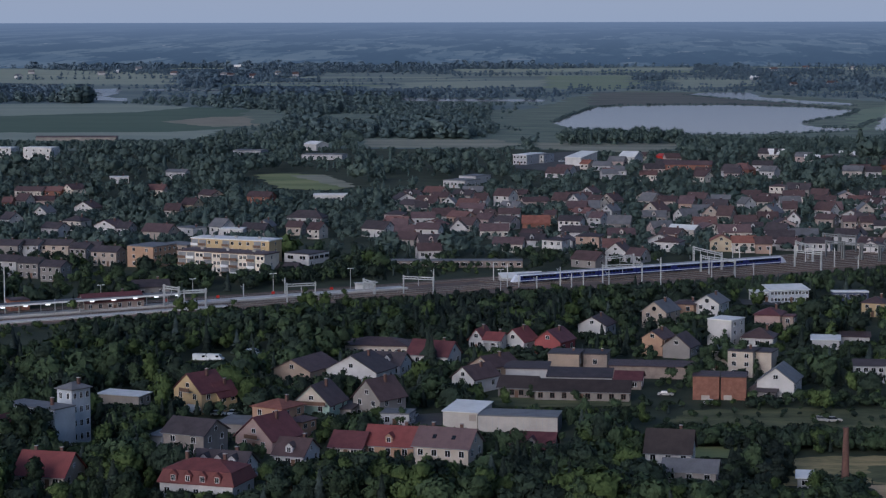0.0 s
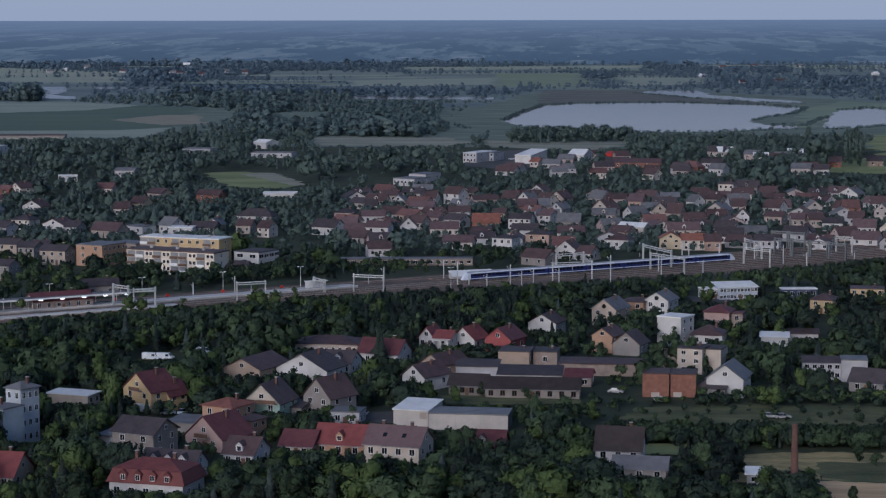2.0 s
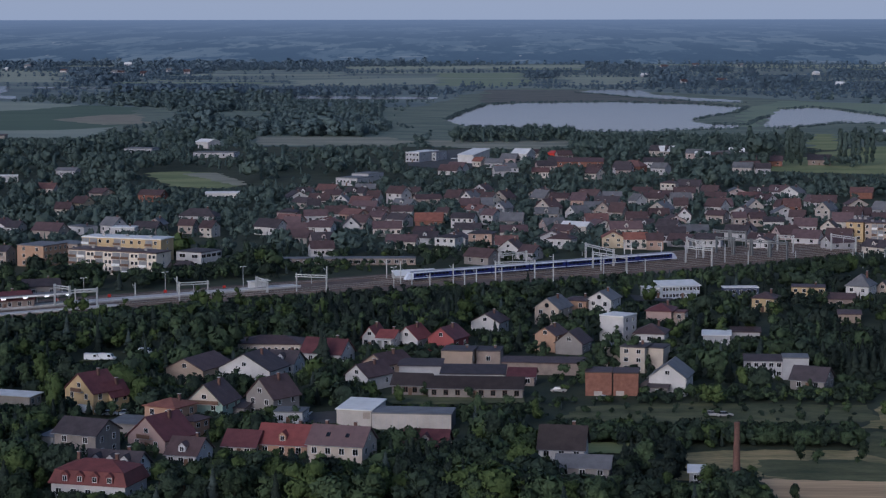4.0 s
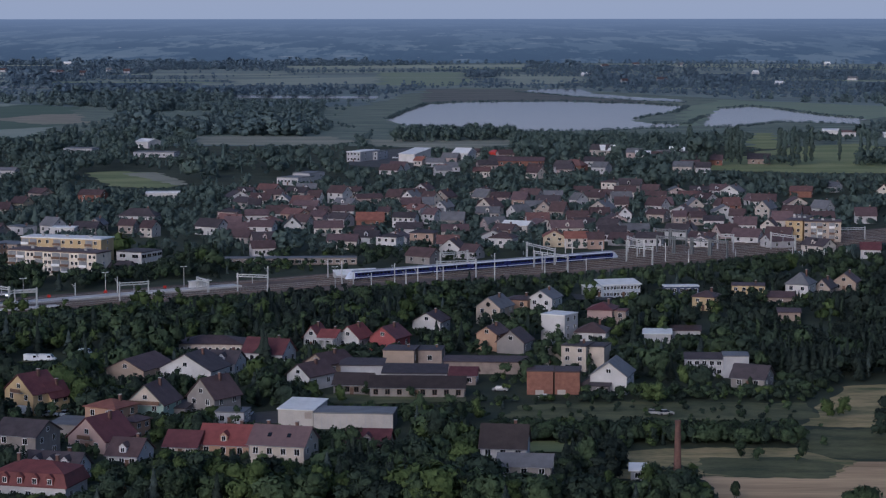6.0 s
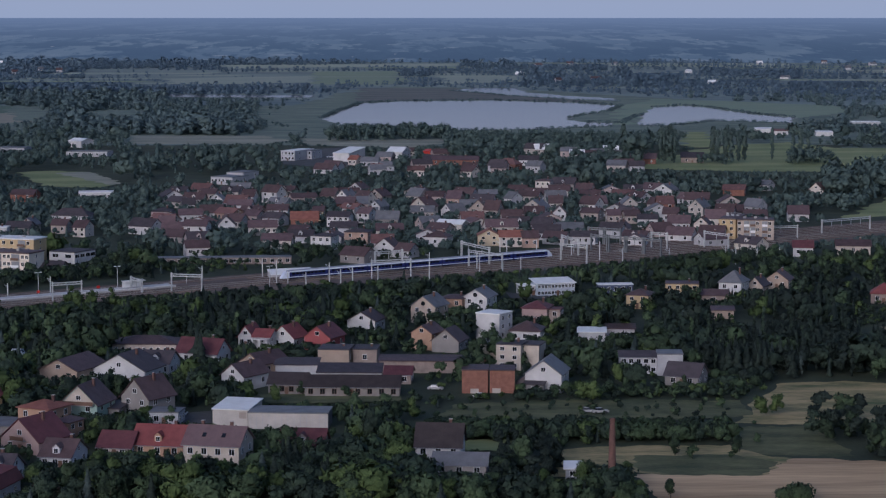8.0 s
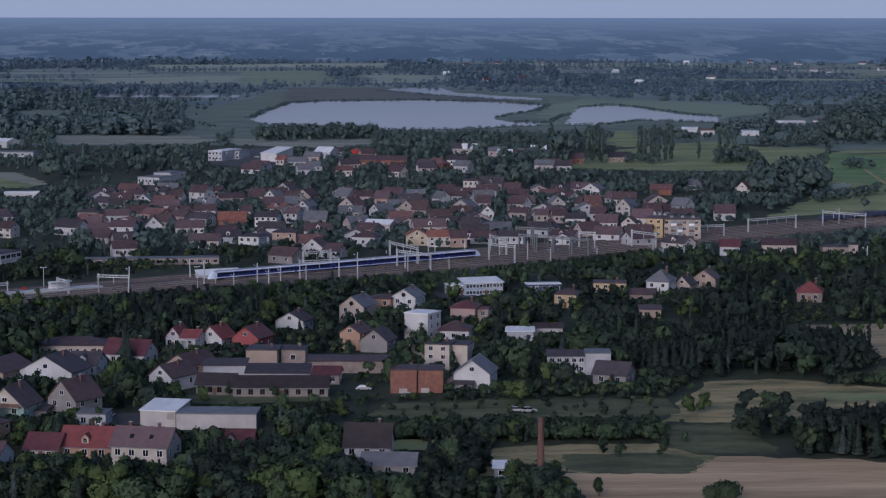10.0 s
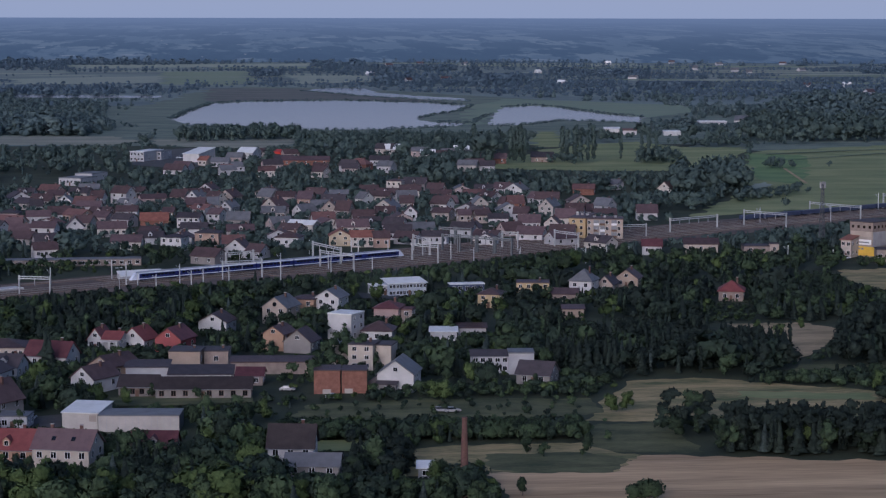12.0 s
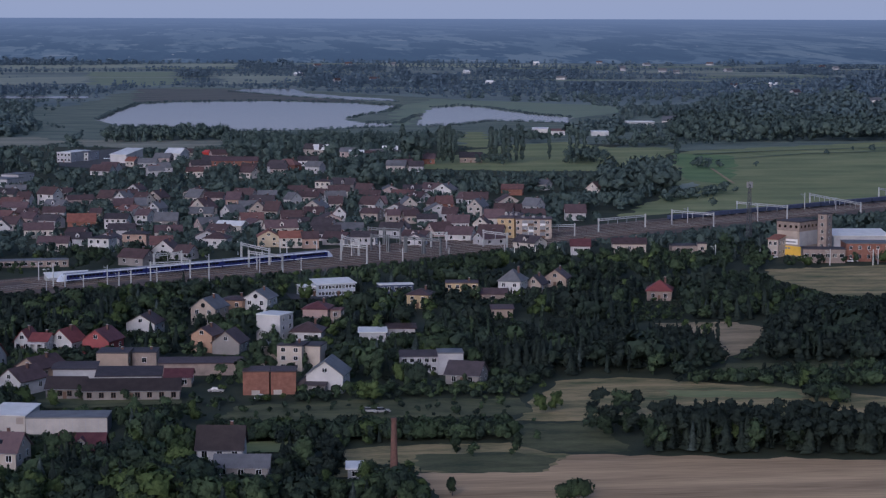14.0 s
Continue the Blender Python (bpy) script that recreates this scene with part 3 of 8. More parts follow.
        window(dm, pose(0, -1.303, 0.8), 1.0, 1.2, frame_mat)
    if balconies:
        balcony(h, 0, -d / 2 - 0.003, eave * 0.98 if axis == "y" else eave * 0.5, min(w * 0.45, 4.0))
    for i in range(skylights):
        k = 0.45
        sx = ((i + 0.5) / skylights - 0.5) * w * 0.7
        tilt = math.degrees(math.atan2(rise, d / 2))
        part("skylight", Geo().box(-0.45, 0.45, -0.6, 0.6, 0.0, 0.08).data("pane"), h, at=pose(sx, -d / 2 * (1 - k), eave + rise * k + 0.3, tilt, 0, 0))
    if y < 640 and kind == "gable" and axis == "x":
        part("gutter", Geo().beam((-w / 2 - over, -d / 2 - over - 0.07, eave - rise / (d / 2) * over + 0.12), (w / 2 + over, -d / 2 - over - 0.07, eave - rise / (d / 2) * over + 0.12), 0.07, 0.07, 6).data("dark_steel"), h)
        part("downpipe", Geo().beam((-w / 2 + 0.2, -d / 2 - 0.09, 0), (-w / 2 + 0.2, -d / 2 - 0.09, eave - 0.1), 0.05, 0.05, 6).data("dark_steel"), h)
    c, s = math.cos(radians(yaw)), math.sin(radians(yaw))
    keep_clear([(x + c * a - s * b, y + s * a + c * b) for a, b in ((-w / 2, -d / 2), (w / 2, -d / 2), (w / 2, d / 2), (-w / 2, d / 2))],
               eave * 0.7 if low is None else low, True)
    return h


def grain_mill(x, y, yaw, w, d, z0, z1, label):
    """A tall mill: pale lower storeys, a brick top with small windows, panels on the front."""
    h = thing("grain_mill", pose(x, y, 0, 0, 0, yaw), label, "mill")
    part("wall", Geo().box(-w / 2, w / 2, -d / 2, d / 2, 0, z0).data("v_tan"), h)
    part("brick_storey", Geo().box(-w / 2 - 0.1, w / 2 + 0.1, -d / 2 - 0.1, d / 2 + 0.1, z0 + 0.003, z1).data("oldbrick"), h, "brick top storey")
    part("roof", Geo().box(-w / 2 - 0.25, w / 2 + 0.25, -d / 2 - 0.25, d / 2 + 0.25, z1 + 0.003, z1 + 0.35).data("r_dark"), h)
    part("side_cladding", Geo().box(w / 2 + 0.003, w / 2 + 0.12, -d / 2 + 0.4, d / 2 - 0.4, 4.5, z0 - 0.2).data("pale"), h, "pale grey cladding")
    part("yellow_panel", Geo().box(-w / 2, w / 2 + 1.5, -d / 2 - 0.5, -d / 2 - 0.003, 0.6, 4.4).data("sign_yellow"), h, "yellow painted panel with dark bars")
    for i in range(3):
        part("bar", Geo().box(-2.6 + i * 1.5, -1.5 + i * 1.5, -d / 2 - 0.53, -d / 2 - 0.503, 3.1, 3.9).data("dark_steel"), h)
    for z in (5.2, 8.6):
        part("sign_board", Geo().box(-w / 2 + 0.6, w / 2 - 0.6, -d / 2 - 0.2, -d / 2 - 0.003, z, z + 2.2).data("frame" if z < 6 else "beige"), h, "pale sign board")
    part("bar", Geo().box(-w / 2 + 2.5, w / 2 - 1.5, -d / 2 - 0.23, -d / 2 - 0.203, 5.9, 6.5).data("dark_steel"), h)
    row_of_windows(h, 0, w, d + 0.2, z0 + (z1 - z0) * 0.5, 4, 1.2, 1.2, "brown_frame")
    row_of_windows(h, 1, w + 0.2, d, z0 + (z1 - z0) * 0.5, 5, 1.2, 1.2, "brown_frame")
    c, s = math.cos(radians(yaw)), math.sin(radians(yaw))
    keep_clear([(x + c * a - s * b, y + s * a + c * b) for a, b in ((-w / 2, -d / 2), (w / 2, -d / 2), (w / 2, d / 2), (-w / 2, d / 2))], 0.8, True)
    return h


def apartment_block(x, y, yaw, w, d, storeys, wall, roof, label, bays=7, loggias=(2, 5), trim="brown_frame", group="", sh=2.8):
    """A long flat-roofed block with rows of windows and recessed-looking loggias."""
    e = storeys * sh + 0.8
    h = thing("apartment_block", pose(x, y, 0, 0, 0, yaw), label, "apartment block", group)
    part("wall", Geo().box(-w / 2, w / 2, -d / 2, d / 2, 0, e).data(wall), h)
    part("roof", Geo().box(-w / 2 - 0.3, w / 2 + 0.3, -d / 2 - 0.3, d / 2 + 0.3, e + 0.003, e + 0.45).data(roof), h)
    bay = w / bays
    for s in range(storeys):
        z = 0.8 + s * sh + 1.5
        for b in range(bays):
            bx = -w / 2 + (b + 0.5) * bay
            if b in loggias:
                # no recess: a flat dark panel gives the shade of the loggia
                lg = part("loggia", Geo().box(bx - bay * 0.45, bx + bay * 0.45, -d / 2 - 0.05, -d / 2 + 0.02, z - 1.3, z + 1.0).data("dark_steel"), h, "flat dark panel standing for a loggia's shade")
                part("parapet", Geo().box(bx - bay * 0.45, bx + bay * 0.45, -d / 2 - 0.9, -d / 2 - 0.8, z - 1.4, z - 0.4).data(trim if (s + b) % 3 else "frame"), lg)
                part("slab", Geo().box(bx - bay * 0.47, bx + bay * 0.47, -d / 2 - 0.9, -d / 2 - 0.053, z - 1.55, z - 1.403).data("concrete"), lg)
            else:
                window(h, pose(bx - bay * 0.2, -d / 2 - 0.003, z), 1.3, 1.4)
                if bay > 4:
                    window(h, pose(bx + bay * 0.25, -d / 2 - 0.003, z), 1.3, 1.4)
        window(h, pose(w / 2 + 0.003, 0, z, 0, 0, 90), 1.0, 1.3)
    for i in range(3):
        vx = (i - 1) * w * 0.3
        part("roof_vent", Geo().box(vx - 0.6, vx + 0.6, -0.4, 0.4, e + 0.453, e + 1.3).data("concrete"), h)
    c, s = math.cos(radians(yaw)), math.sin(radians(yaw))
    keep_clear([(x + c * a - s * b, y + s * a + c * b) for a, b in ((-w / 2, -d / 2), (w / 2, -d / 2), (w / 2, d / 2), (-w / 2, d / 2))], 2.0, True)
    return h


# ---- houses near the railway and in front of it ----
house(-39.0, 471.8, -15, 12.9, 10, 6.4, 3.36, "cream", "v_maroon", "cream two-storey house with maroon sheet roof among trees", cols=4, chimneys=2, skylights=2)
house(-53.0, 489.5, -12, 12.1, 10, 3.0, 3.68, "orange", "r_villa", "low orange house with bright red tiled roof", cols=3, storeys=1, dormers=1)
house(10.5, 473.8, -8, 10.1, 9, 5.4, 4.32, "white", "r_umber", "white house with steep dark brown roof", cols=3, chimneys=1)
house(14.6, 457.1, -8, 11.5, 8, 4.6, 1.92, "grey", "r_grey", "grey rendered house with grey sheet roof", cols=3, storeys=2, chimneys=0)
house(-87.8, 441.5, -14, 16.8, 11, 3.8, 4.6, "white", "r_mansard", "white house with red mansard roof and dormers", kind='mansard', cols=5, storeys=1, dormers=4, chimneys=2)
house(-87.6, 459.9, -14, 12.6, 8, 3.4, 2.88, "white", "r_dark", "long house with dark roof and white dormers", cols=4, dormers=3, storeys=1)
block_house = house(-96.7, 473.3, -22, 11.0, 10, 8.2, 2.72, "blockwork", "r_dark", "grey three-storey block house with dark roof", cols=2, storeys=3, chimneys=0)
part("plinth", Geo().box(-5.52, 5.52, -5.02, 5.02, 0, 2.5).data("white"), block_house, "white painted ground floor")
house(-83.4, 495.0, -32, 11.5, 11, 3.2, 4.8, "pink", "r_maroon", "pale pink gable house with maroon roof and balcony", axis='y', cols=2, storeys=1, balconies=1)
house(-85.2, 519.3, -28, 9.2, 9, 5.8, 1.8, "orange", "r_orange", "orange villa with low hipped tile roof", kind='hip', cols=2, chimneys=1)
house(-77.5, 506.6, -28, 4.6, 6, 4.6, 1.2, "orange", "r_brown", "orange annexe with small hipped roof", kind='hip', cols=1, chimneys=0)
mint_house = house(-76.4, 531.2, -16, 10.0, 11, 5.0, 4.6, "mint", "r_brown", "mint green gable house with brown roof", axis='y', cols=2)
part("gable_panel", ([(x, y, z) for y in (-5.530, -5.503) for x, z in ((-4.4, 5.15), (4.4, 5.15), (0, 9.2))], [(0, 1, 2), (5, 4, 3), (0, 3, 4, 1), (1, 4, 5, 2), (2, 5, 3, 0)], "cream"), mint_house, "cream boarded gable")
balcony(mint_house, 0, -5.503, 4.9, 8.6)
house(-62.0, 537.3, -35, 9.1, 10, 5.4, 4.6, "grey", "r_brown", "grey rendered gable house with brown roof", axis='y', cols=2)
house(-109.3, 543.0, -38, 11.0, 9, 5.6, 4.4, "yellow", "r_maroon", "yellow gable house with maroon roof and balcony", axis='y', cols=2, storeys=2, balconies=1)
house(-104.1, 543.6, -38, 5.7, 6, 4.2, 3.2, "yellow", "r_maroon", "yellow side wing with maroon roof", axis='y', cols=1, storeys=2, dormers=0)
house(-88.3, 587.6, -22, 11.7, 16, 4.6, 2.8, "tan", "r_brown", "tan gabled workshop hall", axis='y', cols=0, side_cols=3, chimneys=0, storeys=1)
house(-73.1, 588.2, -20, 15.7, 12, 4.2, 4.2, "white", "r_dark", "white house with wide low gable", axis='y', cols=3, storeys=1)
house(-65.9, 602.3, -15, 8.4, 9, 3.6, 2.88, "white", "r_dark", "white house with dark grey roof and gabled dormer", cols=3, storeys=1, dormers=1)
house(-73.5, 638.7, -5, 19.0, 12, 3.6, 2.0, "cream", "r_brown", "long single-storey hall with hipped roof and many windows", kind='hip', cols=9, storeys=1, chimneys=0, ww=1.0)
house(-55.4, 620.6, -22, 13.1, 9, 3.6, 3.68, "white", "r_maroon", "white gabled house with maroon roof", cols=2, storeys=1)
hall_end = house(-38.8, 528.0, -14, 9.0, 12, 4.1, 0.8, "hall", "r_white", "tall pale hall section with sloping white sheet roof", kind='shed', cols=0, side_cols=0, chimneys=0, door=False, name='warehouse_hall', category='warehouse', storeys=1, over=0.3, low=0.5)
part("shutter", Geo().box(2.4, 4.2, -6.04, -6.003, 2.1, 3.7).data("v_tan"), hall_end, "grey-brown roller shutter")
long_hall = house(-25.4, 522.6, -5, 19.6, 9, 3.9, 0.3, "hall", "r_grey", "long pale industrial hall with grey sheet roof", kind='flat', cols=0, side_cols=0, chimneys=0, door=False, name='warehouse_hall', category='warehouse', storeys=1, low=0.5)
part("end_cladding", Geo().box(9.803, 9.86, -4.4, 4.4, 0.1, 3.85).data("r_grey"), long_hall, "blue-grey panel over the right end wall")
for k in range(13):
    part("wall_rib", Geo().box(-9.4 + k * 1.55, -9.32 + k * 1.55, -4.53, -4.503, 0.1, 3.85).data("pale"), long_hall)
house(-20.6, 488.7, -6, 10.0, 9, 2.8, 3.04, "cream", "r_maroon", "low house with maroon roof and white dormer", cols=2, storeys=1, dormers=1, chimneys=0)
brick_block = house(22.1, 571.8, -4, 7.0, 9, 6.2, 0.0, "brick", "r_brown", "windowless red brick block", kind='flat', cols=0, side_cols=0, chimneys=0, door=False, storeys=1, low=0.5)
part("render_patch", Geo().box(-1.2, 1.0, -4.53, -4.503, 0.0, 1.3).data("v_beige"), brick_block, "pale patched render at the foot")
brick_twin = house(29.4, 572.1, -4, 6.7, 9, 6.0, 0.0, "brick", "r_brown", "windowless red brick block beside its twin", kind='flat', cols=0, side_cols=0, chimneys=0, door=False, storeys=1, low=0.5)
part("render_patch", Geo().box(-2.6, -0.4, -4.53, -4.503, 0.0, 1.3).data("v_beige"), brick_twin, "pale patched render at the foot")
gable_house = house(41.6, 573.9, -14, 9.9, 12, 5.0, 3.6, "white", "r_grey", "white gable house with grey roof", axis='y', cols=0, side_cols=3, storeys=2, low=0.8, chimneys=0)
part("lean_to", Geo().add([(-7.6, -5.9, 0), (-4.953, -5.9, 0), (-4.953, 2, 0), (-7.6, 2, 0), (-7.6, -5.9, 2.6), (-4.953, -5.9, 4.4), (-4.953, 2, 4.4), (-7.6, 2, 2.6)], [(3, 2, 1, 0), (0, 1, 5, 4), (1, 2, 6, 5), (2, 3, 7, 6), (3, 0, 4, 7), (4, 5, 6, 7)]).data("r_dark"), gable_house, "dark lean-to against the side wall")
house(38.1, 568.4, -14, 5.1, 5, 2.6, 0.8, "grey", "r_dark", "low grey lean-to shed", kind='shed', cols=1, storeys=1, chimneys=0, side_cols=0)
house(-10.8, 566.3, -3, 25.1, 8, 2.8, 2.4, "blockwork", "r_umber", "long low outbuilding with brown roof and garage doors", cols=8, storeys=1, chimneys=0, low=0.6, frame_mat='brown_frame')
house(-27.9, 571.2, -8, 10.0, 9, 2.8, 2.4, "blockwork", "r_umber", "low outbuilding with dark roof", cols=4, storeys=1, chimneys=0, low=0.6, frame_mat='brown_frame')
house(-27.0, 598.6, -3, 11.8, 7, 3.4, 0.8, "pale", "r_dark", "pale low shed wall with flat roof", kind='shed', cols=0, storeys=1, chimneys=0, low=0.5)
house(-12.0, 589.1, -3, 17.3, 8, 2.8, 1.2, "pale", "r_dark", "long shed with dark lean-to roof", kind='shed', cols=5, storeys=1, chimneys=0, low=0.5)
house(-16.6, 616.5, -8, 9.1, 10, 5.0, 0, "tan", "r_dark", "tan windowless workshop with flat roof", kind='flat', cols=0, side_cols=2, storeys=1, chimneys=1, low=0.5)
house(-7.9, 618.6, -5, 7.0, 9, 4.6, 0, "oldbrick", "r_dark", "old brick workshop with flat roof", kind='flat', cols=1, side_cols=0, storeys=1, chimneys=1)
house(7.6, 604.9, -4, 22.8, 8, 3.4, 0.4, "oldbrick", "r_brown", "long old brick workshop wall", kind='shed', cols=0, storeys=1, chimneys=0, low=0.5)
house(1.6, 586.5, -6, 7.2, 8, 2.6, 1.76, "oldbrick", "r_maroon", "old brick outbuilding with maroon tiled roof", cols=2, storeys=1, chimneys=0)
house(-36.6, 602.1, -40, 8.7, 11, 3.6, 2.6, "tan", "r_brown", "tan gable house with brown roof", axis='y', cols=1, storeys=1)
house(-40.3, 578.8, -35, 7.8, 11, 4.0, 3.0, "white", "r_brown", "white gable house with brown roof", axis='y', cols=1, storeys=1)
house(-43.9, 653.0, -15, 4.7, 9, 3.6, 3.0, "white", "r_villa", "white villa with arched gable and red roof", axis='y', cols=2, storeys=1)
villa = house(-38.7, 644.7, -15, 5.3, 8, 4.6, 1.76, "white", "r_villa", "white villa middle wing with orange tiled roof", cols=1, storeys=2)
part("porch_roof", Geo().box(-2.6, 2.6, -6.2, -4.003, 3.9, 4.15).data("white"), villa)
for cx in (-2.2, 0.0, 2.2):
    part("column", Geo().box(cx - 0.3, cx + 0.3, -6.1, -5.5, 0, 3.897).data("white"), villa, "white porch column")
house(-31.7, 649.1, -25, 7.7, 9, 3.8, 3.4, "white", "r_villa", "white villa with tall gable and orange roof", axis='y', cols=2, storeys=1)
house(-20.9, 646.8, -25, 8.7, 10, 4.2, 3.2, "crimson", "r_maroon", "crimson gable house with maroon roof", axis='y', cols=0, storeys=1)
house(-8.7, 683.7, -18, 9.4, 10, 4.0, 2.6, "white", "r_brown", "white house with wide low gable", axis='y', cols=0, storeys=1, chimneys=1, low=2.2)
bare_house = house(12.1, 705.8, -25, 8.7, 11, 5.6, 3.2, "beige", "r_grey", "beige gable house with grey roof", axis='y', cols=2, attic=False)
part("round_window", Geo().beam((0, -5.550, 6.56), (0, -5.480, 6.56), 0.75, 0.75, 14).data("pane"), bare_house, "dark round attic window")
house(21.1, 721.0, -20, 7.9, 10, 6.0, 1.0, "orange", "r_brown", "orange two-storey house with low roof", kind='hip', cols=2, side_cols=1)
tall_house = house(29.4, 720.7, -22, 8.4, 10, 6.6, 2.6, "white", "r_grey", "white tall gable house with grey roof", axis='y', cols=2, attic=False)
part("round_window", Geo().beam((0, -5.050, 7.38), (0, -4.980, 7.38), 0.75, 0.75, 14).data("pane"), tall_house, "dark round attic window")
house(31.7, 668.3, -30, 8.3, 9, 8.0, 0.6, "white", "r_white", "white windowless three-storey house with flat roof", kind='flat', cols=0, side_cols=2, storeys=3, chimneys=0, low=3)
house(47.1, 695.7, -15, 8.2, 10, 6.0, 2.2, "pink", "r_maroon", "pink house with brown hipped roof", kind='hip', cols=0, side_cols=2)
house(53.2, 693.9, -15, 3.7, 6, 5.6, 0.4, "oldbrick", "r_red", "narrow brick annexe with red roof edge", kind='flat', cols=1, storeys=2, chimneys=0)
house(41.9, 664.3, -12, 9.5, 10, 3.2, 2.8, "white", "r_brown", "white bungalow with brown hipped roof", kind='hip', cols=3, storeys=1)
house(27.6, 620.1, -10, 5.9, 9, 6.0, 0.4, "cream", "r_grey", "cream house with flat roof", kind='flat', cols=2, side_cols=2, chimneys=1)
house(34.2, 609.9, -18, 7.3, 9, 7.2, 0.5, "cream", "r_dark", "cream house with windowless tall wall", kind='flat', cols=2, storeys=3, side_cols=0, chimneys=1, low=3)
house(40.3, 610.9, -18, 5.3, 8, 6.8, 0.5, "cream", "r_dark", "cream windowless gable block", kind='flat', cols=0, storeys=2, side_cols=0, chimneys=0, low=3)
house(10.4, 647.6, -25, 6.7, 9, 5.2, 2.2, "orange", "r_brown", "orange rendered house with brown roof", axis='y', cols=0, side_cols=2)
house(17.1, 642.3, -20, 8.5, 9, 3.6, 3.4, "grey", "r_brown", "grey gable house with brown roof", axis='y', cols=0, storeys=1, chimneys=0)
house(69.4, 602.1, -3, 10.4, 9, 4.8, 1.12, "pale", "r_dark", "pale two-storey house with dark roof and long balcony", cols=5, storeys=2, chimneys=0, low=3.4)
house(78.0, 598.5, -4, 7.1, 8, 6.0, 0.5, "pale", "r_grey", "pale windowless block with flat roof", kind='flat', cols=0, side_cols=1, chimneys=0, storeys=2)
house(80.5, 581.5, -25, 9.5, 9, 2.8, 3.04, "grey", "r_dark", "grey house with big dark roof", cols=2, storeys=1, chimneys=0)
house(57.8, 773.0, 16, 14.3, 8, 4.6, 1.0, "blue", "r_white", "long pale blue modular office building", kind='shed', cols=11, storeys=2, side_cols=0, chimneys=0, ww=1.0, low=0.8, name='modular_building', category='office')
house(48.7, 772.8, 16, 5.8, 8, 3.6, 0.4, "pale", "r_white", "pale end wing of modular offices", kind='flat', cols=3, storeys=1, side_cols=0, chimneys=0)
house(81.0, 777.8, 4, 12.8, 5, 3.2, 0.3, "navy", "r_white", "dark blue container building with white panels", kind='flat', cols=5, storeys=1, side_cols=0, chimneys=0, name='container_building', category='container')
house(85.8, 738.4, -20, 7.7, 9, 4.6, 2.0, "yellow", "r_brown", "yellow house with low hipped roof", kind='hip', cols=2)
house(104.2, 766.9, -8, 11.8, 9, 5.0, 0.4, "yellow", "r_brown", "yellow flat-roofed house with dark windows", kind='flat', cols=4, side_cols=1)
house(123.0, 767.0, -25, 8.3, 10, 5.4, 4.2, "white", "r_grey", "white villa with blue-grey hipped roof", kind='hip', cols=2)
house(133.3, 775.9, -25, 5.9, 9, 3.2, 3.0, "beige", "r_dark", "low beige house with dark roof", axis='y', cols=1, storeys=1)
house(143.8, 791.7, -20, 8.8, 10, 3.4, 3.2, "tan", "r_brown", "low tan house with brown roof", axis='y', cols=2, storeys=1)
house(113.4, 750.4, -10, 9.0, 8, 3.0, 1.6, "oldbrick", "r_brown", "old brick shed with brown roof", cols=1, storeys=1, chimneys=0)
house(110.4, 711.5, -6, 7.1, 6, 2.8, 0.6, "tan", "r_brown", "low tan shed with flat roof", kind='shed', cols=0, storeys=1, chimneys=0)
house(61.9, 662.3, -5, 8.3, 8, 3.0, 0.4, "pale", "r_white", "low shed with white sheet roof", kind='shed', cols=0, storeys=1, chimneys=0)
house(71.6, 669.6, -5, 8.8, 8, 3.0, 0.4, "pale", "r_brown", "low shed with brown roof", kind='shed', cols=0, storeys=1, chimneys=0)
house(173.3, 899.2, -10, 8.2, 9, 4.0, 2.4, "white", "r_maroon", "white house with maroon roof by the railway", cols=2, storeys=1)
house(195.7, 905.1, -8, 14.3, 9, 4.0, 2.08, "cream", "r_brown", "cream house with brown roof by the railway", cols=3, storeys=1)
house(218.3, 899.2, -5, 11.0, 9, 3.4, 0.4, "oldbrick", "r_dark", "low shed with dark flat roof", kind='flat', cols=2, storeys=1, chimneys=0)
house(225.3, 894.8, -8, 3.8, 6, 4.6, 0.3, "beige", "r_dark", "small square brick tower house", kind='flat', cols=1, storeys=1, chimneys=0)
house(173.7, 750.1, -15, 8.8, 10, 3.4, 3.6, "oldbrick", "r_villa", "house with red hipped roof in trees", kind='hip', cols=2, storeys=1, low=3.6)
house(-131.1, 498.0, -32, 5.0, 6, 13.2, 1.6, "blue", "r_grey", "pale blue four-storey tenement with dark windows", kind='hip', cols=2, storeys=4, side_cols=3, chimneys=1, ww=1.0, low=0.8)
house(-137.7, 491.1, -28, 16.4, 7, 10.2, 1.0, "blue", "r_grey", "pale blue lower tenement wing behind trees", kind='flat', cols=6, storeys=3, side_cols=0, chimneys=1)
house(-142.1, 481.6, -20, 5.3, 9, 8.0, 2.0, "cream", "r_maroon", "cream gable house with maroon roof", axis='y', cols=2, storeys=2)
house(-124.9, 452.6, -10, 11.8, 11, 2.8, 4.16, "cream", "r_villa", "house with steep orange tiled roof and two chimneys", cols=3, storeys=1, chimneys=2)
house(-131.2, 550.1, -18, 12.3, 6, 2.8, 0.2, "cream", "r_white", "long low garage row with pale roof", kind='shed', cols=0, storeys=1, chimneys=0, low=0.8)
house(-108.8, 495.3, -20, 3.4, 7, 3.0, 0.4, "pale", "r_grey", "low garage with grey roof", kind='shed', cols=0, storeys=1, chimneys=0)
house(-62.9, 488.4, -12, 7.8, 9, 2.6, 2.88, "cream", "r_maroon", "low house with dark red roof", cols=2, storeys=1, chimneys=0)
house(-74.1, 476.7, -14, 7.3, 10, 3.0, 3.04, "white", "r_brown", "white house with brown roof and arched dormer", cols=3, storeys=1, dormers=1)
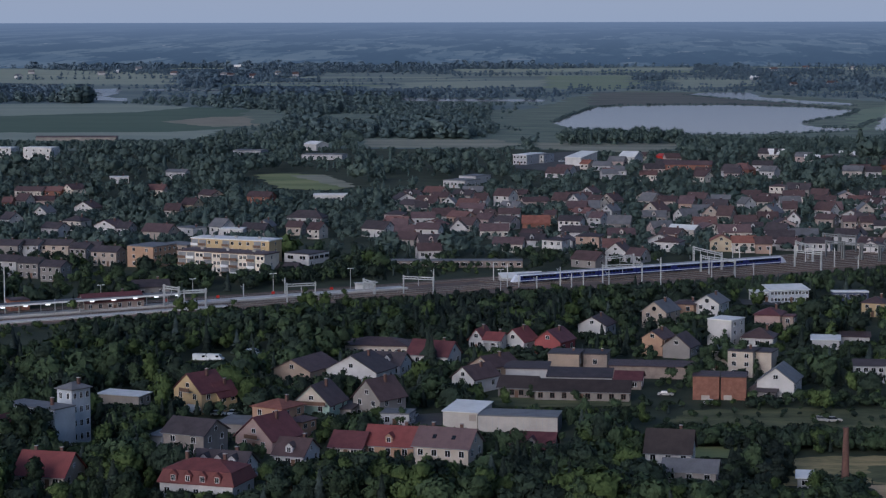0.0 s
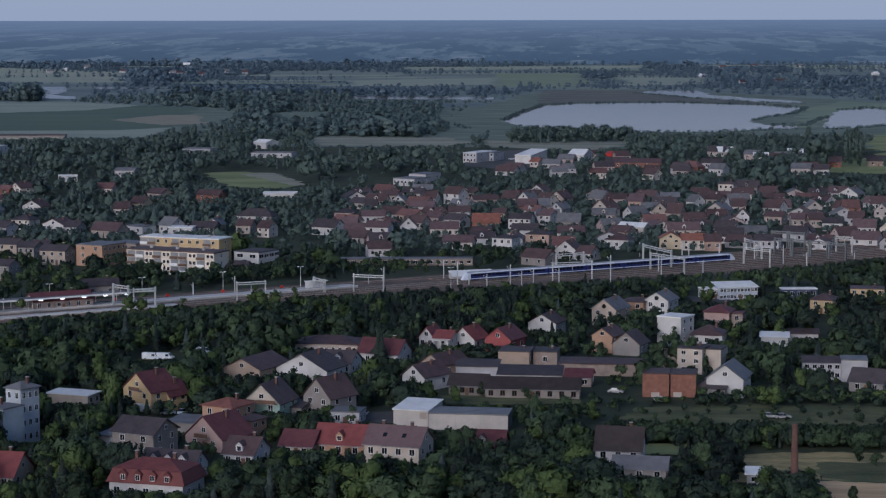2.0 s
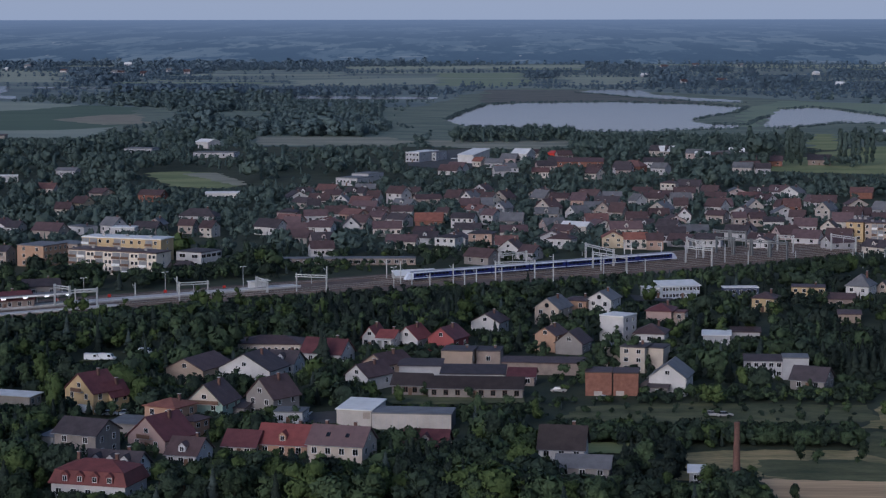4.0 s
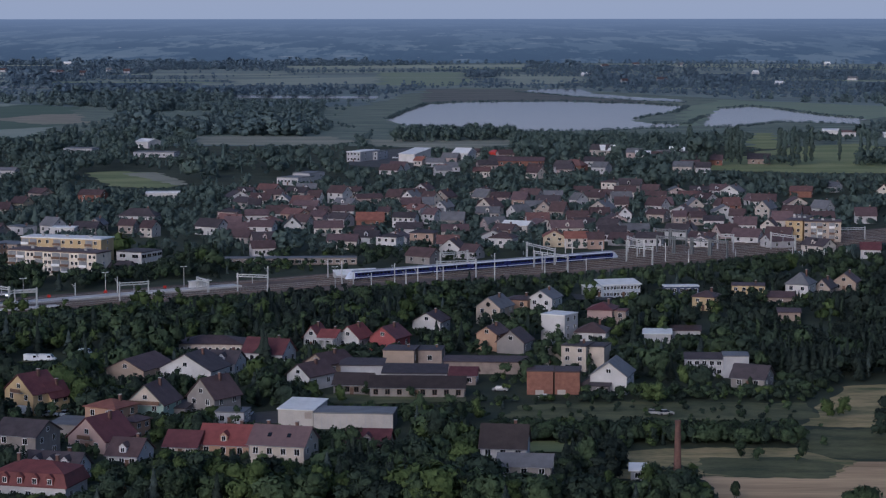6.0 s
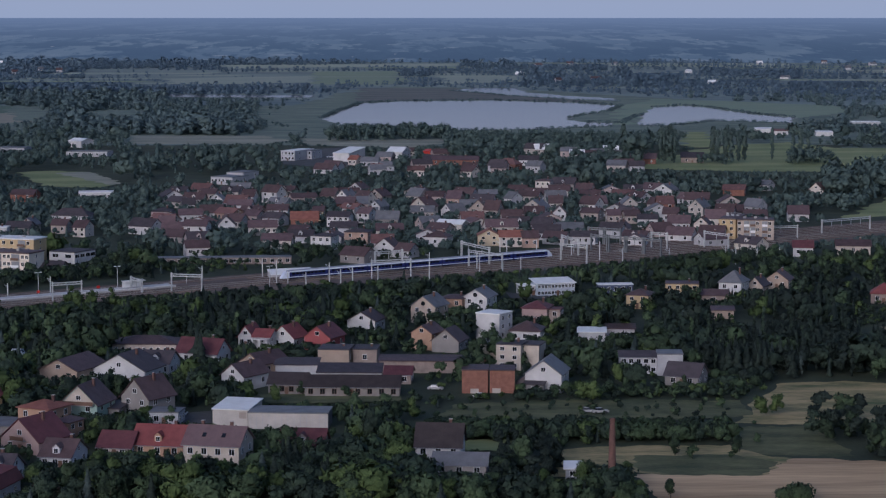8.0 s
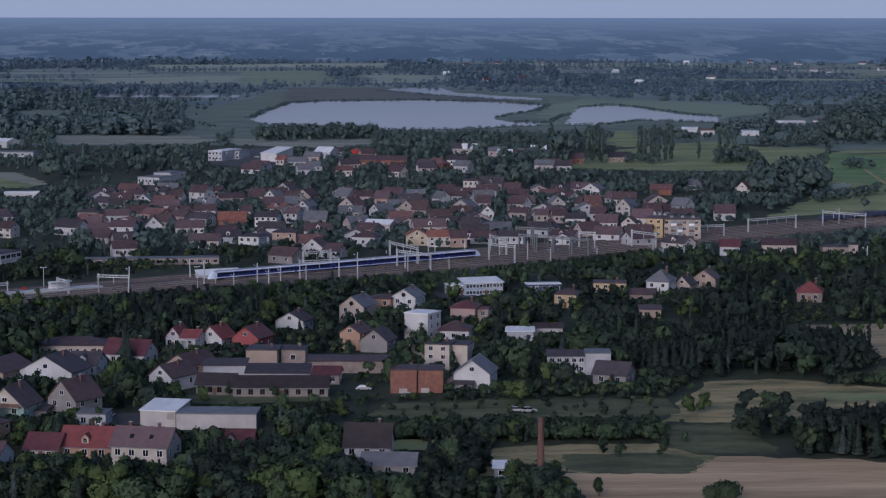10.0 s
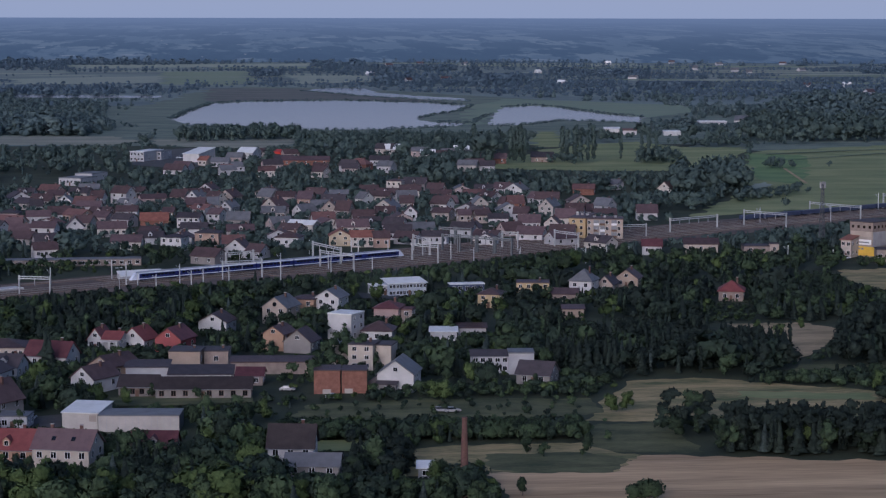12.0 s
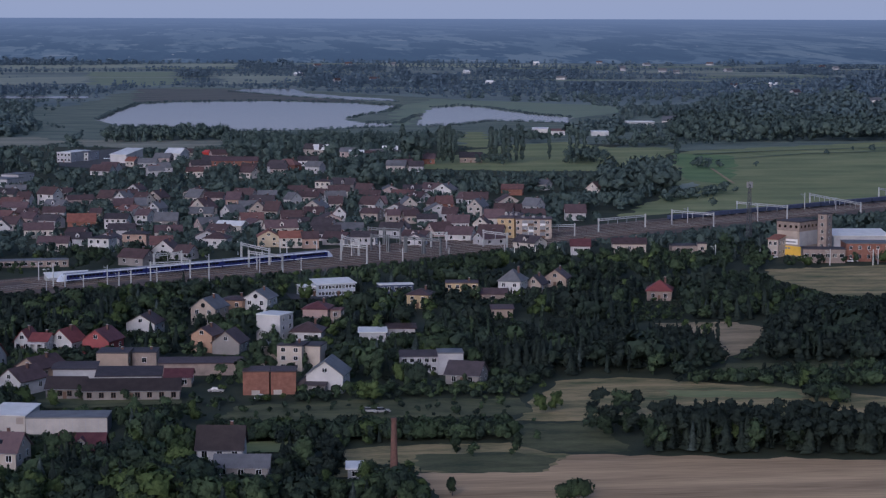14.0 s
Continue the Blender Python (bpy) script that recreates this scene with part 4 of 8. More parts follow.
house(-69.8, 534.0, -14, 4.5, 7, 3.0, 0.6, "grey", "r_dark", "small grey garage with dark roof", kind='shed', cols=0, storeys=1, chimneys=0)
house(-56.2, 526.8, -8, 7.4, 7, 3.2, 0.3, "pale", "r_grey", "low pale garage with flat roof", kind='flat', cols=2, storeys=1, chimneys=0)
apartment_block(-157.6, 841.6, -22, 40.5, 11, 3, "ivory", "r_brown", "cream three-storey apartment block with loggias", bays=10, loggias=(0, 1, 3, 5, 6, 8))
apartment_block(-158.6, 865.2, -18, 36.0, 11, 4, "yellow", "r_white", "yellow-beige apartment block with white roof edge", bays=10, loggias=(0, 1, 4, 8))
house(-129.5, 865.2, -28, 12.4, 14, 6.6, 0.3, "white", "r_dark", "white school building with flat roof", kind='flat', cols=2, side_cols=4, chimneys=0, ww=3.0)
house(-194.9, 870.7, -25, 13.3, 16, 8.6, 0.4, "orange", "r_grey", "orange three-storey block with dark windows", kind='flat', cols=2, storeys=3, side_cols=5, chimneys=0)
house(-189.1, 901.3, -22, 13.7, 12, 6.0, 0.4, "tan", "r_grey", "tan block with grey roof", kind='flat', cols=4, storeys=2, side_cols=0, chimneys=0)
house(-265.1, 895.2, -14, 19.1, 9, 6.0, 1.92, "grey", "r_dark", "terraced house with dark roof and white balconies", cols=3)
house(-252.1, 896.1, -14, 9.2, 9, 6.0, 1.92, "pale", "r_dark", "terraced house with dark roof and white balconies", cols=3)
house(-241.3, 896.8, -14, 14.0, 9, 6.0, 1.92, "beige", "r_dark", "terraced house with dark roof and white balconies", cols=3)
house(-227.6, 883.9, -14, 7.4, 9, 6.0, 1.92, "grey", "r_dark", "terraced house with dark roof and white balconies", cols=3)
house(-213.4, 871.4, -14, 11.6, 9, 6.0, 1.92, "beige", "r_dark", "terraced house with dark roof and white balconies", cols=3)
house(-246.5, 835.3, -14, 14.7, 9, 6.0, 1.92, "pale", "r_dark", "terraced house with dark roof", cols=3)
house(-233.2, 828.1, -14, 9.0, 9, 6.0, 1.92, "grey", "r_dark", "terraced house with dark roof", cols=3)
house(-221.1, 817.1, -14, 8.8, 9, 6.0, 1.92, "grey", "r_dark", "terraced house with dark roof", cols=3)
house(-179.8, 735.7, 33, 21.4, 9, 3.4, 2.4, "oldbrick", "r_maroon", "old station building with maroon roof", cols=6, storeys=1)
house(-212.6, 733.0, 33, 6.8, 8, 3.6, 1.0, "brick", "r_brown", "small brick railway building", kind='flat', cols=2, storeys=1, chimneys=0)
house(-173.7, 772.0, 20, 13.0, 9, 4.0, 2.08, "grey", "r_dark", "low building with dark roof near the station", cols=2, storeys=1)
house(-133.8, 838.7, -20, 11.6, 8, 3.0, 2.4, "grey", "r_dark", "dark-roofed sheds beside the school", cols=2, storeys=1, chimneys=0)
house(-69.9, 875.5, 4, 56.2, 7, 2.6, 0.3, "oldbrick", "r_grey", "long row of garages with pale roof edge", kind='flat', cols=18, storeys=1, chimneys=0, side_cols=0, door=False, name='garage_row', category='garages', ww=1.6, low=0.6)
house(-39.7, 829.1, 22, 17.5, 5, 1.4, 1.5, "pale", "r_white", "low pale station ramp with a sloping white roof", kind='shed', cols=0, side_cols=0, storeys=1, chimneys=0, door=False, over=0.2, name="station_ramp", category="ramp")
apartment_block(155.9, 978.3, -20, 7.8, 26, 3, "yellow", "r_brown", "yellow apartment block with blank end wall", bays=1, loggias=())
apartment_block(164.3, 966.1, -8, 16.2, 11, 3, "beige", "r_brown", "beige apartment block with red balconies", bays=6, loggias=(1, 2, 4))
grain_mill(265.4, 887.7, -48, 10.9, 15, 10.8, 14.6, "tall grain mill with pale walls and brick top storey")
house(254.7, 881.8, -40, 4.6, 8, 7.6, 1.2, "cream", "r_orange", "cream annexe with orange roof edge", kind='shed', cols=2, storeys=2, chimneys=0)
house(275.4, 881.0, -40, 4.0, 6, 18.0, 0.4, "oldbrick", "r_dark", "brick stair tower of the mill", kind='flat', cols=1, side_cols=1, storeys=6, chimneys=0, door=False)
house(288.5, 865.6, -8, 18.8, 14, 7.4, 0.4, "brick", "r_grey", "red brick warehouse with blue-grey roof", kind='flat', cols=5, storeys=2, chimneys=0, side_cols=0)
house(293.5, 893.0, -5, 23.7, 16, 8.0, 1.4, "pale", "r_white", "hall with white sheet roof behind the mill", kind='shed', cols=0, storeys=1, chimneys=0)
house(268.2, 859.9, -10, 17.3, 9, 5.6, 0.3, "oldbrick", "r_dark", "old brick loading shed on columns", kind='flat', cols=6, storeys=1, chimneys=0, ww=1.8)
house(39.2, 461.7, -5, 3.1, 5, 2.3, 0.5, "dark_steel", "r_white", "small dark garden shed with pale roof", kind='shed', cols=1, storeys=1, chimneys=0, side_cols=0, name='garden_shed', category='shed', low=0.4)
house(-93.9, 515.1, -15, 8.6, 8, 2.4, 0.5, "grey", "r_grey", "low grey garage with sheet roof", kind='shed', cols=0, storeys=1, chimneys=0, low=0.5)

# ---- the village behind the railway ----
house(-67.6, 1522.9, -25, 10.8, 30, 7, 0.4, "pale", "r_white", "pale grey depot hall beside a paved yard", kind='flat', cols=4, storeys=2, chimneys=0)
house(-60.0, 1534.9, -20, 12.2, 20, 6, 0.4, "pale", "r_grey", "pale grey depot hall beside a paved yard", kind='flat', cols=4, storeys=2, chimneys=0)
house(-30.8, 1511.4, -25, 12.3, 26, 6, 3, "white", "r_white", "white storage hall with pale roof", kind='shed', cols=0, storeys=1, chimneys=0)
house(4.1, 1536.6, -20, 11.6, 18, 5, 3.2, "white", "r_white", "white party tent hall by the market", cols=0, storeys=1, chimneys=0)
house(29.4, 1565.9, -15, 12.0, 10, 3.4, 1.0, "red_paint", "red_paint", "bright red market hall with sloping roof", kind='shed', cols=0, storeys=1, chimneys=0)
house(-99.2, 1303.0, -28, 15.4, 18, 4.5, 0.6, "pale", "r_grey", "low grey-blue hall among dark trees", kind='flat', cols=6, storeys=1, chimneys=0)
house(-93.8, 1341.1, -28, 12.4, 18, 4.5, 0.6, "pale", "r_grey", "low grey-blue hall among dark trees", kind='flat', cols=6, storeys=1, chimneys=0)
house(-164.0, 1187.1, 6, 18.7, 12, 4.5, 0.4, "white", "r_white", "long low white shed among trees", kind='flat', cols=4, storeys=1, chimneys=0)
house(-283.1, 1608.6, -10, 22.4, 16, 4, 0.5, "pale", "r_grey", "grey-white industrial block with flat roof", kind='flat', cols=5, storeys=1, chimneys=0)
house(-220.6, 1566.9, -8, 30.7, 16, 3.6, 0.5, "pale", "r_grey", "pale industrial block with flat roof", kind='flat', cols=6, storeys=1, chimneys=0)
house(-242.8, 1677.5, -35, 13.3, 14, 5, 2.0, "white", "r_white", "white gabled hall among dark trees", cols=0, storeys=1, chimneys=0)
house(-428.8, 1550.9, -10, 22.5, 14, 9, 0.5, "white", "r_white", "white block by the fields", kind='flat', cols=4, storeys=2, chimneys=0)
house(-468.5, 1583.3, -10, 22.3, 14, 7, 0.5, "white", "r_white", "white block by the fields", kind='flat', cols=4, storeys=2, chimneys=0)
house(-468.7, 1809.4, 4, 69.0, 12, 3, 0.8, "grey", "r_brown", "long low barn with brown roof", cols=0, storeys=1, chimneys=0)
house(324.2, 1874.0, -8, 13.7, 20, 3.6, 1.12, "white", "r_white", "white hall with pale roof", cols=0, storeys=1, chimneys=0)
house(334.8, 1845.9, -8, 11.6, 20, 3.6, 1.28, "white", "v_red", "white hall with red roof", cols=0, storeys=1, chimneys=0)
house(368.2, 1827.3, -8, 14.4, 20, 3.6, 0.5, "white", "r_white", "white hall with flat roof", kind='flat', cols=0, storeys=1, chimneys=0)
house(468.3, 1991.8, -20, 12.1, 18, 5, 4, "white", "r_grey", "white gabled hall among dark trees", axis='x', cols=0, storeys=1, chimneys=0)
house(507.0, 1924.7, -20, 18.7, 18, 7, 3.2, "brick", "v_red", "brick hall with red pitched roof", cols=0, storeys=1, chimneys=0)
house(441.7, 2001.1, -5, 26.4, 18, 3.6, 0.5, "pale", "r_white", "low hall with white roof", kind='flat', cols=0, storeys=1, chimneys=0)
house(208.1, 1486.8, -8, 15.6, 14, 4, 3.2, "oldbrick", "r_dark", "farm barn with dark roof", cols=2, storeys=1, chimneys=0)
house(172.4, 1474.1, -8, 17.4, 12, 4, 3.2, "brick", "v_maroon", "brick farmhouse with maroon roof", cols=3, storeys=1)
house(42.8, 1470.9, -5, 32.1, 12, 3.5, 2.4, "brick", "v_maroon", "long farm building with maroon roof", cols=5, storeys=1)
house(-101.5, 1183.6, -15, 9.2, 9, 4, 2.4, "v_tan", "r_brown", "tan village house with brown gabled roof", axis='x', cols=2, side_cols=1, door=False, low=3.3, storeys=1, group='village houses')
house(-94.3, 1152.3, -15, 7.1, 9, 3.5, 3.0, "white", "r_grey", "white village house with grey gabled roof", axis='y', cols=2, side_cols=1, door=False, low=3.3, storeys=1, group='village houses')
house(-65.0, 1170.2, -10, 10.1, 9, 6, 3.4, "white", "r_brown", "white village house with brown gabled roof", axis='x', cols=2, side_cols=1, door=False, low=3.3, storeys=2, group='village houses')
house(-48.9, 1162.0, -5, 13.8, 9, 3.6, 2.0, "v_pink", "r_brown", "pink village house with brown gabled roof", axis='x', cols=2, side_cols=1, door=False, low=3.3, storeys=1, group='village houses')
house(-33.9, 1167.8, -25, 8.6, 9, 4, 3.6, "v_beige", "r_brown", "beige village house with brown gabled roof", axis='x', cols=2, side_cols=1, door=False, low=3.3, storeys=1, group='village houses')
house(-25.3, 1163.8, -30, 7.1, 9, 4, 3.4, "white", "r_grey", "white village house with grey gabled roof", axis='y', cols=2, side_cols=1, door=False, low=3.3, storeys=1, group='village houses')
house(-14.9, 1149.4, -20, 8.1, 9, 4, 3.8, "v_cream", "r_brown", "cream village house with brown gabled roof", axis='x', cols=2, side_cols=1, door=False, low=3.3, storeys=1, group='village houses')
house(-7.3, 1167.6, -25, 9.5, 9, 4, 3.5, "v_tan", "r_brown", "tan village house with brown gabled roof", axis='y', cols=2, side_cols=1, door=False, low=3.3, storeys=1, group='village houses')
house(-77.8, 1164.1, -30, 7.0, 9, 4, 3.4, "white", "r_brown", "white village house with brown gabled roof", axis='x', cols=2, side_cols=1, door=False, low=3.3, storeys=1, group='village houses')
house(-106.7, 1120.7, -15, 6.3, 9, 3.5, 3.0, "white", "r_dark", "white village house with dark gabled roof", axis='x', cols=2, side_cols=1, door=False, low=3.3, storeys=1, group='village houses')
house(-79.4, 1117.2, -15, 12.4, 9, 3.5, 2.4, "white", "v_maroon", "white village house with maroon tiled gabled roof", axis='x', cols=2, side_cols=1, door=False, low=3.3, storeys=1, group='village houses')
house(-99.8, 1056.8, -15, 11.2, 9, 4, 2.4, "white", "v_maroon", "white village house with maroon tiled gabled roof", axis='x', cols=2, side_cols=1, door=False, low=3.3, storeys=1, group='village houses')
house(-81.1, 1062.9, -15, 11.8, 9, 4, 2.4, "v_orange", "v_red", "orange village house with red tiled gabled roof", axis='x', cols=2, side_cols=1, door=False, low=3.3, storeys=1, group='village houses')
house(-89.5, 978.2, -15, 10.9, 9, 6, 2.4, "white", "v_maroon", "white village house with maroon tiled gabled roof", axis='x', cols=2, side_cols=1, door=False, low=3.3, storeys=2, group='village houses')
house(-78.1, 1004.4, -15, 7.8, 9, 4, 3.8, "white", "r_dark", "white village house with dark gabled roof", axis='y', cols=2, side_cols=1, door=False, low=3.3, storeys=1, group='village houses')
house(-60.6, 993.5, -6, 12.9, 9, 4, 2.72, "v_cream", "v_maroon", "cream village house with maroon tiled gabled roof", axis='x', cols=5, side_cols=1, door=False, low=3.3, storeys=1, group='village houses')
house(-42.6, 1032.6, -15, 13.0, 9, 4, 3.2, "brick", "r_orange", "red brick village house with orange tiled gabled roof", axis='x', cols=2, side_cols=1, door=False, low=3.3, storeys=1, group='village houses')
house(-36.6, 1064.0, -15, 5.3, 9, 5, 2, "v_yellow", "r_brown", "yellow village house with brown gabled roof", axis='x', cols=2, side_cols=1, door=False, low=3.3, storeys=2, group='village houses')
house(-25.6, 1033.7, -6, 10.9, 9, 5, 2.08, "white", "r_dark", "white village house with dark gabled roof", axis='x', cols=4, side_cols=1, door=False, low=3.3, storeys=2, group='village houses')
house(-24.7, 1117.9, -15, 9.8, 9, 4, 3.2, "brick", "v_maroon", "red brick village house with maroon tiled gabled roof", axis='x', cols=2, side_cols=1, door=False, low=3.3, storeys=1, group='village houses')
house(-12.9, 1051.5, -15, 6.3, 9, 5, 2.4, "white", "v_maroon", "white village house with maroon tiled gabled roof", axis='x', cols=2, side_cols=1, door=False, low=3.3, storeys=2, group='village houses')
house(-7.2, 1101.0, -15, 6.6, 9, 4, 3, "pale", "r_grey", "pale grey village house with grey gabled roof", axis='y', cols=2, side_cols=1, door=False, low=3.3, storeys=1, group='village houses')
house(-2.4, 1032.4, -15, 10.7, 9, 4, 3.4, "grey", "r_grey", "grey village house with grey gabled roof", axis='x', cols=2, side_cols=1, door=False, low=3.3, storeys=1, group='village houses')
house(-15.4, 946.8, -10, 10.6, 9, 6, 1.6, "v_orange", "r_dark", "orange village house with dark hipped roof", axis='x', cols=2, side_cols=1, door=False, low=3.3, storeys=2, group='village houses', kind='hip')
house(-29.7, 929.6, -12, 9.5, 9, 6, 1.4, "white", "r_dark", "white village house with dark hipped roof", axis='x', cols=3, side_cols=1, door=False, low=3.3, storeys=2, group='village houses', kind='hip')
house(-83.2, 904.8, -8, 9.7, 9, 4, 2.56, "white", "r_brown", "white village house with brown gabled roof", axis='x', cols=3, side_cols=1, door=False, low=3.3, storeys=1, group='village houses')
house(-67.9, 1050.6, -15, 8.1, 9, 4, 2.4, "v_pink", "v_maroon", "pink village house with maroon tiled gabled roof", axis='x', cols=2, side_cols=1, door=False, low=3.3, storeys=1, group='village houses')
house(-58.0, 1081.8, -8, 10.4, 9, 4, 2.4, "white", "r_brown", "white village house with brown gabled roof", axis='x', cols=2, side_cols=1, door=False, low=3.3, storeys=1, group='village houses')
house(-57.0, 1038.7, -8, 9.4, 9, 4, 2.4, "pale", "r_dark", "pale grey village house with dark gabled roof", axis='x', cols=2, side_cols=1, door=False, low=3.3, storeys=1, group='village houses')
house(-42.1, 977.3, -15, 8.6, 9, 4, 1.92, "v_beige", "r_brown", "beige village house with brown gabled roof", axis='x', cols=2, side_cols=1, door=False, low=3.3, storeys=1, group='village houses')
house(13.6, 1167.3, -30, 9.1, 9, 4, 3.8, "v_beige", "r_grey", "beige village house with grey gabled roof", axis='x', cols=2, side_cols=1, door=False, low=3.3, storeys=1, group='village houses')
house(15.9, 1094.9, -25, 11.0, 9, 4.5, 4.5, "v_beige", "r_brown", "beige village house with brown gabled roof", axis='y', cols=2, side_cols=1, door=False, low=3.3, storeys=1, group='village houses')
house(33.3, 1145.0, -30, 7.5, 14, 4.5, 3.6, "v_orange", "v_maroon", "orange village house with maroon tiled gabled roof", axis='x', cols=2, side_cols=1, door=False, low=3.3, storeys=1, group='village houses')
house(23.2, 1164.0, -15, 10.1, 9, 4, 2.4, "v_pink", "r_brown", "pink village house with brown gabled roof", axis='x', cols=2, side_cols=1, door=False, low=3.3, storeys=1, group='village houses')
house(43.5, 1087.5, -20, 8.7, 9, 4, 4.2, "v_tan", "r_brown", "tan village house with brown gabled roof", axis='y', cols=2, side_cols=1, door=False, low=3.3, storeys=1, group='village houses')
house(50.9, 1081.0, -20, 7.4, 9, 4, 4.2, "v_tan", "r_brown", "tan village house with brown gabled roof", axis='x', cols=2, side_cols=1, door=False, low=3.3, storeys=1, group='village houses')
house(57.8, 1040.1, -18, 10.2, 9, 3.8, 3.4, "v_cream", "r_brown", "cream village house with brown gabled roof", axis='x', cols=2, side_cols=1, door=False, low=3.3, storeys=1, group='village houses')
house(73.5, 1096.4, -35, 10.8, 11, 3.8, 3.8, "v_beige", "r_grey", "beige village house with grey gabled roof", axis='y', cols=2, side_cols=1, door=False, low=3.3, storeys=1, group='village houses')
house(74.8, 1168.5, -15, 11.6, 9, 3.6, 2.4, "v_beige", "r_brown", "beige village house with brown gabled roof", axis='x', cols=2, side_cols=1, door=False, low=3.3, storeys=1, group='village houses')
house(64.2, 1142.7, -30, 5.4, 9, 4.5, 3.2, "white", "r_grey", "white village house with grey gabled roof", axis='x', cols=2, side_cols=1, door=False, low=3.3, storeys=1, group='village houses')
house(87.4, 1235.9, -10, 8.8, 9, 6.5, 1.5, "v_cream", "r_brown", "cream village house with brown hipped roof", axis='x', cols=3, side_cols=1, door=False, low=3.3, storeys=2, group='village houses', kind='hip')
house(100.5, 1251.3, -10, 13.8, 9, 4, 3.2, "grey", "r_dark", "grey village house with dark gabled roof", axis='x', cols=2, side_cols=1, door=False, low=3.3, storeys=1, group='village houses', dormers=1)
house(82.7, 1061.8, -25, 6.5, 9, 4, 3.4, "white", "r_brown", "white village house with brown gabled roof", axis='y', cols=2, side_cols=1, door=False, low=3.3, storeys=1, group='village houses')
house(85.3, 1120.5, -25, 6.9, 9, 4, 3.4, "v_cream", "r_brown", "cream village house with brown gabled roof", axis='x', cols=2, side_cols=1, door=False, low=3.3, storeys=1, group='village houses')
house(103.5, 1113.7, -20, 9.7, 9, 4, 3.6, "white", "r_brown", "white village house with brown gabled roof", axis='x', cols=2, side_cols=1, door=False, low=3.3, storeys=1, group='village houses')
house(99.0, 1062.0, -15, 9.0, 9, 4, 2.08, "v_tan", "r_brown", "tan village house with brown gabled roof", axis='x', cols=2, side_cols=1, door=False, low=3.3, storeys=1, group='village houses')
house(108.1, 1049.7, -15, 6.1, 9, 4, 2.4, "v_tan", "v_maroon", "tan village house with maroon tiled gabled roof", axis='x', cols=2, side_cols=1, door=False, low=3.3, storeys=1, group='village houses')
house(21.9, 984.3, -15, 9.6, 9, 3.8, 2.4, "v_tan", "r_brown", "tan village house with brown gabled roof", axis='x', cols=2, side_cols=1, door=False, low=3.3, storeys=1, group='village houses')
house(49.9, 992.9, -10, 14.7, 9, 4, 3.04, "v_cream", "v_maroon", "cream village house with maroon tiled gabled roof", axis='x', cols=4, side_cols=1, door=False, low=3.3, storeys=1, group='village houses', dormers=1)
house(28.1, 1010.2, -35, 12.7, 9, 3.6, 1.6, "v_beige", "r_white", "beige village house with white gabled roof", axis='x', cols=2, side_cols=1, door=False, low=3.3, storeys=1, group='village houses')
house(42.2, 945.5, -15, 9.6, 9, 4.6, 2.6, "v_yellow", "r_orange", "yellow village house with orange tiled gabled roof", axis='y', cols=2, side_cols=1, door=False, low=3.3, storeys=2, group='village houses')
house(51.7, 940.5, -15, 10.1, 9, 4.6, 2.4, "v_cream", "r_orange", "cream village house with orange tiled gabled roof", axis='x', cols=3, side_cols=1, door=False, low=3.3, storeys=2, group='village houses')
house(59.9, 937.6, -15, 7.0, 9, 4.4, 2.6, "v_orange", "r_brown", "orange village house with brown gabled roof", axis='x', cols=2, side_cols=1, door=False, low=3.3, storeys=1, group='village houses')
house(19.9, 942.2, -10, 10.5, 9, 4.2, 2.6, "white", "r_brown", "white village house with brown hipped roof", axis='x', cols=3, side_cols=1, door=False, low=3.3, storeys=1, group='village houses', kind='hip')
house(-2.3, 903.9, -30, 9.3, 9, 4, 3.6, "white", "r_brown", "white village house with brown gabled roof", axis='y', cols=2, side_cols=1, door=False, low=3.3, storeys=1, group='village houses')
house(5.8, 898.0, -30, 7.0, 9, 3.2, 2.6, "pale", "r_brown", "pale grey village house with brown gabled roof", axis='x', cols=2, side_cols=1, door=False, low=3.3, storeys=1, group='village houses')
house(-14.3, 879.0, -30, 12.1, 9, 3.4, 3, "grey", "r_brown", "grey village house with brown gabled roof", axis='x', cols=2, side_cols=1, door=False, low=3.3, storeys=1, group='village houses')
house(122.6, 1113.7, -15, 8.0, 9, 4, 3.4, "v_beige", "r_grey", "beige village house with grey gabled roof", axis='y', cols=2, side_cols=1, door=False, low=3.3, storeys=1, group='village houses')
house(140.3, 1102.1, -15, 8.2, 9, 5, 3.6, "brick", "v_red", "red brick village house with red tiled gabled roof", axis='x', cols=2, side_cols=1, door=False, low=3.3, storeys=2, group='village houses')
house(154.8, 1078.7, -25, 7.7, 12, 5.4, 3.8, "v_beige", "r_grey", "beige village house with grey gabled roof", axis='y', cols=2, side_cols=1, door=False, low=3.3, storeys=2, group='village houses')
house(156.0, 1031.5, -20, 9.4, 9, 4, 3.84, "v_cream", "v_maroon", "cream village house with maroon tiled gabled roof", axis='x', cols=2, side_cols=1, door=False, low=3.3, storeys=1, group='village houses')
house(166.4, 1067.8, -15, 9.0, 9, 4, 3.4, "white", "r_brown", "white village house with brown gabled roof", axis='x', cols=2, side_cols=1, door=False, low=3.3, storeys=1, group='village houses')
house(116.6, 1046.6, -15, 7.2, 9, 4, 2.4, "v_tan", "r_brown", "tan village house with brown gabled roof", axis='x', cols=2, side_cols=1, door=False, low=3.3, storeys=1, group='village houses')
house(122.7, 1028.9, -15, 9.3, 9, 4, 1.92, "white", "r_dark", "white village house with dark gabled roof", axis='x', cols=2, side_cols=1, door=False, low=3.3, storeys=1, group='village houses')
